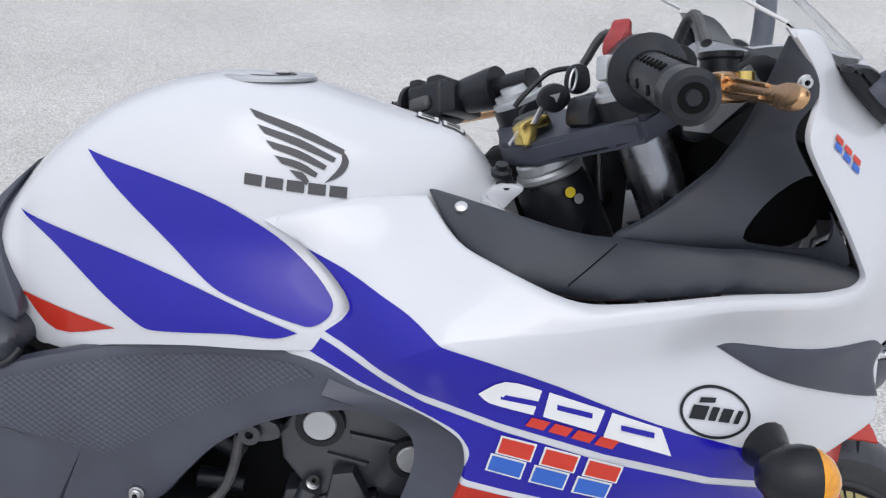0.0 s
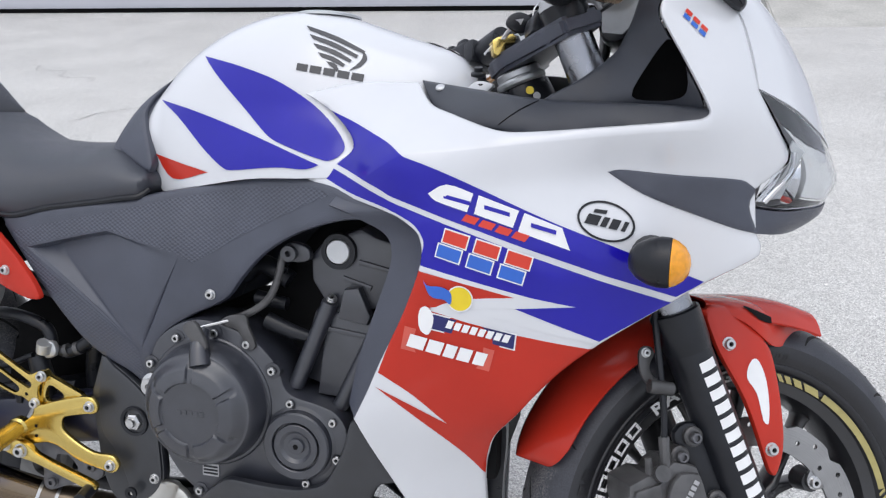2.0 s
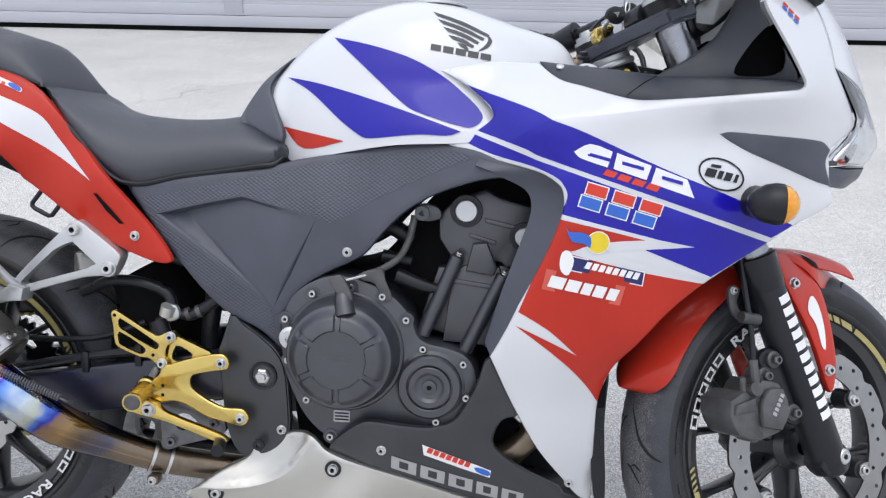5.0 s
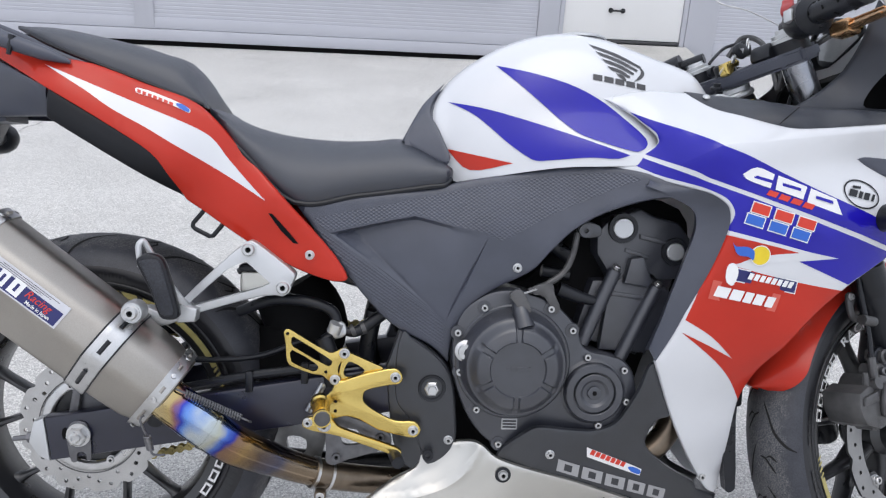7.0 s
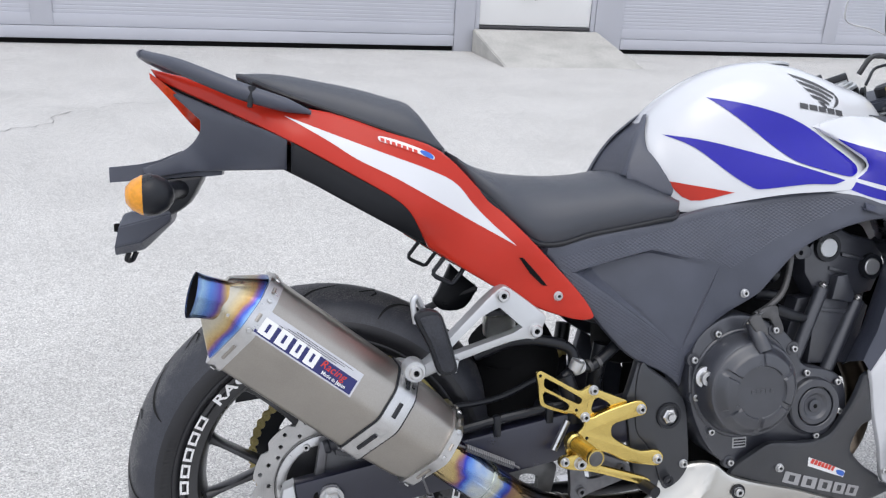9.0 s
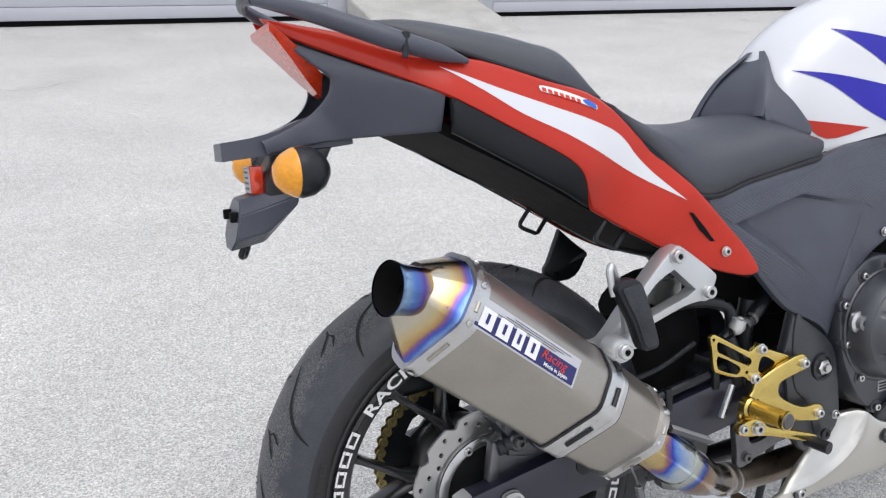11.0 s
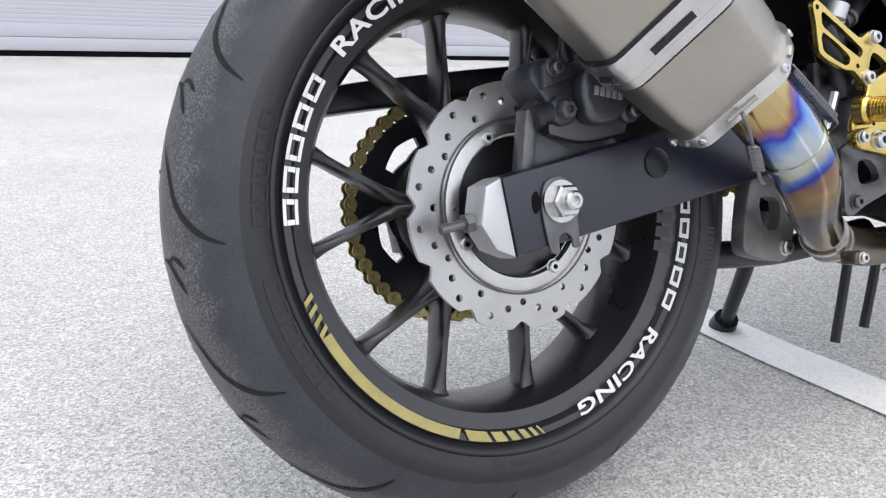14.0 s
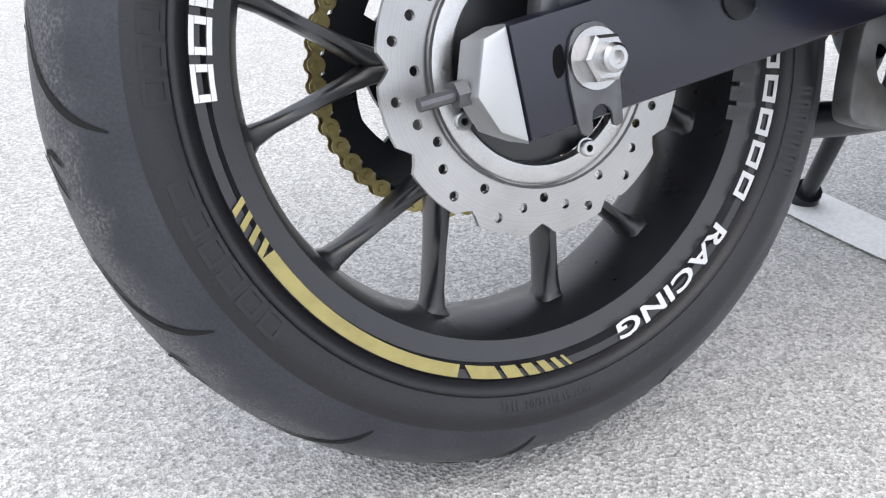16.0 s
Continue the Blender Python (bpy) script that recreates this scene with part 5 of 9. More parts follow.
for s in (-1, 1):
    ip = part("inner_panel", sheet(ip_o, Skin(ip_f, ip_o, 0.004), 0.004, 0.014, s), INNER, None, "matt charcoal inner fairing panel")
    part("inner_wing", sheet(wing_o, Skin(wing_f, wing_o, 0.004), 0.004, 0.014, s, 0, [wing_h]), INNER, None, "matt charcoal inner screen panel with an air hole")
    part("panel_seam", tube([(x, s * (ip_f(x, z) + 0.0006), z) for x, z in ((1.0945, 0.8485), (1.0735, 0.8359), (1.0530, 0.8195))], 0.0006, 6), VOID, ip, "thin dark panel joint")
    # Added backing sheet: the hole's dark inside is painted near-black
    part("hole_backing", sheet(curve([(1.18, 0.84), (1.2, 0.92), (1.25, 0.93), (1.275, 0.86), (1.24, 0.835)], n=3), flat(0.11), 0.01, 0, s), VOID, None, "near-black backing sheet that darkens the air hole")
    if s < 0:
        part("push_fastener", turned([(0, 0), (0.0062, 0), (0.0055, 0.0016), (0.003, 0.0024), (0, 0.0026)], 22), STEEL, ip, "bright domed fastener", 30, toward((0.966, -(ip_f(0.966, 0.862) + 0.0005), 0.862), Vector((0, -0.6, 0.8))))
        bolt(ip, (1.222, -(wing_f(1.222, 0.985) + 0.001), 0.985), 0.005)
part("tank_nose_cover", hull(lambda x, z: 0.078 - 0.25 * max(z - 0.83, 0), lambda x: 0.80, line((0.99, 0.862), (1.01, 0.848), (1.03, 0.83)), [0.985, 1.0, 1.012, 1.024], 4), WHITE, None, "white cover at the front of the tank")

# ---- dark mid panels ----
side_o = curve([(0.326, 0.667, 1), (0.434, 0.687), (0.528, 0.700), (0.584, 0.714), (0.648, 0.726), (0.736, 0.741), (0.806, 0.745), (0.850, 0.740), (0.895, 0.727), (0.922, 0.714), (0.918, 0.704), (0.872, 0.699), (0.830, 0.687), (0.787, 0.668), (0.750, 0.643), (0.719, 0.610), (0.697, 0.583), (0.674, 0.5675), (0.640, 0.551), (0.604, 0.527), (0.583, 0.500), (0.573, 0.468), (0.568, 0.428, 1), (0.537, 0.456), (0.475, 0.489), (0.412, 0.556)], n=4)
side_f = tps([(0.669, 0.583, 0.141), (0.429, 0.532, 0.136), (0.326, 0.667, 0.128), (0.412, 0.556, 0.136), (0.56, 0.43, 0.130), (0.55, 0.70, 0.126), (0.65, 0.725, 0.122), (0.74, 0.738, 0.138), (0.81, 0.742, 0.156), (0.88, 0.712, 0.182), (0.80, 0.67, 0.165), (0.6, 0.52, 0.146), (0.5, 0.62, 0.140), (0.62, 0.65, 0.142), (0.72, 0.61, 0.152)])
HOLLOW_A, HOLLOW_B, FLOOR_A = np.array((0.3764, 0.6259)), np.array((0.5603, 0.4950)), np.array((0.4238, 0.6210))
brow = curve([(0.3764, 0.6259, 1), (0.4547, 0.6455), (0.5085, 0.6575, 1), (0.5679, 0.6438), (0.6232, 0.6314, 1)], closed=False, n=6)
inset_o = np.array([tuple(p) for p in brow] + [tuple(HOLLOW_B)])
facet = [HOLLOW_A + (FLOOR_A - HOLLOW_A) * 0.16, FLOOR_A, HOLLOW_B + (FLOOR_A - HOLLOW_B) * 0.03]
run = (HOLLOW_B - HOLLOW_A) / np.linalg.norm(HOLLOW_B - HOLLOW_A)
brow_line = np.array([tuple(p) for p in brow] + [tuple(p) for p in reversed(brow)])


def side_w(x, z):
    """The cover's half-width: under a sharp brow a floor sinks in, joined to the grip by a long facet."""
    v = side_f(x, z)
    if inside(inset_o, (x, z)):
        q = np.array((x, z))
        floor_d = max(0.0341 - 0.1028 * x + 0.0474 * z, 0.0)
        floor_d *= 1.35 * floor_d / (floor_d + 0.007)
        dl = abs((q - HOLLOW_A)[0] * run[1] - (q - HOLLOW_A)[1] * run[0])
        whole = abs((FLOOR_A - HOLLOW_A)[0] * run[1] - (FLOOR_A - HOLLOW_A)[1] * run[0])
        width = whole * max((HOLLOW_B - q) @ run, 1e-4) / ((HOLLOW_B - FLOOR_A) @ run)
        v -= floor_d * min(dl / width, 1.0) * min(away(brow_line, q) / 0.005, 1.0)
    return v


SIDE = Skin(side_w, side_o, 0.006)
DIMPLE = material("dimpled_plastic", (0.055, 0.061, 0.086), 0.38, spots=0.2, size=18, Specular_IOR_Level=0.65)
dn = DIMPLE.node_tree
dco, dvo, dbu, dst = (dn.nodes.new("ShaderNode" + k) for k in ("TexCoord", "TexVoronoi", "Bump", "Mapping"))
dst.inputs["Scale"].default_value, dst.inputs["Rotation"].default_value = (1, 0.02, 1.5), (0, radians(45), 0)
dvo.inputs["Scale"].default_value, dvo.inputs["Randomness"].default_value = 175, 0.04
dbu.inputs["Strength"].default_value, dbu.inputs["Distance"].default_value = 0.75, 0.0028
dn.links.new(dco.outputs["Object"], dst.inputs["Vector"])
dn.links.new(dst.outputs["Vector"], dvo.inputs["Vector"])
dn.links.new(dvo.outputs["Distance"], dbu.inputs["Height"])
dn.links.new(dbu.outputs["Normal"], dn.nodes["Principled BSDF"].inputs["Normal"])
grip_a = curve([(0.353, 0.6475, 1), (0.4002, 0.6595), (0.4494, 0.6697), (0.5344, 0.6892), (0.6151, 0.7084), (0.700, 0.7240), (0.780, 0.7340), (0.829, 0.7335), (0.845, 0.7265), (0.829, 0.7205), (0.7799, 0.6976), (0.7218, 0.6692), (0.6774, 0.6431), (0.6419, 0.6225, 1), (0.6232, 0.6334, 1), (0.5679, 0.6458), (0.5085, 0.6597, 1), (0.4547, 0.6476), (0.3735, 0.6278, 1)], n=3)
grip_b = curve([(0.3735, 0.6235, 1), (0.485, 0.5465, 1), (0.5555, 0.4955, 1), (0.560, 0.450), (0.538, 0.468), (0.480, 0.500), (0.420, 0.560), (0.352, 0.638, 1)], n=3)
for s in (-1, 1):
    sc = painted("side_cover", side_o, SIDE, SHADE, "matt charcoal frame side cover with a dimpled grip", s, 0.005, 0.0065, [("grip_field", grip_a, DIMPLE), ("grip_field", grip_b, DIMPLE)], (), [inset_o, inward(inset_o, 0.005), facet])
    if s < 0:
        side_cover = sc
        bolt(sc, (0.669, -0.1425, 0.583), 0.006)
outer_edge = curve([(0.885, 0.449), (0.905, 0.489), (0.923, 0.531), (0.953, 0.597), (0.974, 0.658), (0.973, 0.686), (0.963, 0.699), (0.938, 0.7115), (0.895, 0.7205), (0.859, 0.7295)], closed=False, n=4)
inner_edge = curve([(0.876, 0.466), (0.886, 0.506), (0.897, 0.545), (0.917, 0.606), (0.931, 0.652), (0.9295, 0.677), (0.9160, 0.691), (0.884, 0.7045), (0.868, 0.7105), (0.852, 0.716)], closed=False, n=4)
for s in (-1, 1):
    # a bevelled band from the fairing's edge to its own edge, then a wall that runs inwards
    bm = bmesh.new()
    rows = []
    for p, q in zip(outer_edge, inner_edge):
        w0 = fair_f(*p) - 0.0035
        w1 = 0.185 - 0.25 * max(0.52 - q[1], 0)
        n = (p - q) / np.linalg.norm(p - q)
        ring = [(p + n * 0.004, w0), (p, w0), (p * 0.72 + q * 0.28, w0 * 0.5 + w1 * 0.5), (p * 0.12 + q * 0.88, w1), (q, w1 - 0.002), (q + n * 0.001, w1 - 0.006), (q + n * 0.012, w1 - 0.040), (q + n * 0.026, w1 - 0.065)]
        rows.append([bm.verts.new((c[0], s * w, c[1])) for c, w in ring])
    for p, q in zip(rows, rows[1:]):
        for i in range(7):
            bm.faces.new((p[i], q[i], q[i + 1], p[i + 1]))
    part("fairing_liner", thicken(bm, 0.002), SHADE, None, "matt charcoal liner along the fairing opening", 40)
belly_o = curve([(0.648, 0.280, 1), (0.657, 0.300), (0.696, 0.334), (0.716, 0.340), (0.768, 0.334), (0.804, 0.332), (0.834, 0.342), (0.851, 0.367), (0.867, 0.402), (0.877, 0.438), (0.887, 0.446, 1), (0.918, 0.378), (0.930, 0.350), (0.909, 0.343), (0.897, 0.321), (0.898, 0.296), (0.941, 0.257), (1.000, 0.220), (1.012, 0.203), (1.056, 0.184, 1), (1.056, 0.167, 1), (0.998, 0.167), (0.965, 0.175), (0.886, 0.197), (0.832, 0.218), (0.765, 0.244)], n=4)
belly_f = tps([(0.731, 0.294, 0.164), (0.66, 0.297, 0.156), (0.80, 0.33, 0.160), (0.884, 0.446, 0.173), (0.866, 0.400, 0.167), (0.93, 0.345, 0.136), (0.90, 0.30, 0.130), (1.055, 0.175, 0.047), (1.00, 0.22, 0.083), (0.89, 0.20, 0.108), (0.795, 0.296, 0.155), (0.945, 0.20, 0.093), (0.765, 0.245, 0.146), (0.65, 0.28, 0.150), (0.832, 0.22, 0.128)])
BELLY = Skin(belly_f, belly_o, 0.005)
shield_o = curve([(0.424, 0.196, 1), (0.485, 0.241), (0.523, 0.261), (0.532, 0.286), (0.550, 0.294), (0.605, 0.306), (0.625, 0.304), (0.651, 0.284), (0.765, 0.250), (0.832, 0.2235), (0.889, 0.199, 1), (0.863, 0.184), (0.758, 0.184), (0.633, 0.190), (0.521, 0.188), (0.440, 0.188)], n=4)
shield_f = tps([(0.425, 0.195, 0.148), (0.523, 0.26, 0.150), (0.50, 0.225, 0.158), (0.58, 0.262, 0.152), (0.659, 0.259, 0.161), (0.62, 0.303, 0.151), (0.54, 0.29, 0.145), (0.651, 0.284, 0.160), (0.765, 0.249, 0.1565), (0.832, 0.2225, 0.138), (0.887, 0.199, 0.119), (0.863, 0.184, 0.112), (0.758, 0.184, 0.128), (0.633, 0.19, 0.142), (0.521, 0.188, 0.146)])
for s in (-1, 1):
    be = part("belly_pan", sheet(belly_o, BELLY, 0.005, 0.010, s), SATINB, None, "satin black belly pan")
    if s < 0:
        belly = be
        bolt(be, (0.731, -0.165, 0.294), 0.006)
fold = curve([(0.380, 0.2095, 1), (0.430, 0.2112), (0.488, 0.2145), (0.536, 0.220), (0.575, 0.236), (0.603, 0.261), (0.618, 0.288), (0.626, 0.320, 1)], closed=False, n=5)
scoop = np.array([tuple(p) for p in fold] + [(0.626, 0.40), (0.30, 0.40), (0.30, 0.2095)])


fold_band = [p for p in fold if 0.43 < p[0] and p[1] < 0.300] + [p for p in inward(scoop, 0.010) if 0.43 < p[0] < 0.625 and p[1] < 0.270][::-1]


def shield_w(x, z):
    """The shield's half-width, with the hollow scoop above its fold."""
    d = away(scoop, np.array((x, z)))
    v = shield_f(x, z) + 0.003 * max(0, 1 - d / 0.010)
    if inside(scoop, (x, z)):
        v -= 0.36 * min(d, 0.032) * smoothstep(0.0, 0.010, d)
    return v - 0.25 * max(0.197 - z, 0)


sh = part("exhaust_shield", sheet(shield_o, Skin(shield_w, shield_o, 0.005), 0.004, 0.0065, guides=(fold_band,)), SHIELD, None, "satin silver exhaust shield with bolts")
for x, z in ((0.659, 0.259), (0.478, 0.206), (0.822, 0.204)):
    part("bolt_recess", turned([(0.008, 0.0), (0.0125, 0.0), (0.0125, 0.001), (0.008, 0.001)], 20, True), BLACK, sh, m=toward((x, -(shield_f(x, z) + 0.0015), z), OUT))
    bolt(sh, (x, -(shield_f(x, z) + 0.001), z), 0.0075)
part("eyelet", turned([(0.004, 0), (0.009, 0), (0.009, 0.004), (0.004, 0.004)], 18, True), BLACK, sh, "black eyelet", m=toward((0.541, -0.1455, 0.283), OUT))
hollow((0.745, 0.264), (0.945, 0.191), 0.0205, [(0.0, 0.185), (0.215, 0.395), (0.425, 0.605), (0.635, 0.80), (0.83, 1.0)], SILVER, 0.32, 0.001, -0.03, BELLY, belly)
strip((0.797, 0.2915), (0.862, 0.2625), 0.0085, even(7, 0.22), SCARLET, 0.0014, 0.0, BELLY, belly)
sticker([(0.791, 0.304), (0.84, 0.282), (0.88, 0.263), (0.894, 0.256), (0.892, 0.244), (0.85, 0.262), (0.793, 0.287)], INK, 0.0009, 1, "sticker_ground", BELLY, belly)
sticker([(0.868, 0.263), (0.880, 0.261), (0.892, 0.254), (0.890, 0.247), (0.874, 0.254)], SKYB, 0.0014, 2, "sticker_patch", BELLY, belly)
chin_w = line((0.70, 0.10), (0.9, 0.085), (1.05, 0.035))
part("lower_chin", hull(lambda x, z: chin_w(x), line((0.70, 0.195), (0.9, 0.182), (1.05, 0.170)), line((0.70, 0.215), (0.9, 0.202), (1.05, 0.186)), [0.7, 0.8, 0.9, 1.0, 1.05], 3), BLACK)
part("radiator", box((1.035, -0.115, 0.36), (1.060, 0.115, 0.60), 0.006), VOID, None, "black radiator behind the front wheel")
part("radiator_shroud", sheet(curve([(1.048, 0.45), (1.066, 0.42), (1.064, 0.33), (1.072, 0.21), (1.056, 0.205), (1.042, 0.33)], n=3), flat(0.085), 0.02, 0), BLACK)

# ---- wheels ----
MOULD = material("moulded_rubber_mark", (0.017, 0.0172, 0.0195), 0.34, spots=0.2, size=60)
RA, FA = (0.002, 0.302), (1.362, 0.287)
FRONT_OFF = 38.5
STEER = 26.5
RAKE = radians(25.5)
PIVOT = Vector((1.352, 0, 0.278))
AXIS = Vector((-math.sin(RAKE), 0, math.cos(RAKE)))
STEERED = Matrix.Translation(PIVOT) @ Matrix.Rotation(radians(STEER), 4, AXIS) @ Matrix.Translation(-PIVOT)


def ring_bar(r0, r1, a0, a1, y, thick=0.0008, n=4, tilt=0.0):
    """A flat bar that follows a circle about the axle, between two radii and two angles (degrees)."""
    bm = bmesh.new()
    rows = []
    for i in range(n + 1):
        a = radians(a0 + (a1 - a0) * i / n)
        b = radians(a0 + tilt + (a1 - a0) * i / n)
        rows.append([bm.verts.new((r0 * math.cos(a), y, r0 * math.sin(a))), bm.verts.new((r1 * math.cos(b), y - thick, r1 * math.sin(b)))])
    for p, q in zip(rows, rows[1:]):
        bm.faces.new((p[0], p[1], q[1], q[0]))
    return bm


def on_ring(bm, radius, angle, y, lift=0.0):
    """Wraps flat lettering (x along, z up) round a circle at an angle, read from outside."""
    for v in bm.verts:
        a = radians(angle) - v.co.x / radius
        r = radius + v.co.z
        v.co = Vector((r * math.cos(a), y - lift, r * math.sin(a)))
    return bm


def wheel(name, centre, R, half, rim_r, label, m, rear):
    x0, z0 = centre
    mm = m @ at(x0, 0, z0)
    wob = part(name, bmesh.new(), WHEEL, None, label)
    crown = [(R - half * 1.05 * (1 - math.cos(a)) * 0.92, half * math.sin(a)) for a in [radians(-84 + 168 * i / 22) for i in range(23)]]
    prof = [(rim_r + 0.001, -half * 0.80), (rim_r + 0.012, -half * 0.90), (rim_r + 0.026, -half * 0.985)]
    body = [p for p in crown if p[0] > rim_r + 0.034]
    side = prof[:3] + [body[0]]
    wall = turned([side[0], (rim_r + 0.004, -half * 0.855), (rim_r + 0.0075, -half * 0.915), (rim_r + 0.0095, -half * 0.925), (rim_r + 0.0115, -half * 0.915), side[1], (rim_r + 0.018, -half * 0.945), side[2], side[3]], 128)
    wall2 = wall.copy()
    bmesh.ops.scale(wall2, vec=(1, -1, 1), verts=wall2.verts)
    tyre = part("tyre", merged(wall, wall2), SCUFFED, wob, "worn black road tyre", 50, mm)
    bm = turned(body, 128)
    crown_at = bm.verts.layers.float.new("crown")
    for v in bm.verts:
        v[crown_at] = abs(v.co.y) / half
    part("tread", bm, TREAD, tyre, "scuffed slate-grey tread", 60, mm)

    def surf(y):
        a = math.asin(max(-1, min(1, y / half)))
        return R - half * 1.05 * (1 - math.cos(a)) * 0.92

    bms = []
    n = 13
    long_cut = ([(0.10, 0), (0.27, 4.5), (0.40, 9.0), (0.52, 11.6), (0.68, 14.2), (0.86, 16.2)], 0.0046)
    fork = ([(0.02, 17.6), (0.16, 18.4), (0.30, 21.0), (0.40, 23.2)], 0.0038)
    arm = ([(0.16, 18.4), (0.30, 17.6), (0.46, 19.4)], 0.0034)
    for side in (-1, 1):
        for k in range(n):
            base = 360 / n * (k + (0.5 if side > 0 else 0))
            for pts, w in (long_cut, fork, arm):
                bm = bmesh.new()
                rows = []
                line_ = curve(pts, False, 4)
                for i, (yy, aa) in enumerate(line_):
                    e = i / (len(line_) - 1)
                    y = yy * half
                    a = radians(base + aa)
                    da = w / R / 2 * (1 - 0.75 * abs(e * 2 - 1) ** 3)
                    dy = da * R * 0.5
                    rows.append([bm.verts.new(((surf(y + q * dy) + 0.0008) * math.cos(a - q * da), side * (y + q * dy), (surf(y + q * dy) + 0.0008) * math.sin(a - q * da))) for q in (-1, 1)])
                for p, q in zip(rows, rows[1:]):
                    bm.faces.new((p[0], p[1], q[1], q[0]))
                bms.append(bm)
    part("tread_pattern", merged(*bms), GROOVE, wob, "dark worn tread grooves", m=mm)
    # raised marks on the side wall, as plain hollow blocks and bars, and the moulded code
    def wall_y(r):
        return -half * (0.90 + 0.085 * min(max((r - rim_r - 0.012) / 0.014, 0), 1)) - 0.0009

    def block(r0, r1, a0, a1, w):
        da = math.degrees(w / r1)
        for p, q, e, f in ((r1 - w, r1, a0, a1), (r0, r0 + w, a0, a1), (r0 + w, r1 - w, a0, a0 - da), (r0 + w, r1 - w, a1 + da, a1)):
            yield ring_bar(p, q, e, f, wall_y(p), wall_y(p) - wall_y(q), 2)

    r0, r1 = rim_r + 0.0125, rim_r + 0.0275
    for a0, k, w in ((180.0, 5, 3.6), (216.0, 6, 3.6), (350.0, 7, 1.6), (95.0, 7, 1.8), (30.0, 6, 3.6)):
        for q in range(k):
            a = a0 - q * (w + 0.9)
            part("side_wall_mark", merged(*block(r0, r1, a, a - w, 0.0026)), MOULD, tyre, "moulded mark", m=mm)
    for a0, k in ((232, 9), (296, 12), (306, 10), (66, 10)):
        for q in range(k):
            a = a0 - q * 1.15
            rb = r0 + 0.006 - 0.004 * (q % 2)
            part("side_wall_mark", ring_bar(rb, rb + 0.0022, a, a - 0.85, wall_y(rb), wall_y(rb) - wall_y(rb + 0.0022), 1), MOULD, tyre, m=mm)
    if rear:
        code = letters("DOT S1 PH M702  1122", 0.0085, space=1.1)
        wide = max(v.co.x for v in code.verts)
        for v in code.verts:
            v.co.x *= 0.074 / wide
        code = on_ring(code, rim_r + 0.0155, 276, 0)
        for v in code.verts:
            v.co.y = wall_y(math.hypot(v.co.x, v.co.z)) - 0.0004
        part("lettering", code, MOULD, tyre, "moulded tyre code", m=mm)
        for k in range(3):
            part("balance_weight", ring_bar(rim_r - 0.0285, rim_r - 0.0165, 353.5 - 4.4 * k, 350.2 - 4.4 * k, -half * 0.62, 0.010, 2), CAST, wob, "small grey wheel weight", m=mm)
    wy = half * 0.80
    rp = [(rim_r + 0.002, -wy), (rim_r, -wy - 0.003), (rim_r - 0.006, -wy - 0.002), (rim_r - 0.010, -wy + 0.004), (rim_r - 0.024, -wy + 0.010), (rim_r - 0.030, -wy + 0.022), (rim_r - 0.034, 0)]
    rp = rp + [(r, -y) for r, y in reversed(rp[:-1])]
    part("rim", turned(rp + [(rim_r - 0.014, wy * 0.7), (rim_r - 0.018, 0), (rim_r - 0.014, -wy * 0.7)], 96, True), WHEEL, wob, "satin black cast rim", 30, mm)
    hub_r = 0.052 if rear else 0.040
    part("hub", turned([(0.014, -0.052), (0.030, -0.052), (hub_r - 0.01, -0.04), (hub_r, -0.028), (hub_r, 0.028), (hub_r - 0.01, 0.04), (0.014, 0.052)], 40, True), WHEEL, wob, "", 30, mm)
    if rear:
        part("hub_drum", turned([(0.04, -0.020), (0.060, -0.020), (0.070, -0.014), (0.074, -0.004), (0.074, 0.034), (0.068, 0.042), (0.04, 0.046)], 56, True), WHEEL, wob, "black cast hub drum", 30, mm)
    off = 54.8 if rear else FRONT_OFF
    for k in range(6):
        c = off + 60 * k
        for sgn in (-1, 1):
            a0, a1 = radians(c + sgn * 2.0), radians(c + sgn * 14.6)
            p0 = Vector((math.cos(a0), 0, math.sin(a0))) * (hub_r - 0.006)
            kn = Vector((math.cos(radians(c + sgn * 3.2)), 0, math.sin(radians(c + sgn * 3.2)))) * (hub_r + 0.044)
            p1 = Vector((math.cos(a1), 0, math.sin(a1))) * (rim_r - 0.028)
            d = (p1 - kn).normalized()
            sd = Vector((d.z, 0, -d.x))
            bm = bmesh.new()
            rows = []
            for p, wd, dp in ((p0, 0.011, 0.026), (kn, 0.0078, 0.021), (kn.lerp(p1, 0.14), 0.0060, 0.019), (kn.lerp(p1, 0.45), 0.0051, 0.017), (kn.lerp(p1, 0.76), 0.0056, 0.016), (kn.lerp(p1, 0.90), 0.0080, 0.016), (kn.lerp(p1, 0.96), 0.0120, 0.017), (p1, 0.020, 0.018)):
                rows.append([bm.verts.new(p + sd * (wd * u) + Vector((0, dp * v, 0))) for u, v in ((-1, -0.45), (-0.55, -1), (0.55, -1), (1, -0.45), (0.75, 0.6), (0.4, 1), (-0.4, 1), (-0.75, 0.6))])
            for a, b in zip(rows, rows[1:]):
                for i in range(8):
                    bm.faces.new((a[i], a[(i + 1) % 8], b[(i + 1) % 8], b[i]))
            bm.faces.new(rows[0])
            bm.faces.new(rows[-1][::-1])
            part("spoke", bm, WHEEL, wob, "", 75, mm)
    # rim stickers: letter blocks, a long ochre bar and short ticks, twice round
    y = -wy - 0.0035
    ra, rb = rim_r - 0.0125, rim_r + 0.0003

    def rim_y(r):
        return -wy - 0.0028 + max(0, (rim_r - 0.006 - r)) * 1.4

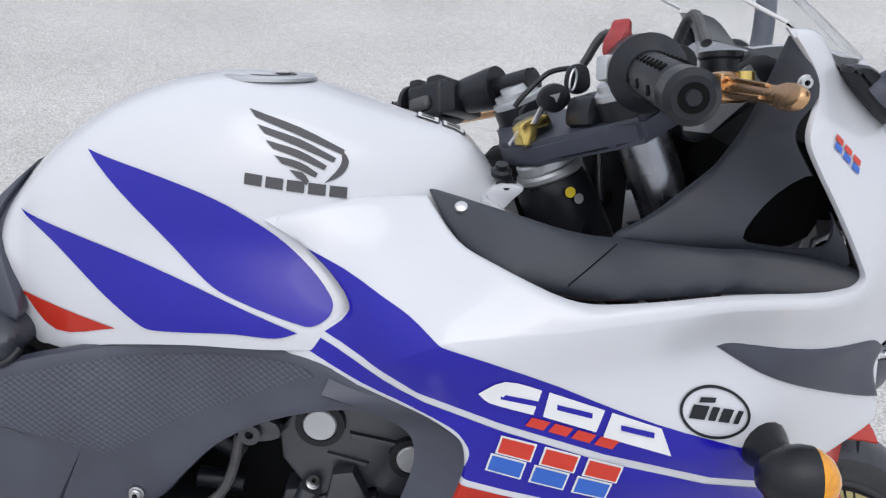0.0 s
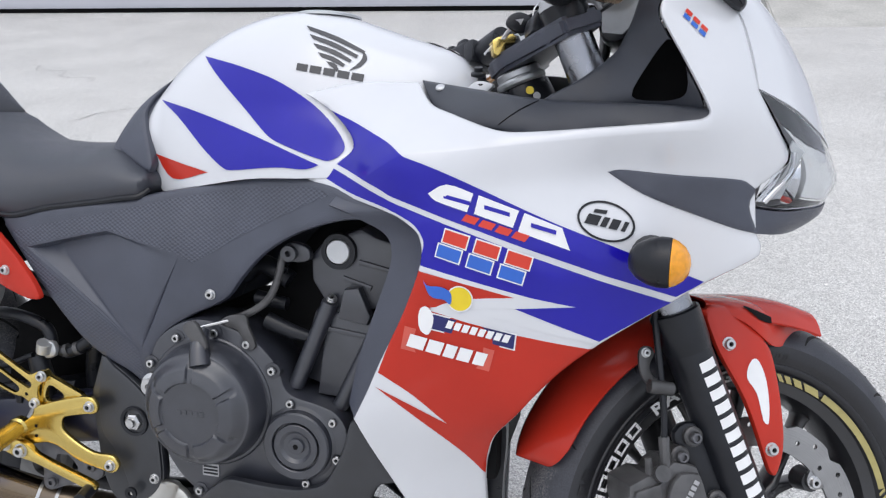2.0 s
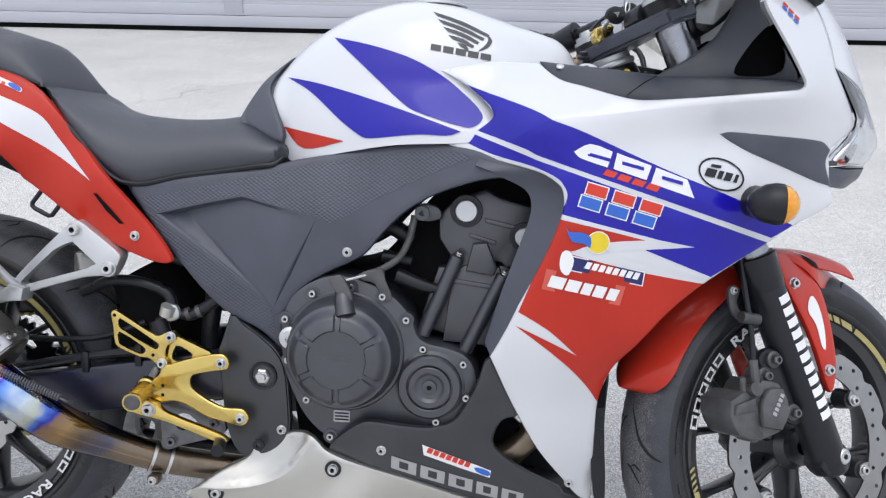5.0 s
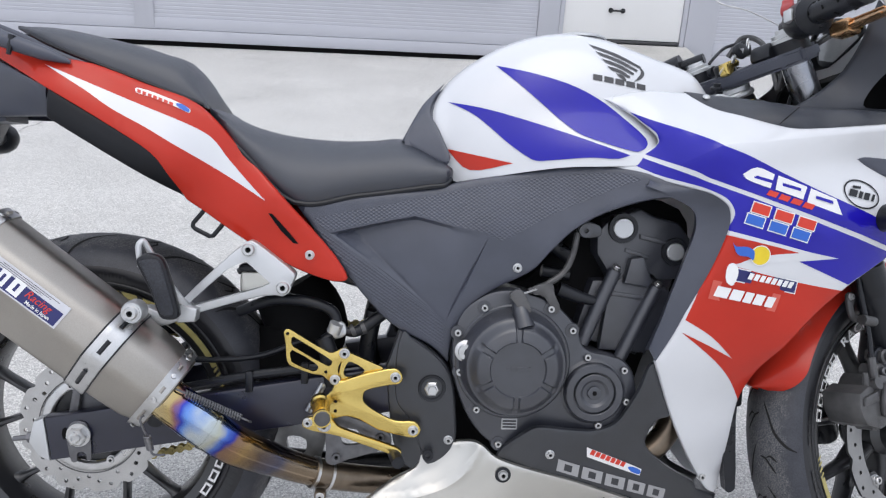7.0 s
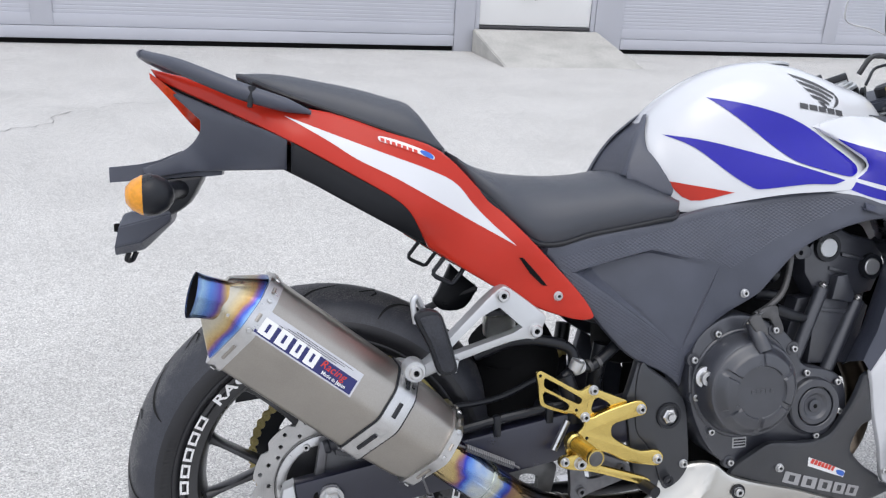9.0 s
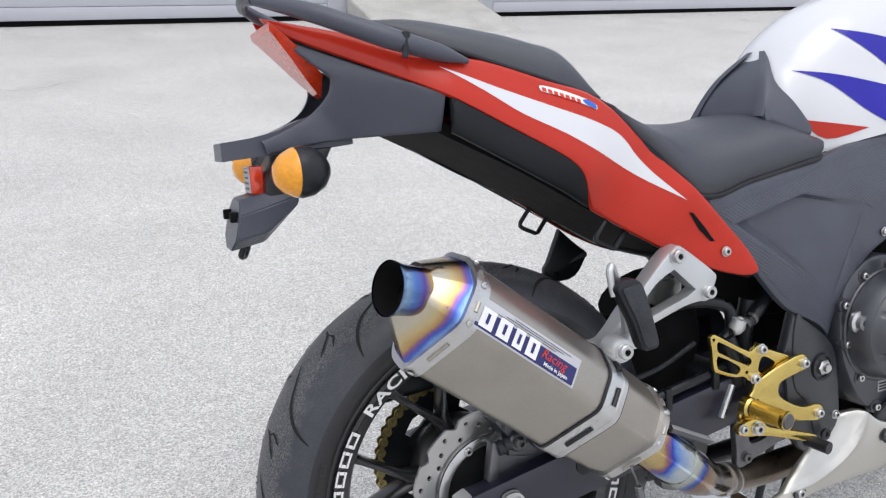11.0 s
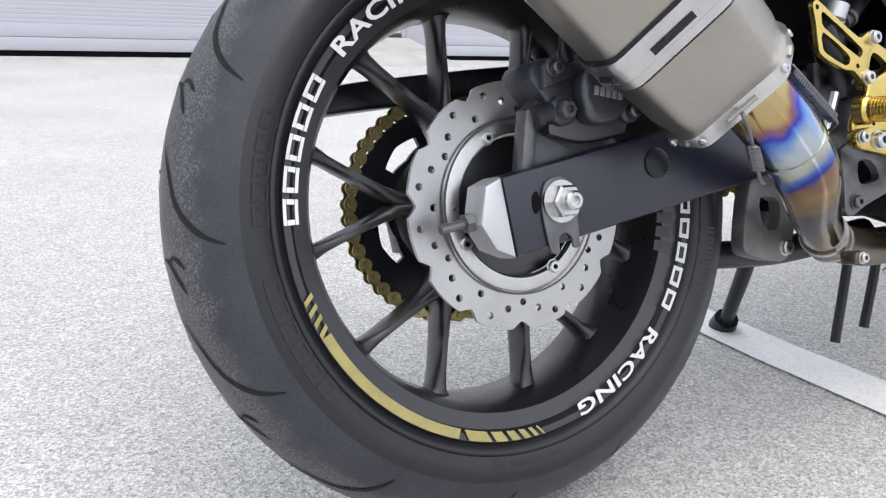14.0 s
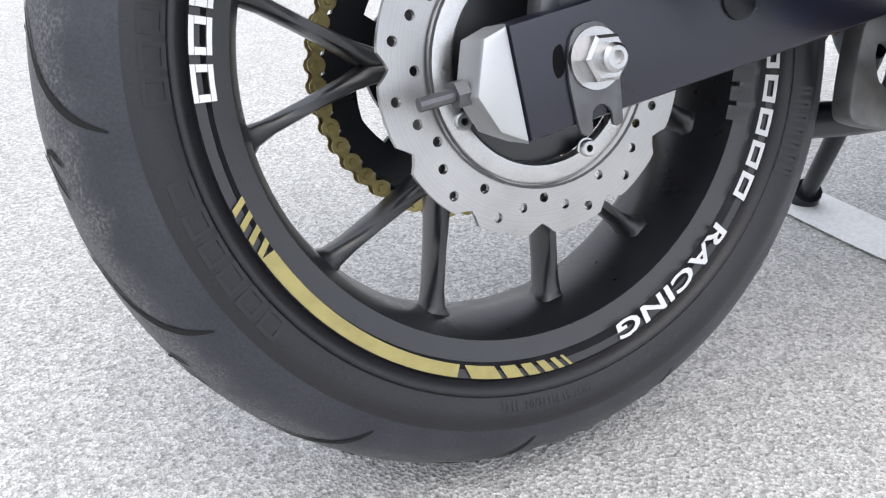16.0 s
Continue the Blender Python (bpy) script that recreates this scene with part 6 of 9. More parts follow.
    for turn in (0, 180):
        a = (180.3 if rear else 170.4) + turn - (1.5 if rear and turn else 0)
        for k in range(5):
            yy = rim_y(rim_r - 0.006) - 0.0012
            part("sticker_block", ring_bar(rb - 0.0030, rb, a, a - 5.6, yy, 0.0006, 2), INK, wob, m=mm)
            part("sticker_block", ring_bar(ra, ra + 0.0030, a, a - 5.6, yy, 0.0006, 2), INK, wob, m=mm)
            part("sticker_block", ring_bar(ra + 0.0032, rb - 0.0032, a, a - 1.15, yy, 0.0006, 1), INK, wob, m=mm)
            part("sticker_block", ring_bar(ra + 0.0032, rb - 0.0032, a - 4.45, a - 5.6, yy, 0.0006, 1), INK, wob, m=mm)
            a -= 6.95
        a = (140.2 if rear else 130.2) + turn - (1.5 if rear and turn else 0)
        raw = letters("RACING", 0.0200, space=1.05, bold=0.0005)
        wide = max(v.co.x for v in raw.verts)
        bmesh.ops.scale(raw, vec=(0.119 / wide, 1, 1), verts=raw.verts)
        txt = on_ring(raw, rim_r - 0.0140, a, rim_y(rim_r - 0.006) - 0.0014)
        part("lettering", txt, INK, wob, "white rim lettering", m=mm)
        a = (195.6 if rear else 185.2) + turn
        for k in range(4):
            part("tick", ring_bar(ra + 0.0028, rb - 0.0008, a + k * 2.6, a + k * 2.6 + 1.2, rim_y(rim_r - 0.006) - 0.0012, 0.0006, 1, 1.5), OCHRE, wob, m=mm)
        a += 10.4
        part("long_bar", ring_bar(ra + 0.0028, rb - 0.0008, a, a + 43, rim_y(rim_r - 0.006) - 0.0012, 0.0006, 16), OCHRE, wob, "long ochre rim sticker", m=mm)
        a += 44.0
        for w in (6.4, 3.4, 2.4, 1.8, 1.2, 0.7):
            part("tick", ring_bar(ra + 0.0028, rb - 0.0008, a, a + w, rim_y(rim_r - 0.006) - 0.0012, 0.0006, 2, 2.0), OCHRE, wob, m=mm)
            a += w + 1.2
    return wob


def disc_brake(centre, y, R, inner, lobes, m, wob, thick=0.0045, phase=0.0, mat=DISC):
    mm = m @ at(centre[0], y, centre[1])
    out = []
    for i in range(lobes * 12):
        a = 2 * math.pi * i / (lobes * 12) + radians(phase)
        ph = (i % 12) / 12
        r = R - 0.0080 * (1 - smoothstep(0.0, 0.20, min(ph, 1 - ph)))
        out.append((r * math.cos(a), r * math.sin(a)))
    holes = [[(inner * math.cos(2 * math.pi * i / 72), inner * math.sin(2 * math.pi * i / 72)) for i in range(72)]]
    w = R - inner
    for k in range(36):
        rr = inner + w * (0.47, 0.28, 0.50, 0.73, 0.31, 0.73)[k % 6]
        a = radians(17.0 + phase - 26 + 10 * k)
        holes.append([(rr * math.cos(a) + 0.0034 * math.cos(b), rr * math.sin(a) + 0.0034 * math.sin(b)) for b in (math.pi * 2 * i / 12 for i in range(12))])
    d = part("brake_disc", sheet(out, Skin(lambda x, z: 0.0), thick, 0, -1, 0, holes), mat, wob, "brushed steel wave brake disc with drilled holes", 30, mm)
    return d, mm


rear = wheel("rear_wheel", RA, 0.301, 0.076, 0.2185, "black cast rear wheel with white and ochre rim stickers", Matrix.Identity(4), True)
front = wheel("front_wheel", FA, 0.290, 0.059, 0.2165, "black cast front wheel with white and ochre rim stickers", STEERED, False)
rd, rdm = disc_brake((RA[0] + 0.0005, RA[1] - 0.0015), -0.073, 0.1135, 0.078, 12, Matrix.Identity(4), rear, phase=26)
part("disc_carrier", turned([(0.0785, -0.0015), (0.0785, 0.004), (0.064, 0.004), (0.064, -0.0005), (0.066, -0.0022), (0.077, -0.0022)], 64, True), STEEL, rd, "polished disc carrier ring", m=rdm)
part("hub_plate", turned([(0.0635, 0.004), (0.0635, 0.010), (0, 0.010), (0, 0.004)], 40), WHEEL, rd, "black hub plate", m=rdm)
for k in range(4):
    a = radians(27 + 90 * k)
    part("disc_groove", turned([(0.0795, -0.0047), (0.0812, -0.0048), (0.0812, -0.0040), (0.0795, -0.0040)], 60, True), CAST, rd, m=rdm) if k == 0 else None
    bolt(rd, (0.002 + 0.068 * math.cos(a), -0.0735, 0.302 + 0.068 * math.sin(a)), 0.0058)
fd, fdm = disc_brake((FA[0] + 0.003, FA[1]), -0.064, 0.157, 0.119, 12, STEERED, front, phase=12, mat=DISC_F)
for k in range(6):
    a = radians(39 + 60 * k)
    ca, sa = math.cos(a), math.sin(a)
    tab = slab(curve([(0.1215, 0.016, 1), (0.112, 0.0125), (0.1045, 0.006), (0.1045, -0.006), (0.112, -0.0125), (0.1215, -0.016, 1)], n=3), 0.0, 0.0045, 0.0008)
    part("disc_tab", tab, DISC_F, fd, m=fdm @ at(0, 0, 0, 0, -math.degrees(a), 0))
    part("disc_boss", turned([(0, 0.0046), (0.014, 0.0046), (0.017, 0.030), (0, 0.030)], 16), WHEEL, fd, m=fdm @ at(0.112 * ca, 0, 0.112 * sa))
    bolt(fd, (FA[0] + 0.003 + 0.112 * ca, -0.064, FA[1] + 0.112 * sa), 0.0072, Vector((0, -1, 0)), None, STEERED)

# ---- final drive ----
teeth = [((0.106 + (0.007 if i % 4 in (1, 2) else 0)) * math.cos(2 * math.pi * (i + 0.5) / 180), (0.106 + (0.007 if i % 4 in (1, 2) else 0)) * math.sin(2 * math.pi * (i + 0.5) / 180)) for i in range(180)]
slots = [[(0.050 * math.cos(2 * math.pi * i / 40), 0.050 * math.sin(2 * math.pi * i / 40)) for i in range(40)]]
for k in range(5):
    arc = [radians(72 * k + 41 + 4.2 * i) for i in range(9)]
    slots.append([((0.087 - 0.004 * abs(i - 4) / 4) * math.cos(e), (0.087 - 0.004 * abs(i - 4) / 4) * math.sin(e)) for i, e in enumerate(arc)] + [((0.069 + 0.004 * abs(i - 4) / 4) * math.cos(e), (0.069 + 0.004 * abs(i - 4) / 4) * math.sin(e)) for i, e in reversed(list(enumerate(arc)))])
spr = part("sprocket", sheet(teeth, Skin(lambda x, z: 0.0), 0.006, 0, -1, 0, slots), BLACK, None, "black rear sprocket", m=at(0.002, 0.062, 0.302))
part("sprocket_carrier", turned([(0.066, -0.01), (0.066, 0.010), (0.03, 0.02), (0.03, -0.03)], 40, True), WHEEL, spr, m=at(0.002, 0.052, 0.302))
bm = merged(turned([(0, -0.0085), (0.0030, -0.0085), (0.0034, -0.0068), (0.0034, 0.0068), (0.0030, 0.0085), (0, 0.0085)], 10), turned([(0, -0.0066), (0.0070, -0.0066), (0.0070, -0.0050), (0.0070, -0.0046), (0, -0.0046)], 12), turned([(0, 0.0046), (0.0072, 0.0046), (0.0070, 0.0066), (0, 0.0066)], 12), box((0.000, -0.0060, -0.0036), (0.0155, -0.0046, 0.0036), 0.0008, 1), box((0.000, 0.0046, -0.0036), (0.0155, 0.0060, 0.0036), 0.0008, 1))
bm.transform(at(0, -0.5, 0))
link0 = part("chain_link", bm, CHAIN, None, "gold drive-chain link")
link0.name = "chain_link"
chain_at = []
for k in range(25):
    a = radians(94 + 7.96 * k)
    chain_at.append((0.002 + 0.1137 * math.cos(a), 0.302 + 0.1137 * math.sin(a), math.degrees(a) + 90))
x, z = chain_at[0][0], chain_at[0][1]
for k in range(28):
    chain_at.append((x + 0.0156 * (k + 1), z + 0.0012 * (k + 1), 4))
x, z = chain_at[24][0], chain_at[24][1]
for k in range(28):
    chain_at.append((x + 0.0156 * (k + 1), z + 0.0042 * (k + 1), 15))
for k, (x, z, a) in enumerate(chain_at):
    mt = at(x, 0.062, z, 0, -a, 0) @ at(0, 0.5, 0)
    if k == 0:
        link0.matrix_basis = mt
    else:
        again(link0, mt)
part("chain_guard", slab(curve([(-0.130, 0.428, 1), (-0.09, 0.4345), (0.10, 0.452), (0.32, 0.462, 1), (0.32, 0.438, 1), (0.1, 0.424), (-0.05, 0.410), (-0.137, 0.401, 1)], n=3), 0.05, 0.078, 0.003), BLACK, None, "black chain guard")

# ---- swing arm ----
for s in (-1, 1):
    y0, y1 = sorted((s * 0.128, s * 0.096))
    arm = part("swing_arm", slab([(-0.040, 0.258), (0.249, 0.306), (0.50, 0.348), (0.54, 0.36), (0.54, 0.425), (0.50, 0.423), (0.246, 0.379), (-0.050, 0.326)], y0, y1, 0.005), SATIN, None, "black box-section swing arm")
    if s > 0:
        continue
    part("arm_end", slab([(-0.0405, 0.2575), (-0.050, 0.3265), (-0.066, 0.320), (-0.073, 0.288), (-0.060, 0.266)], -0.1285, -0.0955, 0.004), ALU, arm, "polished silver end cap")
    part("adjuster", tube([(-0.066, -0.112, 0.292), (-0.102, -0.112, 0.287)], 0.0042, 10), AXLE, arm, "threaded chain adjuster")
    part("adjuster_nut", turned([(0, -0.004), (0.0085, -0.004), (0.0085, 0.004), (0, 0.004)], 6), AXLE, arm, m=toward((-0.076, -0.112, 0.2905), (1, 0, 0.14)))
    part("axle_plate", slab(curve([(-0.0145, 0.300), (-0.008, 0.320), (0.012, 0.322), (0.0205, 0.303), (0.0225, 0.270), (0.022, 0.262), (0.0155, 0.262), (0.0145, 0.270), (0.008, 0.275), (0.001, 0.271), (0.0005, 0.259), (-0.007, 0.259), (-0.011, 0.272)], n=3), -0.1315, -0.1285, 0.0008), AXLE, arm, "grey plated axle plate")
    part("axle_washer", turned([(0, 0), (0.0182, 0), (0.0182, 0.003), (0, 0.003)], 28), STEEL, arm, m=toward((0.004, -0.1315, 0.302), OUT))
    part("arm_slot", slab(curve([(-0.0215, 0.309), (-0.0165, 0.312), (-0.0145, 0.305), (-0.0155, 0.296), (-0.020, 0.293), (-0.0225, 0.300)], n=3), -0.1287, -0.1275, 0.0004, 1), VOID, arm, "dark slot in the arm")
    part("axle_nut", turned([(0, 0), (0.0150, 0), (0.0150, 0.010), (0.0128, 0.012), (0, 0.012)], 6), STEEL, arm, "axle nut", 20, toward((0.004, -0.1345, 0.302), OUT))
    part("axle_end", turned([(0, 0), (0.0085, 0), (0.0085, 0.007), (0.0065, 0.009), (0.004, 0.009), (0.004, 0.005), (0, 0.005)], 20), STEEL, arm, m=toward((0.004, -0.1455, 0.302), OUT))
    part("arm_plug", turned([(0, 0), (0.014, 0), (0.014, 0.002), (0.011, 0.0035), (0, 0.0035)], 20), BLACK, arm, m=toward((0.118, -0.128, 0.329), OUT))
part("swing_arm_bridge", box((0.34, -0.096, 0.33), (0.40, 0.096, 0.41), 0.01), BLACK)
# rear caliper
cal = part("rear_caliper", slab(curve([(-0.004, 0.408, 1), (0.002, 0.423), (0.022, 0.427), (0.060, 0.419), (0.098, 0.397), (0.105, 0.378), (0.098, 0.358, 1), (0.050, 0.352), (0.012, 0.360, 1), (0.010, 0.390, 1)], n=3), -0.113, -0.062, 0.004), ENGINE, None, "black cast rear brake caliper", 28)
part("caliper_cover", slab(curve([(0.039, 0.406), (0.050, 0.416), (0.080, 0.409), (0.089, 0.398), (0.085, 0.379), (0.064, 0.366), (0.044, 0.369), (0.038, 0.384)], n=3), -0.134, -0.112, 0.007, 3), ENGINE, cal, "ribbed cast piston cover", 30)
for k in range(5):
    part("mark_bar", box((0.0470 + 0.0066 * k, -0.1346, 0.3865), (0.0518 + 0.0066 * k, -0.1336, 0.3945), 0.0002, 1), SILVER, cal, "small pale maker's mark", m=Matrix.Translation((0.062, 0, 0.392)) @ Matrix.Rotation(radians(10), 4, "Y") @ Matrix.Translation((-0.062, 0, -0.390)))
part("caliper_rib", slab([(0.004, 0.398), (0.006, 0.420), (0.036, 0.421), (0.036, 0.408)], -0.121, -0.112, 0.004), ENGINE, cal, "", 28)
part("caliper_bracket", slab(curve([(-0.020, 0.325, 1), (-0.010, 0.382, 1), (0.003, 0.391, 1), (0.010, 0.384, 1), (0.001, 0.370, 1), (-0.005, 0.325, 1)], n=2), -0.112, -0.094, 0.003), AXLE, cal, "grey cast bracket arm")
part("bracket_plate", slab(curve([(-0.006, 0.325, 1), (0.000, 0.366), (0.030, 0.356), (0.050, 0.362), (0.092, 0.356), (0.095, 0.335, 1)], n=3), -0.104, -0.090, 0.003), ENGINE, cal, "dark caliper mounting plate", 28)
for x, z, r in ((0.024, 0.380, 0.0135), (0.016, 0.416, 0.009), (0.099, 0.378, 0.011)):
    part("lug", turned([(0, -0.03), (r, -0.03), (r, 0.006), (r - 0.0025, 0.009), (0, 0.009)], 20), ENGINE, cal, m=toward((x, -0.113, z), OUT))
    part("pin", turned([(0, 0), (r * 0.62, 0), (r * 0.62, 0.006), (r * 0.48, 0.008), (r * 0.30, 0.008), (r * 0.26, 0.004), (0, 0.004)], 6 if r > 0.012 else 16), AXLE if r < 0.012 else CAST, cal, "", 25, m=toward((x, -0.122, z), OUT))
part("pin_boot", tube([(-0.004, -0.112, 0.374), (0.003, -0.112, 0.376), (0.005, -0.112, 0.3765), (0.014, -0.112, 0.379)], [0.010, 0.011, 0.0085, 0.0105], 16, smooth=False), RUBBER, cal, "black rubber pin boot")
part("bleed_nipple", tube([(0.040, -0.108, 0.424), (0.038, -0.109, 0.434), (0.037, -0.110, 0.436), (0.036, -0.111, 0.446)], [0.0075, 0.0075, 0.0050, 0.0045], 12, smooth=False), BLACK, cal)
part("banjo", turned([(0, -0.006), (0.009, -0.006), (0.009, 0.006), (0, 0.006)], 16), AXLE, cal, m=toward((0.064, -0.098, 0.424), (0.2, -0.5, 0.8)))
part("brake_hose", tube([(0.064, -0.098, 0.430), (0.090, -0.094, 0.434), (0.150, -0.092, 0.415), (0.26, -0.09, 0.42), (0.34, -0.09, 0.45)], 0.0048, 10), BLACK, cal, "black brake hose")

# ---- exhaust ----
CD = Vector((0.786, 0.055, -0.616)).normalized()
CU = Vector((0.618, 0, 0.786))
CU = (CU - CD * CU.dot(CD)).normalized()
CS = CD.cross(CU).normalized()
if CS.y > 0:
    CS = -CS
CAN0 = Vector((-0.108, -0.205, 0.600))


def can_ring(grow=0.0, h=0.0635, wdt=0.060):
    poly = [Vector(p) for p in ((0.058, -0.036), (0.058, 0.014), (0.036, 0.053), (-0.0076, 0.0655), (-0.080, 0.010), (-0.074, -0.028), (-0.040, -0.058), (0.030, -0.060))]
    c = []
    for i, p in enumerate(poly):
        a, b = (poly[i - 1] - p).normalized(), (poly[(i + 1) % len(poly)] - p).normalized()
        q0, q1 = p + a * 0.010, p + b * 0.010
        c += [(q0 * (1 - t) ** 2 + p * (2 * t * (1 - t)) + q1 * t * t) for t in (0, 0.33, 0.67, 1)]
    c = [q * (1 + grow / 0.06) for q in c]
    return c


def can_loft(stations):
    bm = bmesh.new()
    rings = []
    for s, grow, k in stations:
        o = CAN0 + CD * s
        rings.append([bm.verts.new(o + CU * (p[0] * k) + CS * (p[1] * k)) for p in can_ring(grow)])
    for a, b in zip(rings, rings[1:]):
        for i in range(len(a)):
            bm.faces.new((a[i], a[(i + 1) % len(a)], b[(i + 1) % len(a)], b[i]))
    bm.faces.new(rings[0])
    bm.faces.new(rings[-1][::-1])
    return bm


can = part("muffler", can_loft([(0.0, 0, 1), (0.222, 0, 1)]), TITAN, None, "brushed titanium six-sided muffler with a maker's plate", 28)
part("front_can", can_loft([(0.226, -0.001, 1), (0.30, -0.002, 0.97), (0.338, -0.003, 0.86), (0.340, -0.004, 0.80)]), TITAN, can, "", 28)
part("rear_rim", can_loft([(-0.004, 0.0022, 1), (0.016, 0.0022, 1)]), STEEL, can, "riveted bright end rim", 28)
part("front_rim", can_loft([(0.318, 0.0025, 0.93), (0.336, 0.002, 0.875)]), STEEL, can, "", 28)
part("strap", can_loft([(0.214, 0.0030, 1), (0.222, 0.0034, 1)]), STEEL, can, "bright clamp strap", 28)
part("strap", can_loft([(0.236, 0.0030, 1), (0.244, 0.0026, 1)]), STEEL, can, "bright clamp strap", 28)
part("strap", can_loft([(0.222, 0.0026, 1), (0.236, 0.0026, 1)]), STEEL, can, "bright clamp strap", 28)
part("strap_edge", can_loft([(0.2112, 0.0018, 1), (0.2138, 0.0018, 1)]), BLACK, can, "black strap liner", 28)
part("strap_edge", can_loft([(0.2445, 0.0014, 1), (0.2465, 0.0012, 1)]), BLACK, can, "black strap liner", 28)
ringv = [CU * p[0] + CS * p[1] for p in can_ring(0.0026)]
for i in range(3, len(ringv), 4):
    q0, q1 = ringv[i], ringv[(i + 1) % len(ringv)]
    lo = 0.5 - min(0.020 / max((q1 - q0).length, 1e-4), 0.42)
    part("strap_slot", tube([CAN0 + CD * 0.229 + q0.lerp(q1, lo), CAN0 + CD * 0.229 + q0.lerp(q1, 1 - lo)], 0.0034, 10, smooth=False), BLACK, can, "long dark slot in the strap")
for st in (0.006, 0.327):
    k = 1.0 if st < 0.1 else 0.905
    for i in range(len(ringv)):
        nrm = ringv[i].normalized()
        if i % 4 == 1:
            part("rivet", turned([(0, 0), (0.0042, 0), (0.0034, 0.0018), (0.0014, 0.002), (0.0012, 0.0008), (0, 0.0008)], 12), STEEL, can, "", 30, toward(CAN0 + CD * st + ringv[i] * k, nrm))
        if i % 4 == 3:
            q0, q1 = ringv[i].lerp(ringv[(i + 1) % len(ringv)], 0.22) * k, ringv[i].lerp(ringv[(i + 1) % len(ringv)], 0.78) * k
            part("rim_slot", tube([CAN0 + CD * st + q0.lerp(q1, 0.12), CAN0 + CD * st + q0.lerp(q1, 0.88)], 0.0024, 8, smooth=False), TITAN, can, "shallow slot in the rim")


SIGN_A, SIGN_B = CU * 0.036 + CS * 0.053, CU * -0.0076 + CS * 0.0655


def on_can(bm, lift):
    """Lays flat work (x along the muffler, z up) on the muffler's outer face."""
    up = (SIGN_A - SIGN_B).normalized()
    nrm = CD.cross(up).normalized()
    if nrm.dot(CS) < 0:
        nrm = -nrm
    for v in bm.verts:
        v.co = CAN0 + CD * (v.co.x - 0.027) + SIGN_B + up * (v.co.z + 0.004) + nrm * (lift + 0.0004)
    return bm


def board(x0, x1, z0, z1):
    bm = bmesh.new()
    bm.faces.new([bm.verts.new(p) for p in ((x0, 0, z0), (x1, 0, z0), (x1, 0, z1), (x0, 0, z1))])
    return bm


PLATE_S = material("pale_metal_plate", (0.60, 0.60, 0.63), 0.35, metal=0.6, spots=0.1)
plate = part("maker_plate", thicken(on_can(board(0.034, 0.190, -0.001, 0.0335), 0.0012), -0.001), PLATE_S, can, "pale metal plate with a navy field")
part("navy_field", on_can(board(0.037, 0.187, 0.001, 0.022), 0.0018), NAVY, plate)
for k, (a, b) in enumerate(((0.041, 0.060), (0.066, 0.084), (0.090, 0.104), (0.110, 0.127))):
    part("sticker_block", on_can(board(a, b, 0.003, 0.0245), 0.0024), INK, plate)
    part("sticker_slit", on_can(board((a + b) / 2 - 0.002, (a + b) / 2 + 0.002, 0.008, 0.0195), 0.0030), NAVY, plate)
tx = letters("Racing", 0.015, shear=0.25)
bmesh.ops.translate(tx, vec=(0.132, 0, 0.011), verts=tx.verts)
part("lettering", on_can(tx, 0.0026), SCARLET, plate, "red script lettering")
tx = letters("Made in Japan", 0.0068, bold=0.0001)
bmesh.ops.translate(tx, vec=(0.139, 0, 0.0035), verts=tx.verts)
part("lettering", on_can(tx, 0.0026), INK, plate, "small white lettering")
for k in range(3):
    part("plate_line", on_can(board(0.060 + 0.012 * k, 0.150 + 0.012 * k, 0.0245 + 0.0026 * k, 0.0252 + 0.0026 * k), 0.0022), GREY, plate)
for x, z in ((0.037, 0.031), (0.037, 0.002), (0.187, 0.031), (0.187, 0.002)):
    part("rivet", on_can(turned([(0, 0), (0.002, 0)], 10), 0.0026), STEEL, plate)
TINT = [(0.05, (0.46, 0.43, 0.37)), (0.35, (0.52, 0.48, 0.38)), (0.50, (0.55, 0.44, 0.24)), (0.60, (0.46, 0.29, 0.12)), (0.66, (0.22, 0.12, 0.28)), (0.72, (0.07, 0.12, 0.50)), (0.80, (0.22, 0.38, 0.66)), (0.88, (0.10, 0.20, 0.55)), (0.95, (0.30, 0.33, 0.40))]
CONE_T = tinted("tinted_cone", tuple(CAN0 - CD * 0.045), tuple(CD / 0.06), TINT)
cone = part("end_cone", can_loft([(0.0, -0.001, 0.99), (-0.008, -0.002, 0.94), (-0.028, -0.004, 0.72), (-0.046, -0.006, 0.50)]), CONE_T, can, "heat-tinted end cone", 28)
ED = Vector((-0.91, -0.22, 0.26)).normalized()
E0 = Vector((-0.173, -0.226, 0.631)) - ED * 0.066
EXIT_T = tinted("tinted_exit", tuple(E0), tuple(ED / 0.09), [(0.1, (0.5, 0.42, 0.3)), (0.30, (0.5, 0.42, 0.28)), (0.45, (0.45, 0.30, 0.12)), (0.55, (0.12, 0.08, 0.30)), (0.66, (0.10, 0.20, 0.5)), (0.78, (0.28, 0.42, 0.58)), (0.88, (0.06, 0.09, 0.30)), (1.0, (0.025, 0.03, 0.08))])
ex = part("tail_pipe", tube([E0 - ED * 0.02, E0 + ED * 0.010, E0 + ED * 0.025, E0 + ED * 0.052, E0 + ED * 0.066], [0.034, 0.032, 0.0265, 0.0275, 0.030], 28, 4, caps=False), EXIT_T, can, "heat-tinted tail pipe")
part("tail_pipe_bore", tube([E0 + ED * 0.002, E0 + ED * 0.040, E0 + ED * 0.0655], [0.024, 0.0255, 0.0288], 28, 4, caps=False), VOID, ex, "sooty inside of the pipe")
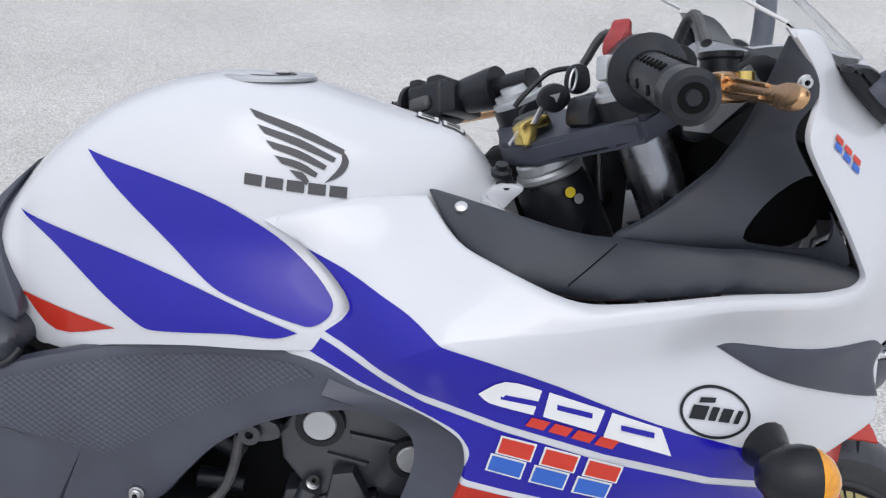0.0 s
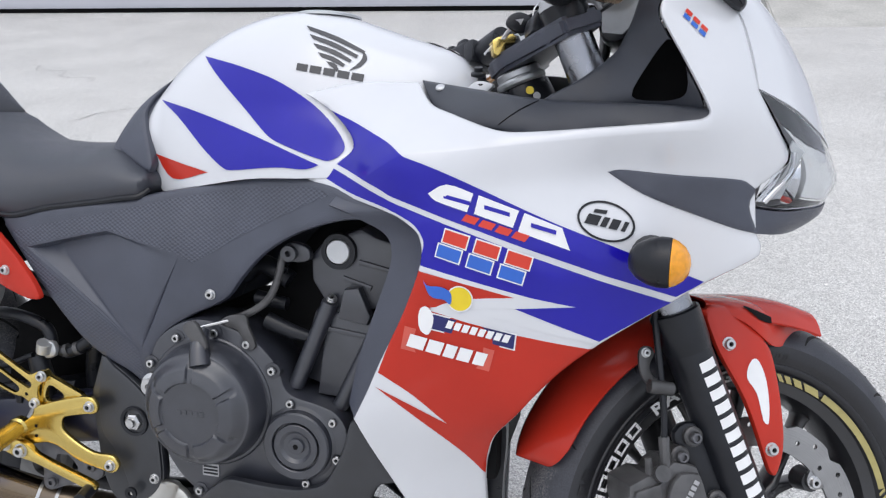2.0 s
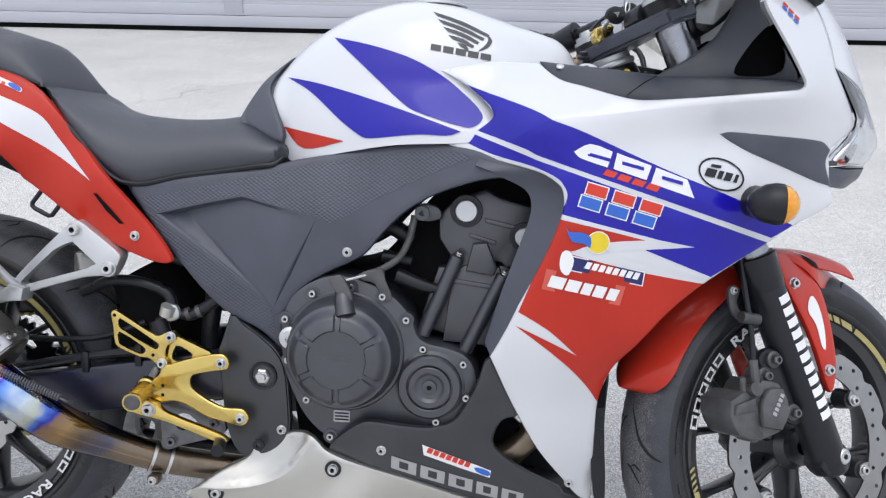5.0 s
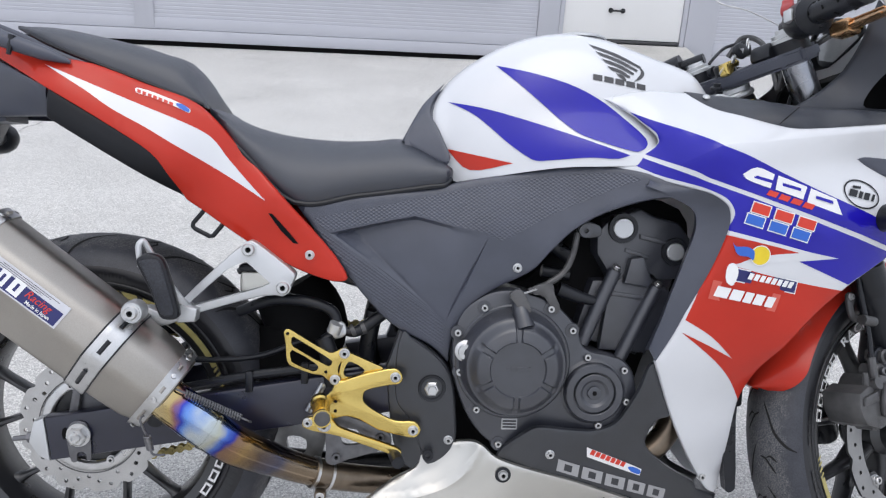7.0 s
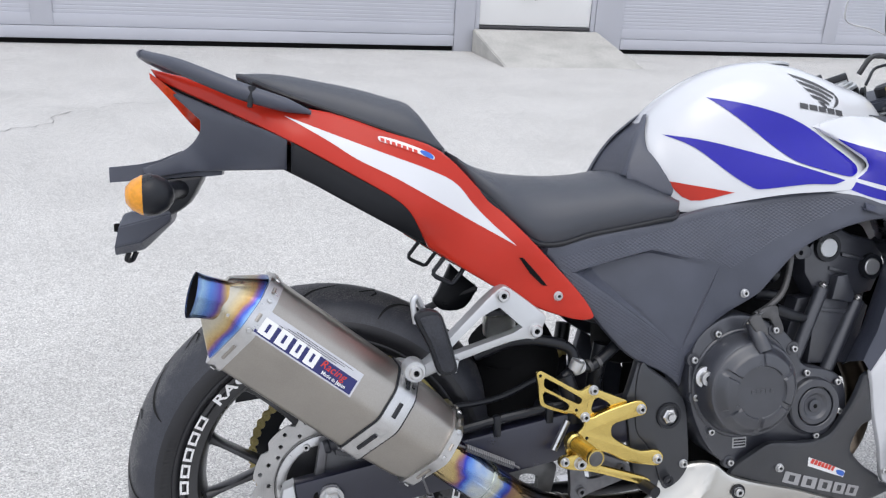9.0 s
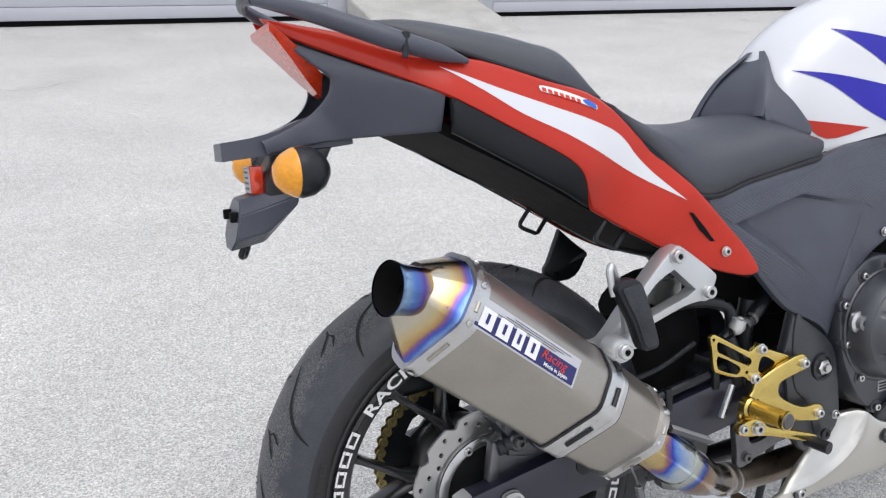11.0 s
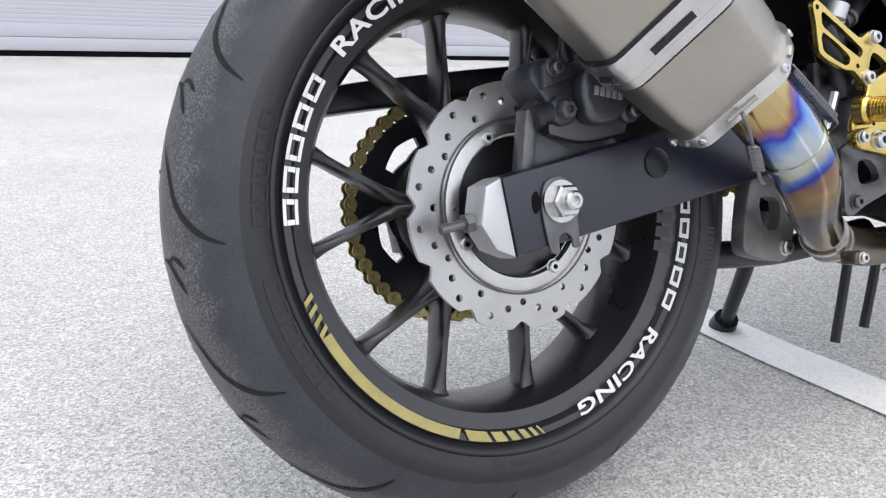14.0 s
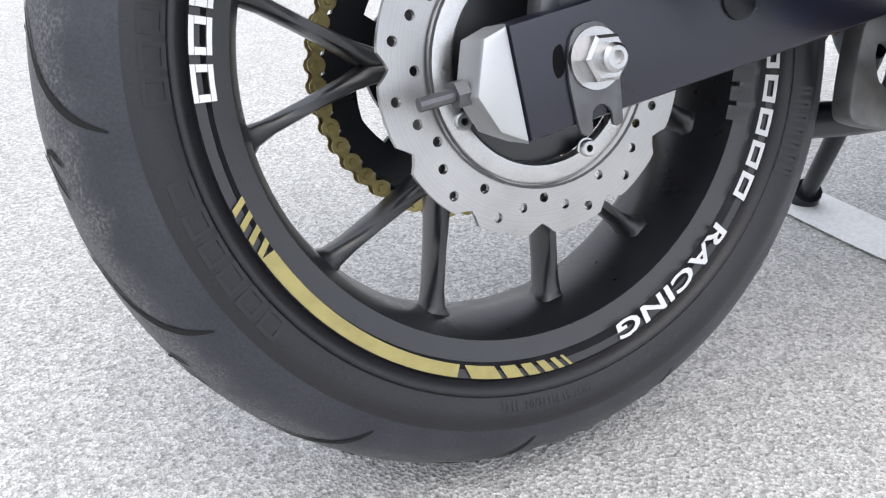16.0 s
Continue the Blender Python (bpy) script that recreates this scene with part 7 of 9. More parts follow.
# Cap disc: the pipe's unlit depth is painted near-black
part("pipe_mouth", tube([E0 - ED * 0.004, E0 + ED * 0.004], [0.026, 0.025], 28, smooth=False), VOID, ex, "near-black cap standing for the unlit depth of the pipe")
part("pipe_lip", tube([E0 + ED * 0.064, E0 + ED * 0.067], [0.0298, 0.0300], 28, smooth=False, caps=False), EXIT_T, ex)
pipe_path = [(0.150, -0.203, 0.388), (0.200, -0.199, 0.348), (0.250, -0.184, 0.308), (0.315, -0.142, 0.266), (0.373, -0.110, 0.236), (0.440, -0.160, 0.240), (0.560, -0.150, 0.240)]
PIPE_T = tinted("tinted_pipe", (0.125, -0.2, 0.41), tuple(Vector((0.80, 0.1, -0.58)) / 0.30), [(0.12, (0.55, 0.48, 0.32)), (0.27, (0.50, 0.38, 0.17)), (0.31, (0.30, 0.15, 0.16)), (0.345, (0.05, 0.07, 0.45)), (0.385, (0.16, 0.30, 0.68)), (0.44, (0.50, 0.56, 0.60)), (0.50, (0.45, 0.46, 0.38)), (0.545, (0.10, 0.18, 0.50)), (0.585, (0.035, 0.05, 0.30)), (0.62, (0.22, 0.13, 0.10)), (0.69, (0.30, 0.20, 0.09)), (0.78, (0.12, 0.09, 0.07)), (0.88, (0.10, 0.10, 0.14)), (0.97, (0.22, 0.17, 0.12))], 0.15)
part("link_pipe", tube(pipe_path[:5], [0.031, 0.031, 0.030, 0.024, 0.022], 24), PIPE_T, None, "heat-tinted titanium link pipe")
HEADER = material("browned_steel_pipe", (0.20, 0.16, 0.12), 0.3, metal=0.9, spots=0.3, size=40)
pc = part("pipe_clamp", tube([(0.360, -0.117, 0.242), (0.386, -0.105, 0.232)], 0.0242, 24, smooth=False), HEADER, None, "browned steel pipe clamp")
for p, q in (((0.360, -0.117, 0.242), (0.364, -0.1152, 0.2405)), ((0.382, -0.1068, 0.2335), (0.386, -0.105, 0.232))):
    part("clamp_band", tube([p, q], 0.0256, 24, smooth=False), STEEL, pc, "bright clamp band")
part("clamp_block", box((0.366, -0.150, 0.208), (0.384, -0.130, 0.222), 0.003), HEADER, pc)
bolt(pc, (0.375, -0.150, 0.215), 0.0055)
part("front_pipe", tube([(0.376, -0.109, 0.235), (0.44, -0.090, 0.221), (0.50, -0.080, 0.214), (0.62, -0.07, 0.214)], 0.0225, 20), HEADER, None, "browned steel exhaust pipe")
part("header_pipe", tube([(0.95, -0.04, 0.45), (0.972, -0.05, 0.38), (0.955, -0.06, 0.30), (0.89, -0.065, 0.25), (0.75, -0.06, 0.235)], 0.022, 14), HEADER, None, "browned steel header pipe")
S0, S1 = Vector((0.133, -0.224, 0.334)), Vector((0.138, -0.224, 0.314))
coil = []
for i in range(73):
    e = i / 72
    b = 2 * math.pi * 9 * e
    coil.append(S0.lerp(S1, e) + Vector((math.cos(b) * 0.0042, math.sin(b) * 0.0042, 0)))
sp = part("pipe_spring", tube([tuple(p) for p in coil], 0.0017, 6, 1), AXLE, None, "coiled retaining spring")
part("spring_hook", tube([(0.134, -0.214, 0.364), (0.124, -0.224, 0.360), (0.128, -0.226, 0.346), (0.133, -0.224, 0.334)], 0.0017, 8), AXLE, sp)
part("spring_hook", tube([(0.138, -0.224, 0.314), (0.142, -0.222, 0.306), (0.156, -0.214, 0.303)], 0.0017, 8), AXLE, sp)
S0, S1 = Vector((0.186, -0.222, 0.397)), Vector((0.262, -0.205, 0.357))
SA = (S1 - S0).normalized()
SB = SA.orthogonal().normalized()
SC = SA.cross(SB)
coil = [S0.lerp(S1, i / 132) + (SB * math.cos(2 * math.pi * 22 * i / 132) + SC * math.sin(2 * math.pi * 22 * i / 132)) * 0.0046 for i in range(133)]
sp = part("pipe_spring", tube([tuple(p) for p in coil], 0.0015, 6, 1), AXLE, None, "coiled retaining spring over the pipe")
part("spring_hook", tube([tuple(S0), tuple(S0 - SA * 0.014), tuple(S0 - SA * 0.020 + Vector((0, 0.010, -0.004)))], 0.0017, 8), AXLE, sp)
part("spring_hook", tube([tuple(S1), tuple(S1 + SA * 0.010), tuple(S1 + SA * 0.014 + Vector((0, 0.010, -0.004)))], 0.0017, 8), AXLE, sp)
part("pipe_sleeve", tube([(0.213, -0.1955, 0.3375), (0.217, -0.1945, 0.3345)], [0.0325, 0.0325], 28, smooth=False), PIPE_T, None, "pipe joint edge")

# ---- foot-peg hanger for the pillion ----
hg = part("pillion_hanger", slab(curve([(0.251, 0.606), (0.263, 0.613), (0.277, 0.606), (0.328, 0.566), (0.327, 0.552), (0.314, 0.530), (0.300, 0.530), (0.270, 0.526), (0.184, 0.499), (0.158, 0.487), (0.132, 0.479), (0.100, 0.486), (0.095, 0.500), (0.108, 0.508), (0.135, 0.500), (0.153, 0.510), (0.183, 0.542), (0.234, 0.592)], n=4), -0.152, -0.130, 0.004, 2, [curve([(0.256, 0.581, 1), (0.292, 0.549, 1), (0.278, 0.541, 1), (0.176, 0.510, 1), (0.172, 0.514, 1), (0.226, 0.566)], n=2)]), ALU, None, "cast silver pillion foot-peg hanger")
for x, z in ((0.260, 0.599), (0.312, 0.543)):
    bolt(hg, (x, -0.152, z), 0.0095)
part("mount_bush", turned([(0, 0), (0.016, 0), (0.016, 0.022), (0.014, 0.026), (0, 0.026)], 24), ALU, hg, "silver muffler mount", m=toward((0.113, -0.205, 0.513), OUT))
bolt(hg, (0.113, -0.231, 0.513), 0.0095)
pp = part("pillion_peg", slab(curve([(0.116, 0.588), (0.130, 0.596), (0.148, 0.592), (0.157, 0.577), (0.174, 0.518), (0.174, 0.506), (0.163, 0.502), (0.148, 0.506), (0.135, 0.542), (0.117, 0.578)], n=3), -0.222, -0.202, 0.005), BLACK, hg, "folded black rubber pillion peg")
part("peg_pad", slab(curve([(0.122, 0.586), (0.146, 0.588), (0.153, 0.574), (0.169, 0.518), (0.166, 0.509), (0.151, 0.511), (0.139, 0.545), (0.123, 0.578)], n=3), -0.225, -0.221, 0.002), RUBBER, pp, "ribbed rubber pad")
part("peg_bracket", tube([(0.176, -0.150, 0.503), (0.160, -0.172, 0.530), (0.138, -0.192, 0.575), (0.123, -0.201, 0.608), (0.118, -0.204, 0.610), (0.115, -0.206, 0.602), (0.118, -0.208, 0.575)], [0.0075, 0.006, 0.005, 0.0045, 0.0045, 0.0045, 0.004], 10), ALU, hg, "silver folding peg arm")
part("peg_hinge", slab(curve([(0.160, 0.488, 1), (0.186, 0.490, 1), (0.190, 0.510, 1), (0.166, 0.516, 1)], n=2), -0.172, -0.140, 0.004), ALU, hg, "cast hinge block")

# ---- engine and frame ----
# Filler block: the shade behind the engine parts is painted near-black
part("engine_filler", slab(curve([(0.58, 0.28), (0.60, 0.52), (0.70, 0.56), (0.78, 0.66), (0.84, 0.70), (0.95, 0.68), (0.965, 0.60), (0.90, 0.42), (0.86, 0.30), (0.75, 0.24)], n=3), -0.070, 0.110, 0.01), VOID, None, "near-black filler block for the shade inside the engine bay")
case = part("crank_case", slab(curve([(0.604, 0.530), (0.645, 0.548), (0.690, 0.544), (0.735, 0.525), (0.766, 0.494), (0.777, 0.466), (0.792, 0.455), (0.822, 0.449), (0.850, 0.438), (0.866, 0.412), (0.868, 0.370), (0.842, 0.335), (0.800, 0.318), (0.760, 0.312), (0.70, 0.296), (0.655, 0.296), (0.612, 0.330), (0.582, 0.390), (0.572, 0.450), (0.580, 0.500)], n=4), -0.146, -0.065, 0.006), ENGINE, None, "black painted crank case")
cm = toward((0.668, -0.140, 0.436), OUT)
CLUTCH = [(0.0905, 0), (0.0905, 0.008), (0.0885, 0.010), (0.0850, 0.010), (0.0838, 0.014), (0.0815, 0.028), (0.0770, 0.041), (0.0755, 0.043)]


def clutch_dome(r, a):
    """Height of the dome over its flange: sloped outer band, flat crown, a sunk round middle joined to six grooves."""
    h = 0.043 + 0.0150 * smoothstep(0.0755, 0.058, r) + 0.0055 * smoothstep(0.066, 0.040, r)
    off = abs((a - radians(30) + math.pi / 6) % (math.pi / 3) - math.pi / 6) * r
    cut = max(smoothstep(0.0432, 0.0412, r), smoothstep(0.0052, 0.0036, off) * smoothstep(0.071, 0.064, r))
    return h - 0.0038 * cut


bm = turned(CLUTCH, 192)
outer = sorted((v for v in bm.verts if abs(math.hypot(v.co.x, v.co.z) - 0.0755) < 1e-5), key=lambda v: math.atan2(v.co.z, v.co.x) % (2 * math.pi))
last = outer
for r in [0.074 - 0.0011 * i for i in range(27)] + [0.0437, 0.0430, 0.0424, 0.0418, 0.0411, 0.040, 0.03, 0.015]:
    ring = [bm.verts.new((r * math.cos(2 * math.pi * i / 192), clutch_dome(r, 2 * math.pi * i / 192), r * math.sin(2 * math.pi * i / 192))) for i in range(192)]
    for i in range(192):
        bm.faces.new((last[i], last[(i + 1) % 192], ring[(i + 1) % 192], ring[i]))
    last = ring
bm.faces.new(last)
clutch = part("clutch_cover", bm, ENGINE, None, "round black clutch cover with a sunk middle", 30, cm)
for k in range(5):
    part("mark_bar", box((0.650 + 0.0082 * k, -0.2004, 0.4345), (0.6562 + 0.0082 * k, -0.1990, 0.4405), 0.0002, 1), ENGINE, clutch, "small raised maker's mark")
part("cable_boss", tube([(0.668, -0.165, 0.540), (0.672, -0.178, 0.520), (0.678, -0.186, 0.498)], [0.010, 0.013, 0.015], 12), ENGINE, clutch)
part("clutch_arm", slab(curve([(0.652, 0.548), (0.668, 0.556), (0.680, 0.540), (0.686, 0.522), (0.674, 0.518), (0.662, 0.532)], n=3), -0.186, -0.178, 0.002), CAST, clutch)
for x, z in ((0.620, 0.520), (0.677, 0.532), (0.724, 0.521), (0.760, 0.488), (0.580, 0.480), (0.585, 0.418), (0.614, 0.359), (0.651, 0.304)):
    bolt(case, (x, -0.1475, z), 0.0056, washer=False)
    part("boss", turned([(0, 0), (0.012, 0), (0.011, 0.010), (0, 0.010)], 18), ENGINE, case, m=toward((x, -0.137, z), OUT))
part("filler_plug", turned([(0, 0), (0.017, 0), (0.017, 0.006), (0.012, 0.008), (0.0115, 0.016), (0.005, 0.016), (0.005, 0.012), (0, 0.012)], 24), STEEL, case, "bright plug", m=toward((0.592, -0.158, 0.455), OUT))
part("level_label", box((0.655, -0.1475, 0.327), (0.680, -0.1458, 0.345), 0.0003, 1), SILVER, case, "small pale warning label")
for k in range(3):
    part("label_line", box((0.657, -0.1482, 0.330 + 0.0048 * k), (0.678, -0.1474, 0.3325 + 0.0048 * k), 0.0002, 1), BLACK, case)
gm = toward((0.798, -0.146, 0.391), OUT)
gen = part("generator_cover", turned([(0.052, 0), (0.0475, 0.002), (0.0465, 0.011), (0.0445, 0.0135), (0.0345, 0.0145), (0.0335, 0.0135), (0.0330, 0.0075), (0.0312, 0.0075), (0.0306, 0.0135), (0.0296, 0.0142), (0.0225, 0.0140), (0.0180, 0.0105), (0.0110, 0.0095), (0.0104, 0.0125), (0.009, 0.013), (0, 0.013)], 64), ENGINE, None, "round black generator cover", 24, gm)
part("cover_socket", turned([(0.004, 0.0), (0.004, 0.0015), (0, 0.0015)], 6), VOID, gen, m=toward((0.798, -0.158, 0.391), OUT))
for x, z in ((0.786, 0.446), (0.846, 0.4265), (0.852, 0.376), (0.809, 0.337)):
    bolt(case, (x, -0.147, z), 0.0056, washer=False)
# cylinder and head
head_o = curve([(0.799, 0.640, 1), (0.818, 0.6615, 1), (0.8685, 0.6805, 1), (0.890, 0.670, 1), (0.932, 0.660, 1), (0.953, 0.635, 1), (0.953, 0.610, 1), (0.935, 0.570, 1), (0.905, 0.566), (0.890, 0.575), (0.875, 0.560), (0.862, 0.530), (0.845, 0.535), (0.824, 0.572, 1), (0.801, 0.606, 1)], n=3)
hd = part("cylinder_head", slab(head_o, -0.113, 0.10, 0.006), ENGINE, None, "black cylinder head")
cyl_o = [(0.772, 0.470), (0.800, 0.562), (0.935, 0.572), (0.915, 0.500), (0.880, 0.440)]
cy = part("cylinder", slab(cyl_o, -0.100, 0.10, 0.006), ENGINE, None, "black cylinder block")
for a, b, r in (((0.782, -0.120, 0.462), (0.830, -0.120, 0.581), 0.0110), ((0.846, -0.120, 0.440), (0.899, -0.120, 0.556), 0.0110)):
    part("bolt_column", tube([a, b], r, 14), ENGINE, cy)
for x, z in ((0.832, 0.585), (0.901, 0.560)):
    bolt(cy, (x, -0.120, z), 0.0058, Vector((0.3, -0.5, 0.8)))
cover = part("cylinder_cover", slab([(0.812, 0.452), (0.824, 0.562), (0.842, 0.568), (0.892, 0.568), (0.898, 0.549), (0.914, 0.558), (0.925, 0.546), (0.909, 0.486), (0.890, 0.448)], -0.117, -0.098, 0.003), ENGINE, None, "stepped black cylinder casting", 28)
part("cover_step", slab([(0.843, 0.562), (0.852, 0.602), (0.872, 0.605), (0.889, 0.568), (0.884, 0.556)], -0.130, -0.112, 0.004), ENGINE, cover, "", 28)
part("cover_lip", slab([(0.826, 0.548), (0.900, 0.540), (0.901, 0.533), (0.825, 0.541)], -0.1205, -0.113, 0.0015), ENGINE, cover, "", 28)
part("rib_plate", slab([(0.868, 0.640), (0.925, 0.628), (0.925, 0.622), (0.868, 0.633)], -0.118, -0.110, 0.002), ENGINE, hd)
for x, z, r in ((0.840, 0.649, 0.0165), (0.927, 0.614, 0.0145)):
    part("plug_collar", turned([(r + 0.001, 0.0), (r + 0.008, 0), (r + 0.007, 0.008), (r + 0.001, 0.008)], 28, True), BLACK, hd, m=toward((x, -0.112, z), OUT))
    part("head_plug", turned([(0, 0), (r, 0), (r, 0.006), (r - 0.0015, 0.0075), (0, 0.0075)], 28), ALU, hd, "bright round head plug", m=toward((x, -0.114, z), OUT))
part("hanger_lug", turned([(0.004, 0), (0.0105, 0), (0.0105, 0.008), (0.004, 0.008)], 20, True), ENGINE, hd, m=toward((0.776, -0.126, 0.644), OUT))
part("lug_ear", slab(curve([(0.764, 0.646), (0.776, 0.658), (0.800, 0.652), (0.802, 0.636), (0.776, 0.632)], n=3), -0.126, -0.112, 0.003), ENGINE, hd)
part("head_rib", slab([(0.846, 0.617), (0.886, 0.606), (0.884, 0.600), (0.845, 0.611)], -0.1165, -0.110, 0.0015), ENGINE, hd)
part("hose", tube([(0.765, -0.125, 0.640), (0.758, -0.128, 0.605), (0.745, -0.132, 0.578), (0.720, -0.138, 0.560), (0.688, -0.145, 0.547)], 0.0052, 10), CAST, None, "grey breather hose")
part("cable", tube([(0.700, -0.150, 0.552), (0.655, -0.175, 0.541)], 0.0018, 6, smooth=False), STEEL, None, "bare clutch cable end")
part("cable_bracket", slab(curve([(0.694, 0.556), (0.722, 0.562), (0.728, 0.545), (0.738, 0.522), (0.728, 0.515), (0.712, 0.540), (0.694, 0.544)], n=3), -0.152, -0.146, 0.001), CAST)
part("sensor", tube([(0.740, -0.12, 0.549), (0.775, -0.12, 0.537), (0.805, -0.118, 0.530)], [0.012, 0.010, 0.007], 12), BLACK, None, "black engine sensor and plug")
part("sensor", tube([(0.715, -0.10, 0.575), (0.760, -0.10, 0.568)], [0.010, 0.009], 12), BLACK)
part("water_hose", tube([(0.76, -0.09, 0.60), (0.72, -0.09, 0.62), (0.69, -0.085, 0.60)], 0.013, 12), BLACK)
plate_o = curve([(0.490, 0.480, 1), (0.512, 0.468), (0.535, 0.452), (0.562, 0.430), (0.578, 0.40), (0.584, 0.350), (0.585, 0.300), (0.565, 0.268), (0.535, 0.250), (0.505, 0.262), (0.486, 0.300), (0.476, 0.370), (0.4713, 0.4197), (0.4745, 0.4300), (0.4819, 0.4529)], n=4)
fp = part("frame_plate", slab(plate_o, -0.134, -0.115, 0.006), SATINB, None, "matt black frame plate at the swing-arm pivot")
part("plate_ridge", slab(curve([(0.497, 0.478), (0.512, 0.465), (0.535, 0.449), (0.560, 0.427), (0.575, 0.40), (0.581, 0.350), (0.582, 0.300), (0.565, 0.272), (0.540, 0.262), (0.5260, 0.300), (0.5095, 0.3389), (0.4909, 0.3628), (0.4860, 0.400), (0.4880, 0.450)], n=4), -0.1370, -0.130, 0.003), SATINB, fp)
part("pivot_recess", turned([(0.017, 0), (0.022, 0), (0.021, 0.004), (0.017, 0.003)], 28, True), BLACK, fp, m=toward((0.544, -0.1368, 0.388), OUT))
part("pivot_nut", turned([(0, 0), (0.0125, 0), (0.0125, 0.007), (0.010, 0.009), (0, 0.009)], 6), STEEL, fp, "pivot nut", 20, toward((0.544, -0.1365, 0.388), OUT))
part("pivot_end", turned([(0, 0), (0.007, 0), (0.006, 0.005), (0, 0.005)], 16), STEEL, fp, m=toward((0.544, -0.1455, 0.388), OUT))
bolt(fp, (0.573, -0.137, 0.305), 0.006)
part("frame_plate", slab(plate_o, 0.100, 0.120, 0.005), SHADE)
# Solid filler box that paints in the shade around the shock absorber
part("centre_shadow", box((0.478, -0.055, 0.45), (0.585, 0.045, 0.60), 0.02), VOID, None, "added near-black box for the shade in the shock absorber space")
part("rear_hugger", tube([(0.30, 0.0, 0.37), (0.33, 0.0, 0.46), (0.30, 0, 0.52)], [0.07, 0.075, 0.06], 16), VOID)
for s in (-1, 1):
    part("sub_frame_tube", tube([(0.23, s * 0.10, 0.640), (0.33, s * 0.112, 0.585), (0.45, s * 0.105, 0.545)], 0.013, 12), BLACK, None, "black sub-frame tube")
    part("frame_tube", tube([(0.45, s * 0.085, 0.50), (0.44, s * 0.08, 0.42), (0.46, s * 0.08, 0.33)], 0.014, 12), BLACK)
LINK = material("grey_cast_link", (0.22, 0.22, 0.22), 0.45, metal=0.6, spots=0.3, size=50)
part("linkage_plate", slab(curve([(0.300, 0.300), (0.318, 0.312), (0.375, 0.300), (0.378, 0.285), (0.362, 0.225), (0.345, 0.212), (0.292, 0.225), (0.286, 0.240)], n=3), -0.075, -0.060, 0.003, 2, [curve([(0.315, 0.285), (0.345, 0.28), (0.34, 0.25), (0.318, 0.255)], n=3)]), LINK, None, "dark cast suspension link")
bolt(moto, (0.350, -0.075, 0.228), 0.008)
part("lower_beam", tube([(0.27, 0.0, 0.225), (0.42, 0.0, 0.215), (0.60, 0.0, 0.225)], 0.017, 12), BLACK)
# rear brake hose and master cylinder
part("brake_hose", tube([(0.235, -0.085, 0.492), (0.29, -0.10, 0.515), (0.345, -0.108, 0.515), (0.385, -0.110, 0.500), (0.390, -0.112, 0.470), (0.372, -0.115, 0.455)], 0.0088, 12), BLACK, None, "black brake hose")
mc = part("master_cylinder", tube([(0.372, -0.118, 0.460), (0.385, -0.122, 0.420), (0.388, -0.124, 0.385)], [0.014, 0.016, 0.012], 14), BLACK, None, "black rear brake master cylinder")
part("banjo", turned([(0, -0.008), (0.011, -0.008), (0.011, 0.008), (0, 0.008)], 14), ALU, mc, m=toward((0.390, -0.125, 0.478), (0.3, -0.2, 0.9)))
part("push_rod", tube([(0.375, -0.128, 0.39), (0.352, -0.130, 0.345)], 0.0058, 10), STEEL, mc)
part("banjo_ear", slab(curve([(0.385, 0.470), (0.389, 0.484), (0.402, 0.486), (0.408, 0.474), (0.404, 0.464), (0.390, 0.460)], n=3), -0.124, -0.114, 0.003), ALU, mc, "dull cast banjo fitting")
part("switch_hose", tube([(0.400, -0.112, 0.471), (0.420, -0.110, 0.469), (0.440, -0.106, 0.480), (0.475, -0.10, 0.506)], [0.0065, 0.0085, 0.0095, 0.0095], 12), BLACK, None, "black rubber hose")
for q in ((0.414, -0.1105, 0.4695), (0.430, -0.108, 0.4742)):
    part("hose_collar", tube([q, (q[0] + 0.006, q[1] + 0.001, q[2] + 0.0025)], 0.0105, 14, smooth=False), CAST, None, "grey hose collar")
RES = clear("milky_reservoir", (0.85, 0.86, 0.82), 0.35, 1.3)
rs = part("brake_reservoir", box((0.243, -0.128, 0.527), (0.290, -0.098, 0.562), 0.006), RES, None, "milky plastic brake fluid reservoir")
part("cap", box((0.241, -0.130, 0.5625), (0.292, -0.096, 0.573), 0.004), BLACK, rs)
part("arm_cable", tube([(0.14, -0.120, 0.372), (0.26, -0.122, 0.398), (0.36, -0.118, 0.412), (0.43, -0.11, 0.42)], 0.0072, 10), BLACK, None, "black brake line along the swing arm")
for x, z in ((0.26, 0.395), (0.345, 0.410)):
    part("line_clip", box((x - 0.006, -0.1315, z - 0.022), (x + 0.006, -0.1205, z + 0.012), 0.003), BLACK)

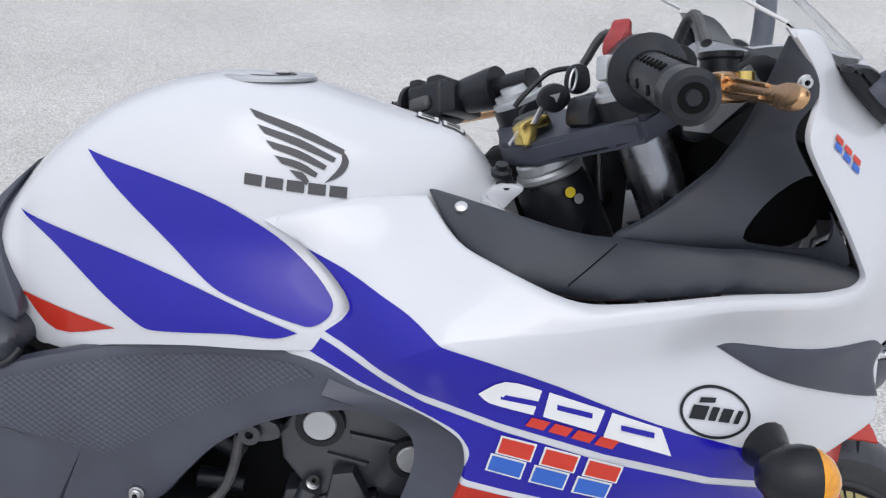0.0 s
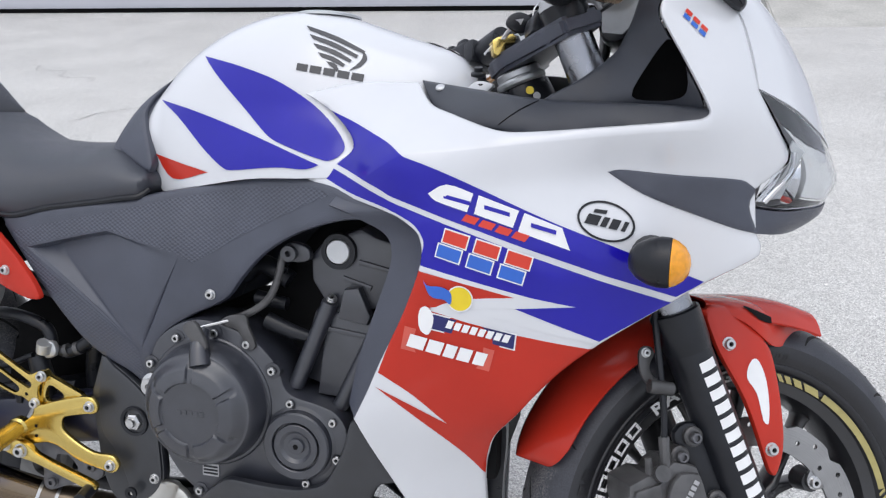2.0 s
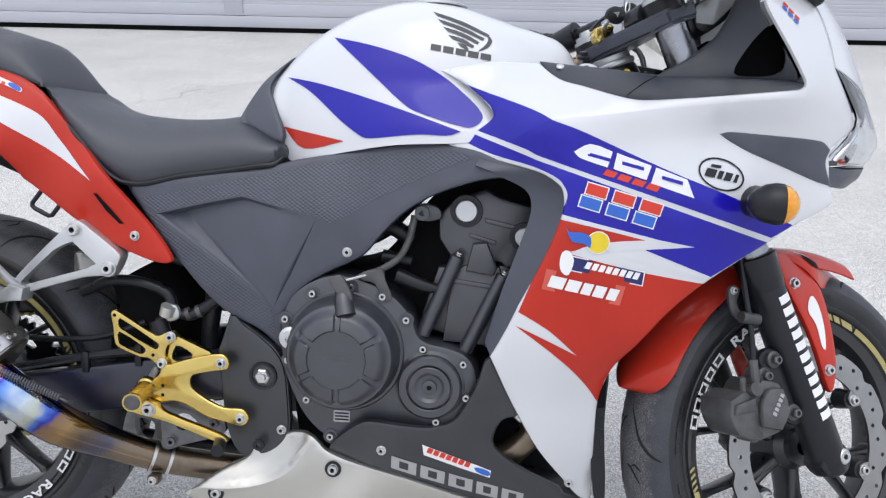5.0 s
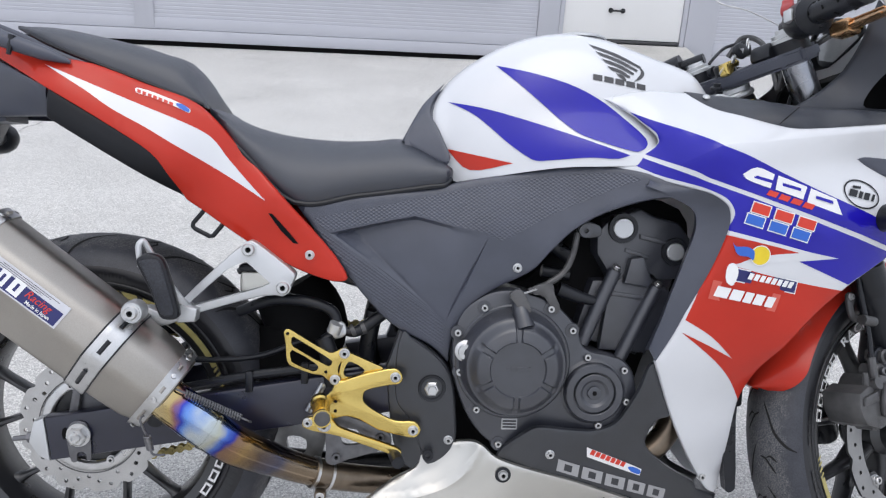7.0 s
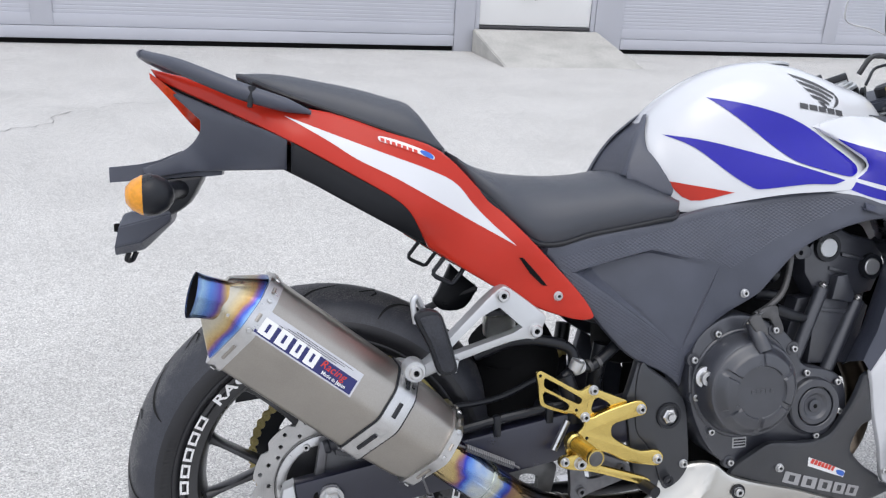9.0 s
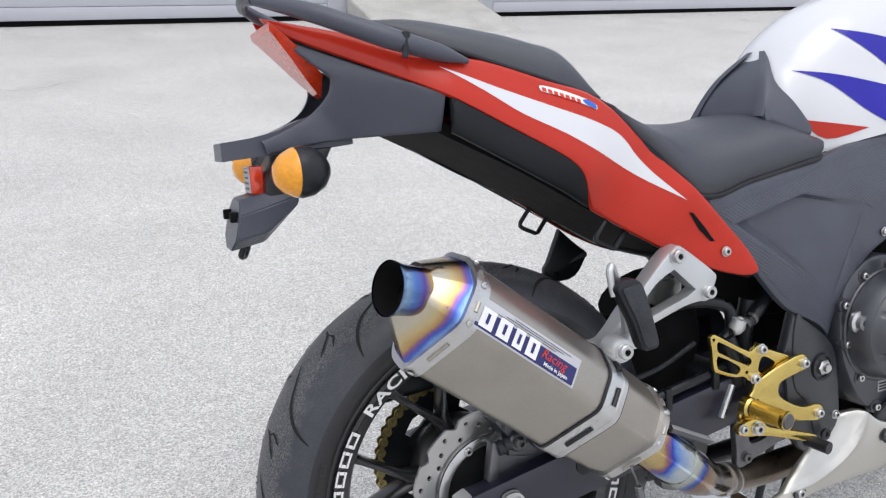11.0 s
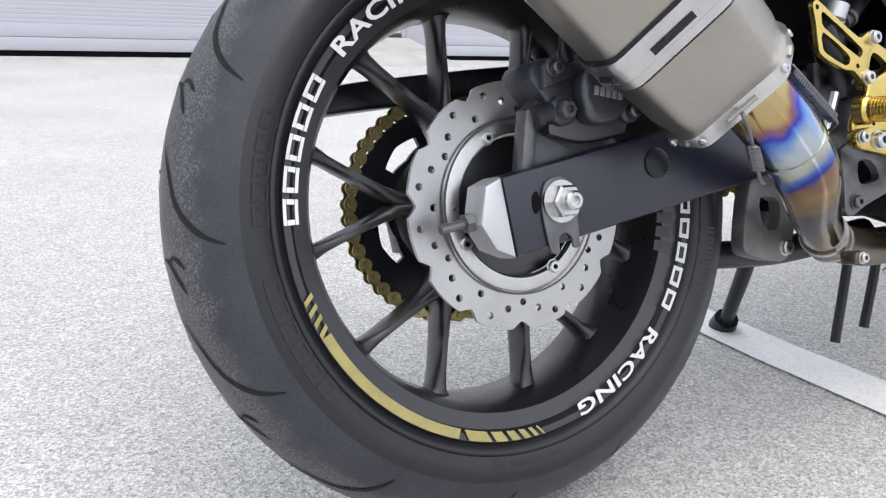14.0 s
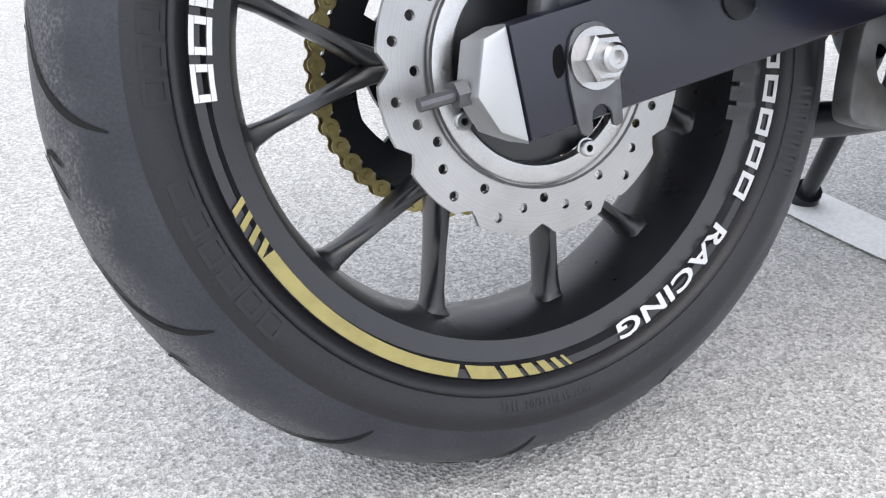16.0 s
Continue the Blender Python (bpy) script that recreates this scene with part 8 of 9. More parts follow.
# ---- rider foot controls, gold ----
base_o = curve([(0.4066, 0.4512), (0.4140, 0.4440, 1), (0.464, 0.4230, 1), (0.474, 0.412, 1), (0.420, 0.392, 1), (0.3952, 0.3930), (0.3985, 0.4100), (0.4020, 0.4300)], n=3)
base = part("foot_bracket", slab(base_o, -0.1475, -0.140, 0.0010, 2, [curve([(0.4128, 0.4291), (0.4245, 0.4270), (0.4379, 0.4177), (0.4351, 0.4123), (0.4135, 0.4053), (0.4061, 0.4125)], n=3)]), GOLD, None, "gold anodised bracket behind the foot-peg plate")
main_o = curve([(0.3934, 0.4000), (0.4061, 0.4020), (0.4135, 0.4050), (0.4351, 0.4125), (0.4600, 0.4190), (0.4741, 0.4222), (0.4887, 0.4219), (0.4973, 0.4116), (0.4939, 0.3996), (0.4779, 0.3962), (0.4431, 0.3880), (0.4376, 0.3789), (0.4409, 0.3669), (0.4618, 0.3523), (0.4886, 0.3407), (0.5182, 0.3397), (0.5281, 0.3263), (0.5191, 0.3139), (0.4983, 0.3166), (0.4627, 0.3251), (0.4329, 0.3412), (0.4123, 0.3459), (0.3950, 0.3420), (0.3700, 0.3380), (0.3620, 0.3520), (0.3720, 0.3700), (0.3890, 0.3860)], n=3)
rset = part("rear_set", slab(main_o, -0.1565, -0.1480, 0.0030, 3), GOLD, base, "gold anodised foot-peg plate with rounded arms")
heel_o = curve([(0.3145, 0.4746), (0.3195, 0.4800), (0.3262, 0.4778), (0.3838, 0.4445), (0.3981, 0.4493), (0.4066, 0.4520), (0.4150, 0.4449), (0.4114, 0.4374), (0.4015, 0.4298), (0.3975, 0.4178), (0.3993, 0.4045), (0.3952, 0.3948), (0.3864, 0.3990), (0.3732, 0.4092), (0.3588, 0.4108), (0.3270, 0.4226), (0.3200, 0.4308), (0.3174, 0.4572)], n=3)
hg2 = part("heel_guard", slab(heel_o, -0.1530, -0.1480, 0.0011, 2, [curve([(0.3289, 0.4685), (0.3841, 0.4352), (0.3890, 0.4300), (0.3829, 0.4232), (0.3292, 0.4525), (0.3258, 0.4603)], n=2), curve([(0.3275, 0.4480), (0.3642, 0.4270), (0.3680, 0.4201), (0.3601, 0.4147), (0.3298, 0.4271), (0.3256, 0.4339)], n=2)]), GOLD, base, "thin gold anodised heel guard")
for x, y, z in ((0.4860, -0.1565, 0.4094), (0.5160, -0.1565, 0.3259), (0.4070, -0.153, 0.4441), (0.3936, -0.153, 0.4025)):
    bolt(base, (x, y, z), 0.0066)
for x, y, z in ((0.3959, -0.1567, 0.3696), (0.3958, -0.1567, 0.3547), (0.3794, -0.1532, 0.4145), (0.3203, -0.1532, 0.4725)):
    part("drilled_hole", turned([(0, 0), (0.0026, 0), (0, 0.0001)], 12), VOID, base, m=toward((x, y, z), OUT))
PEG0, PEG1 = Vector((0.372, -0.156, 0.368)), Vector((0.381, -0.226, 0.364))
pg = part("foot_peg", tube([PEG0, PEG0.lerp(PEG1, 0.15), PEG0.lerp(PEG1, 0.2), PEG0.lerp(PEG1, 0.9), PEG0.lerp(PEG1, 0.93), PEG1], [0.015, 0.015, 0.0125, 0.0125, 0.0138, 0.0138], 24, smooth=False), GOLD, None, "knurled gold foot peg")
part("peg_cap", turned([(0, 0), (0.0115, 0), (0.010, 0.002), (0, 0.002)], 24), CAST, pg, "dark peg end", m=toward(PEG1, PEG1 - PEG0))
for k in range(14):
    p = PEG0.lerp(PEG1, 0.24 + 0.047 * k)
    part("knurl", tube([p, p + (PEG1 - PEG0) * 0.022], 0.0131, 24, smooth=False), GOLD, pg)
lev = part("brake_pedal", slab(curve([(0.350, 0.345), (0.372, 0.350), (0.391, 0.344), (0.405, 0.332), (0.489, 0.303), (0.499, 0.296), (0.495, 0.289), (0.482, 0.292), (0.418, 0.314), (0.394, 0.321), (0.366, 0.326), (0.348, 0.333)], n=3), -0.170, -0.158, 0.002), GOLD, None, "gold anodised brake pedal")
bolt(lev, (0.380, -0.170, 0.336), 0.0085)
bolt(lev, (0.355, -0.170, 0.340), 0.006)
part("pedal_tip", tube([(0.487, -0.160, 0.291), (0.494, -0.195, 0.288)], 0.0095, 14), BLACK, lev, "black rubber pedal tip")
pb = part("pedal_bracket", slab(curve([(0.379, 0.327), (0.391, 0.337), (0.417, 0.338), (0.477, 0.313), (0.484, 0.297), (0.473, 0.285), (0.415, 0.267), (0.393, 0.258), (0.381, 0.264), (0.381, 0.283)], n=3), -0.130, -0.121, 0.002, 2, [curve([(0.406, 0.316), (0.427, 0.317), (0.441, 0.301), (0.437, 0.294), (0.414, 0.291), (0.405, 0.297)], n=2)]), AXLE, None, "grey steel pedal stay with a cut-out")
for x, z in ((0.398, 0.273), (0.466, 0.306)):
    bolt(pb, (x, -0.130, z), 0.0075, mat=AXLE)

# ---- side stand, drain hoses ----
st = part("side_stand", tube([(0.50, 0.075, 0.270), (0.545, 0.150, 0.180), (0.592, 0.240, 0.080)], [0.014, 0.012, 0.011], 12), BLACK, None, "black side stand")
part("stand_foot", tube([(0.592, 0.238, 0.084), (0.600, 0.256, 0.0675)], [0.019, 0.022], 14), BLACK, st)
for x, zb in ((0.590, 0.068), (0.655, 0.080)):
    part("drain_hose", tube([(x + 0.03, 0.03, 0.22), (x + 0.022, 0.04, 0.15), (x, 0.044, zb)], 0.0068, 10), BLACK, None, "black rubber drain hose")

# ---- front fork, brakes, mudguard (turned with the bars) ----
FB, FT = Vector((1.366, 0, 0.262)), Vector((1.089, 0, 0.905))
for s in (-1, 1):
    y = Vector((0, s * 0.098, 0))
    leg = part("fork_leg", tube([FB + y, (FB.lerp(FT, 0.03)) + y, FB.lerp(FT, 0.470) + y, FB.lerp(FT, 0.480) + y], [0.026, 0.0285, 0.0285, 0.0275], 24, smooth=False), BLACK, None, "black fork leg with white blocks", 30, STEERED)
    part("upper_tube", tube([FB.lerp(FT, 0.46) + y, FB.lerp(FT, 1.065) + y], 0.0240, 24, smooth=False), FORKTUBE, leg, "chromed fork tube", 30, STEERED)
    part("dust_seal", tube([FB.lerp(FT, 0.420) + y, FB.lerp(FT, 0.440) + y, FB.lerp(FT, 0.485) + y, FB.lerp(FT, 0.494) + y, FB.lerp(FT, 0.497) + y], [0.0286, 0.0305, 0.0315, 0.0315, 0.0285], 24, smooth=False), BLACK, leg, "", 30, STEERED)
    part("fork_cap", tube([FB.lerp(FT, 1.058) + y, FB.lerp(FT, 1.072) + y, FB.lerp(FT, 1.074) + y, FB.lerp(FT, 1.082) + y, FB.lerp(FT, 1.083) + y, FB.lerp(FT, 1.092) + y], [0.0285, 0.0285, 0.024, 0.024, 0.016, 0.015], 24, smooth=False), ALU, leg, "silver fork cap", 30, STEERED)
    part("axle_lug", slab(curve([(1.331, 0.268, 1), (1.349, 0.252), (1.379, 0.257), (1.389, 0.277), (1.378, 0.300), (1.345, 0.312)], n=3), s * 0.098 - 0.020, s * 0.098 + 0.020, 0.006), BLACK, leg, "", 35, STEERED)
    part("axle_bolt", turned([(0, 0), (0.012, 0), (0.012, 0.006), (0.009, 0.009), (0.004, 0.009), (0.0035, 0.004), (0, 0.004)], 18), STEEL, leg, "", 30, STEERED @ toward((1.368, s * 0.118, 0.284), (0, s, 0)))
    fd = (FT - FB).normalized()
    if s < 0:
        for k in range(11):
            for u0, u1 in ((0.0, 0.0175),):
                t0 = 0.385 - 0.0262 * k + u0
                bm = bmesh.new()
                rows = []
                for e in (-0.40, -0.13, 0.13, 0.40):
                    a = e + 0.18
                    side_v = Vector((math.cos(RAKE), 0, math.sin(RAKE)))
                    off = (Vector((0, -1, 0)) * math.cos(a) + side_v * math.sin(a)) * 0.0290
                    rows.append([bm.verts.new(FB.lerp(FT, t0) + y + off), bm.verts.new(FB.lerp(FT, t0 + u1 - u0) + y + off)])
                for p, q in zip(rows, rows[1:]):
                    bm.faces.new((p[0], p[1], q[1], q[0]))
                part("sticker_block", bm, INK, leg, m=STEERED)
    # one brake caliper, behind the near leg
    if s < 0:
        sy = lambda a, b: tuple(sorted((s * a, s * b)))
        y0, y1 = sy(0.122, 0.052)
        ca = part("front_caliper", slab(curve([(1.165, 0.350, 1), (1.166, 0.372, 1), (1.190, 0.384, 1), (1.206, 0.382, 1), (1.222, 0.400), (1.252, 0.394, 1), (1.268, 0.356), (1.252, 0.324, 1), (1.216, 0.313, 1), (1.180, 0.322)], n=2), y0, y1, 0.004), CAST, None, "dark cast front brake caliper", 28, STEERED)
        y0, y1 = sy(0.133, 0.121)
        part("piston_cover", slab(curve([(1.214, 0.334, 1), (1.212, 0.366), (1.226, 0.388), (1.250, 0.388, 1), (1.262, 0.356), (1.247, 0.328, 1)], n=2), y0, y1, 0.005), CAST, ca, "", 28, STEERED)
        y0, y1 = sy(0.128, 0.121)
        part("caliper_rib", slab([(1.170, 0.352), (1.172, 0.366), (1.204, 0.376), (1.206, 0.358)], y0, y1, 0.003), CAST, ca, "", 28, STEERED)
        for k in range(5):
            part("mark_bar", box((1.2225 + 0.0072 * k, s * 0.1337 - 0.0005, 0.3605), (1.2275 + 0.0072 * k, s * 0.1337 + 0.0005, 0.3675), 0.0002, 1), SILVER, ca, "small pale maker's mark", 35, STEERED @ Matrix.Translation((1.238, 0, 0.364)) @ Matrix.Rotation(radians(-62), 4, "Y") @ Matrix.Translation((-1.238, 0, -0.364)))
        for x, z in ((1.252, 0.428), (1.286, 0.350), (1.214, 0.322), (1.235, 0.405)):
            part("lug", turned([(0, -0.03), (0.0125, -0.03), (0.0125, 0.0), (0.010, 0.002), (0, 0.002)], 18), CAST, ca, "", 30, STEERED @ toward((x, s * 0.112, z), (0, s, 0)))
            part("caliper_bolt", turned([(0, 0), (0.0072, 0), (0.0072, 0.006), (0.0060, 0.008), (0.0038, 0.008), (0.0033, 0.004), (0, 0.004)], 14), AXLE, ca, "", 30, STEERED @ toward((x, s * 0.114, z), (0, s, 0)))
        part("caliper_arm", slab(curve([(1.230, 0.432), (1.256, 0.444), (1.290, 0.410), (1.315, 0.350), (1.300, 0.330), (1.272, 0.342), (1.262, 0.38), (1.240, 0.405)], n=3), *sy(0.106, 0.092), 0.004), BLACK, ca, "", 35, STEERED)
        part("bleed_nipple", tube([(1.196, s * 0.112, 0.384), (1.192, s * 0.114, 0.404)], [0.006, 0.004], 10), CAST, ca, "", 35, STEERED)
        part("banjo", turned([(0, -0.007), (0.010, -0.007), (0.010, 0.007), (0, 0.007)], 16), CAST, ca, "", 35, STEERED @ toward((1.205, s * 0.122, 0.386), (0, s, 0.3)))
        part("brake_line", tube([(1.198, s * 0.098, 0.62), (1.204, s * 0.106, 0.54), (1.212, s * 0.112, 0.46), (1.214, s * 0.112, 0.405), (1.218, s * 0.118, 0.385)], 0.0042, 10), BLACK, ca, "black brake line", 35, STEERED)
        part("line_end", tube([(1.213, s * 0.112, 0.428), (1.215, s * 0.114, 0.392)], 0.0068, 10), CAST, ca, "", 35, STEERED)
    # mudguard side piece with its fixing bolts
    leg_o = curve([(1.274, 0.582, 1), (1.293, 0.589), (1.331, 0.582), (1.371, 0.540), (1.379, 0.510), (1.384, 0.460), (1.386, 0.410), (1.374, 0.377), (1.362, 0.383), (1.327, 0.470), (1.290, 0.530)], n=4)
    mg_f = tps([(1.304, 0.541, 0.097), (1.364, 0.410, 0.101), (1.374, 0.378, 0.101), (1.285, 0.587, 0.084), (1.345, 0.578, 0.070), (1.372, 0.540, 0.080), (1.384, 0.45, 0.096), (1.325, 0.49, 0.100)])
    MG = Skin(mg_f, leg_o, 0.005)
    mud = part("front_mudguard", sheet(leg_o, MG, 0.004, 0.012, s), RED, None, "glossy red front mudguard", 35, STEERED)
    for x, z in ((1.304, 0.541), (1.364, 0.410)):
        bolt(mud, (x, s * (mg_f(x, z) + 0.001), z), 0.0072, Vector((0, s, 0)), None, STEERED)
    sk = curve([(1.336, 0.517), (1.348, 0.522), (1.358, 0.504), (1.362, 0.474), (1.360, 0.442), (1.352, 0.446), (1.344, 0.479), (1.330, 0.499)], n=3)
    part("sticker_shape", sheet(sk, MG, 0, 0.01, s, 0.001), INK, mud, "white sticker, plain shape", 35, STEERED)
bm = bmesh.new()
rows = []
for i in range(34):
    f = 1 - (1 - i / 33) ** 1.7
    a = radians(70 + 92.5 * f)
    k = math.sqrt(max(0.0, 1 - (1 - min((1 - f) / 0.10, 1)) ** 2))
    rows.append([])
    for j in range(13):
        b = -1 + 2 * j / 12
        wd = (0.074 if f > 0.2 else 0.066) * (0.15 + 0.85 * k)
        r = 0.3155 - 0.034 * abs(b) ** 2.4
        rows[-1].append(bm.verts.new((FA[0] + r * math.cos(a), wd * b, FA[1] + r * math.sin(a))))
for p, q in zip(rows, rows[1:]):
    for j in range(12):
        bm.faces.new((p[j], p[j + 1], q[j + 1], q[j]))
part("mudguard_arch", thicken(bm, 0.003), RED, None, "glossy red mudguard arch over the tyre", 40, STEERED)
# pointed front of the mudguard
ridge_z = line((1.285, 0.600), (1.33, 0.601), (1.38, 0.594), (1.43, 0.577), (1.47, 0.562), (1.50, 0.549))
side_z = line((1.285, 0.586), (1.31, 0.578), (1.34, 0.566), (1.368, 0.546), (1.386, 0.537), (1.424, 0.538), (1.464, 0.542), (1.50, 0.547))
side_y = line((1.285, 0.075), (1.31, 0.078), (1.34, 0.080), (1.368, 0.078), (1.386, 0.068), (1.424, 0.046), (1.464, 0.023), (1.50, 0.002))


def nose_at(x, b, lift=0.0):
    a = abs(b) * math.pi / 2
    return Vector((x, math.copysign(1, b) * side_y(x) * math.sin(a) ** 0.8 + math.copysign(lift, b), side_z(x) + (ridge_z(x) - side_z(x)) * max(math.cos(a), 0) ** 0.7 + lift))


bm = bmesh.new()
rows = [[bm.verts.new(nose_at(1.285 + 0.215 * i / 24, -1 + j / 8 if j != 8 else 1e-4)) for j in range(17)] for i in range(25)]
for p, q in zip(rows, rows[1:]):
    for j in range(16):
        bm.faces.new((p[j], p[j + 1], q[j + 1], q[j]))
part("mudguard_nose", thicken(bm, 0.003), RED, None, "glossy red mudguard nose with dark air slots", 50, STEERED)
for s in (-1, 1):
    bm = bmesh.new()
    rows = []
    for i in range(9):
        e = i / 8
        x = 1.338 + 0.080 * e
        b0, b1 = 0.66 - 0.06 * e, 0.66 - 0.06 * e + 0.20 * math.sin(math.pi * min(e * 0.55 + 0.45, 1)) * (1 - smoothstep(0.86, 1.0, e)) * smoothstep(-0.1, 0.25, e)
        rows.append([bm.verts.new(nose_at(x, s * (b0 + (b1 - b0) * k / 2), 0.0012)) for k in range(3)])
    for p, q in zip(rows, rows[1:]):
        for k in range(2):
            bm.faces.new((p[k], p[k + 1], q[k + 1], q[k]))
    part("air_slot", bm, VOID, None, "dark air slot", 40, STEERED)
part("hose_clip", slab(curve([(1.186, 0.530), (1.198, 0.536), (1.206, 0.528), (1.200, 0.512), (1.206, 0.498), (1.222, 0.494), (1.220, 0.486), (1.200, 0.487), (1.188, 0.504)], n=3), -0.096, -0.090, 0.0015), CAST, None, "grey hose clip", 35, STEERED)
bolt(moto, (1.194, -0.096, 0.528), 0.005, Vector((0, -1, 0)), None, STEERED)
part("clip_loop", tube([(1.190, -0.116, 0.490), (1.220, -0.116, 0.486)], 0.0085, 12, smooth=False), CAST, None, "rubber sleeve in the hose clip", 35, STEERED)

# ---- bars, clamps, controls ----
def yoke(t, h, fore, name, label):
    c = FB.lerp(FT, t)
    d = (FT - FB).normalized()
    f = Vector((d.z, 0, -d.x))
    pts = [(0.034, 0.125), (0.034, 0.072), (0.012, 0.045), (0.012, -0.045), (0.034, -0.072), (0.034, -0.125), (-0.022, -0.132), (-0.034, -0.10), (-0.075, -0.030), (-0.075, 0.030), (-0.034, 0.10), (-0.022, 0.132)]
    bm = bmesh.new()
    lo = [bm.verts.new(c + f * a + Vector((0, b, 0)) - d * h) for a, b in pts]
    hi = [bm.verts.new(c + f * a + Vector((0, b, 0)) + d * h) for a, b in pts]
    bm.faces.new(lo)
    bm.faces.new(hi)
    for i in range(len(pts)):
        j = (i + 1) % len(pts)
        bm.faces.new((lo[i], lo[j], hi[j], hi[i]))
    bmesh.ops.bevel(bm, geom=list(bm.edges), offset=0.005, segments=2, affect="EDGES")
    return part(name, bm, SHADE, None, label, 35, STEERED)


yoke(1.022, 0.012, 0, "top_yoke", "matt black top yoke")
yoke(0.60, 0.016, 0, "lower_yoke", "matt black lower yoke")
d = (FT - FB).normalized()
stem0 = FB.lerp(FT, 1.005) - Vector((d.z, 0, -d.x)) * 0.046
part("stem_ring", turned([(0, -0.005), (0.0285, -0.005), (0.030, -0.003), (0.030, 0.004), (0.028, 0.006), (0, 0.006)], 36), ALU, None, "silver steering stem ring", 30, STEERED @ toward(stem0 - d * 0.007, d))
part("stem_ring", turned([(0, -0.006), (0.030, -0.006), (0.0335, -0.003), (0.0340, 0.001), (0.0325, 0.004), (0, 0.004)], 36), ALU, None, "silver steering stem ring", 30, STEERED @ toward(stem0 - d * 0.016, d))
hp = part("head_pipe", tube([stem0 - d * 0.020, stem0 - d * 0.024, stem0 - d * 0.035, stem0 - d * 0.080, stem0 - d * 0.22], [0.033, 0.0355, 0.037, 0.040, 0.044], 32, smooth=False), BLACK, None, "black steering head casting", 40)
for k, f, r, mt, words in ((0.0348, -0.0070, 0.0052, YELLOW, "round yellow sticker"), (0.0444, -0.0007, 0.0050, SILVER, "round pale sticker")):
    g = Vector((d.z, 0, -d.x)) * f + Vector((0, -0.0372, 0))
    part("round_sticker", turned([(0, 0), (r, 0), (r, 0.0004), (0, 0.0004)], 20), mt, hp, words, 30, STEERED @ toward(stem0 - d * k + g, g))
for s in (-1, 1):
    A = Vector((1.070, s * 0.105, 0.968))
    Bv = Vector((0.961, s * 0.312, 0.927))
    ax = (Bv - A).normalized()
    fork_ring = part("bar_clamp", tube([FB.lerp(FT, 1.034) + Vector((0, s * 0.098, 0)), FB.lerp(FT, 1.064) + Vector((0, s * 0.098, 0))], 0.030, 24, smooth=False), BLACK, None, "black clip-on bar clamp", 30, STEERED)
    if s < 0:
        part("clamp_ear", slab(curve([(1.040, 0.918), (1.043, 0.940), (1.056, 0.945), (1.085, 0.950), (1.090, 0.925), (1.060, 0.915)], n=3), -0.085, -0.046, 0.004), BLACK, fork_ring, "", 35, STEERED)
    bolt(fork_ring, (1.055, s * 0.046, 0.9312), 0.0085, Vector((-0.25, s, 0.15)), BLACK, STEERED)
    out = 0.0 if s < 0 else 0.066
    bar = part("grip", tube([A + ax * (0.085 + out), A + ax * (0.09 + out), A + ax * (0.204 + out), A + ax * (0.206 + out)], [0.0185, 0.0170, 0.0160, 0.0150], 24, smooth=False), BLACK, None, "black rubber grip", 30, STEERED)
    for k in range(14):
        for j in range(3):
            aa = 2 * math.pi * (j / 3 + (k % 2) / 6) - 0.6
            u = Vector((0, 0, 1))
            v = ax.cross(u).normalized()
            n = (u * math.cos(aa) + v * math.sin(aa))
            pp = A + ax * (0.098 + out + 0.0072 * k) + n * 0.0166
            if j == 0 or k % 3 == 0:
                part("grip_slot", tube([pp - ax * 0.002, pp + ax * 0.002 + ax.cross(n) * 0.005], 0.0016, 6, smooth=False), VOID, bar, "", 35, STEERED)
    part("bar", tube([A - ax * 0.02, A + ax * (0.10 + out)], 0.0115, 16, smooth=False), BLACK, bar, "", 30, STEERED)
    be = part("bar_end", tube([A + ax * (0.200 + out), A + ax * (0.206 + out), A + ax * (0.233 + out), A + ax * (0.2375 + out)], [0.0150, 0.0168, 0.0172, 0.0130], 28, smooth=False), BLACK, bar, "black bar-end weight", 30, STEERED)
    part("end_hole", turned([(0.0092, 0.0), (0.0092, 0.0006), (0, 0.0006)], 22), VOID, be, "", 30, STEERED @ toward(A + ax * (0.2374 + out), ax))
    part("end_screw", turned([(0.0, 0.0006), (0.0055, 0.0006), (0.0045, 0.0022), (0, 0.0022)], 18), BLACK, be, "", 30, STEERED @ toward(A + ax * (0.2374 + out), ax))
    sw = part("switch_housing", tube([A + ax * 0.022, A + ax * 0.03, A + ax * 0.062, A + ax * 0.080], [0.024, 0.0275, 0.0285, 0.0265] if s < 0 else [0.024, 0.024, 0.021, 0.019], 20, smooth=False), BLACK, None, "black switch housing", 35, STEERED)
    part("flange", tube([A + ax * (0.079 + out), A + ax * (0.083 + out), A + ax * (0.088 + out), A + ax * (0.096 + out)], [0.029, 0.0305, 0.0265, 0.0185], 28, smooth=False), BLACK, sw, "", 30, STEERED)
    if s < 0:
        kill = slab(curve([(-0.014, 0.0), (-0.014, 0.012), (-0.004, 0.022), (0.002, 0.030), (0.006, 0.014), (0.005, 0.0)], n=3), -0.009, 0.009, 0.003)
        part("kill_switch", kill, KILL, sw, "red stop switch", 35, STEERED @ Matrix.Translation(A + ax * 0.016 + Vector((-0.015, 0, 0.008))) @ Matrix.Rotation(radians(25), 4, "Z"))
        part("start_switch", box((-0.006, -0.008, -0.010), (0.006, 0.008, 0.010), 0.003), ALU, sw, "grey starter button", 35, STEERED @ Matrix.Translation(A + ax * 0.045 + Vector((-0.032, 0.0, 0.0))))
    else:
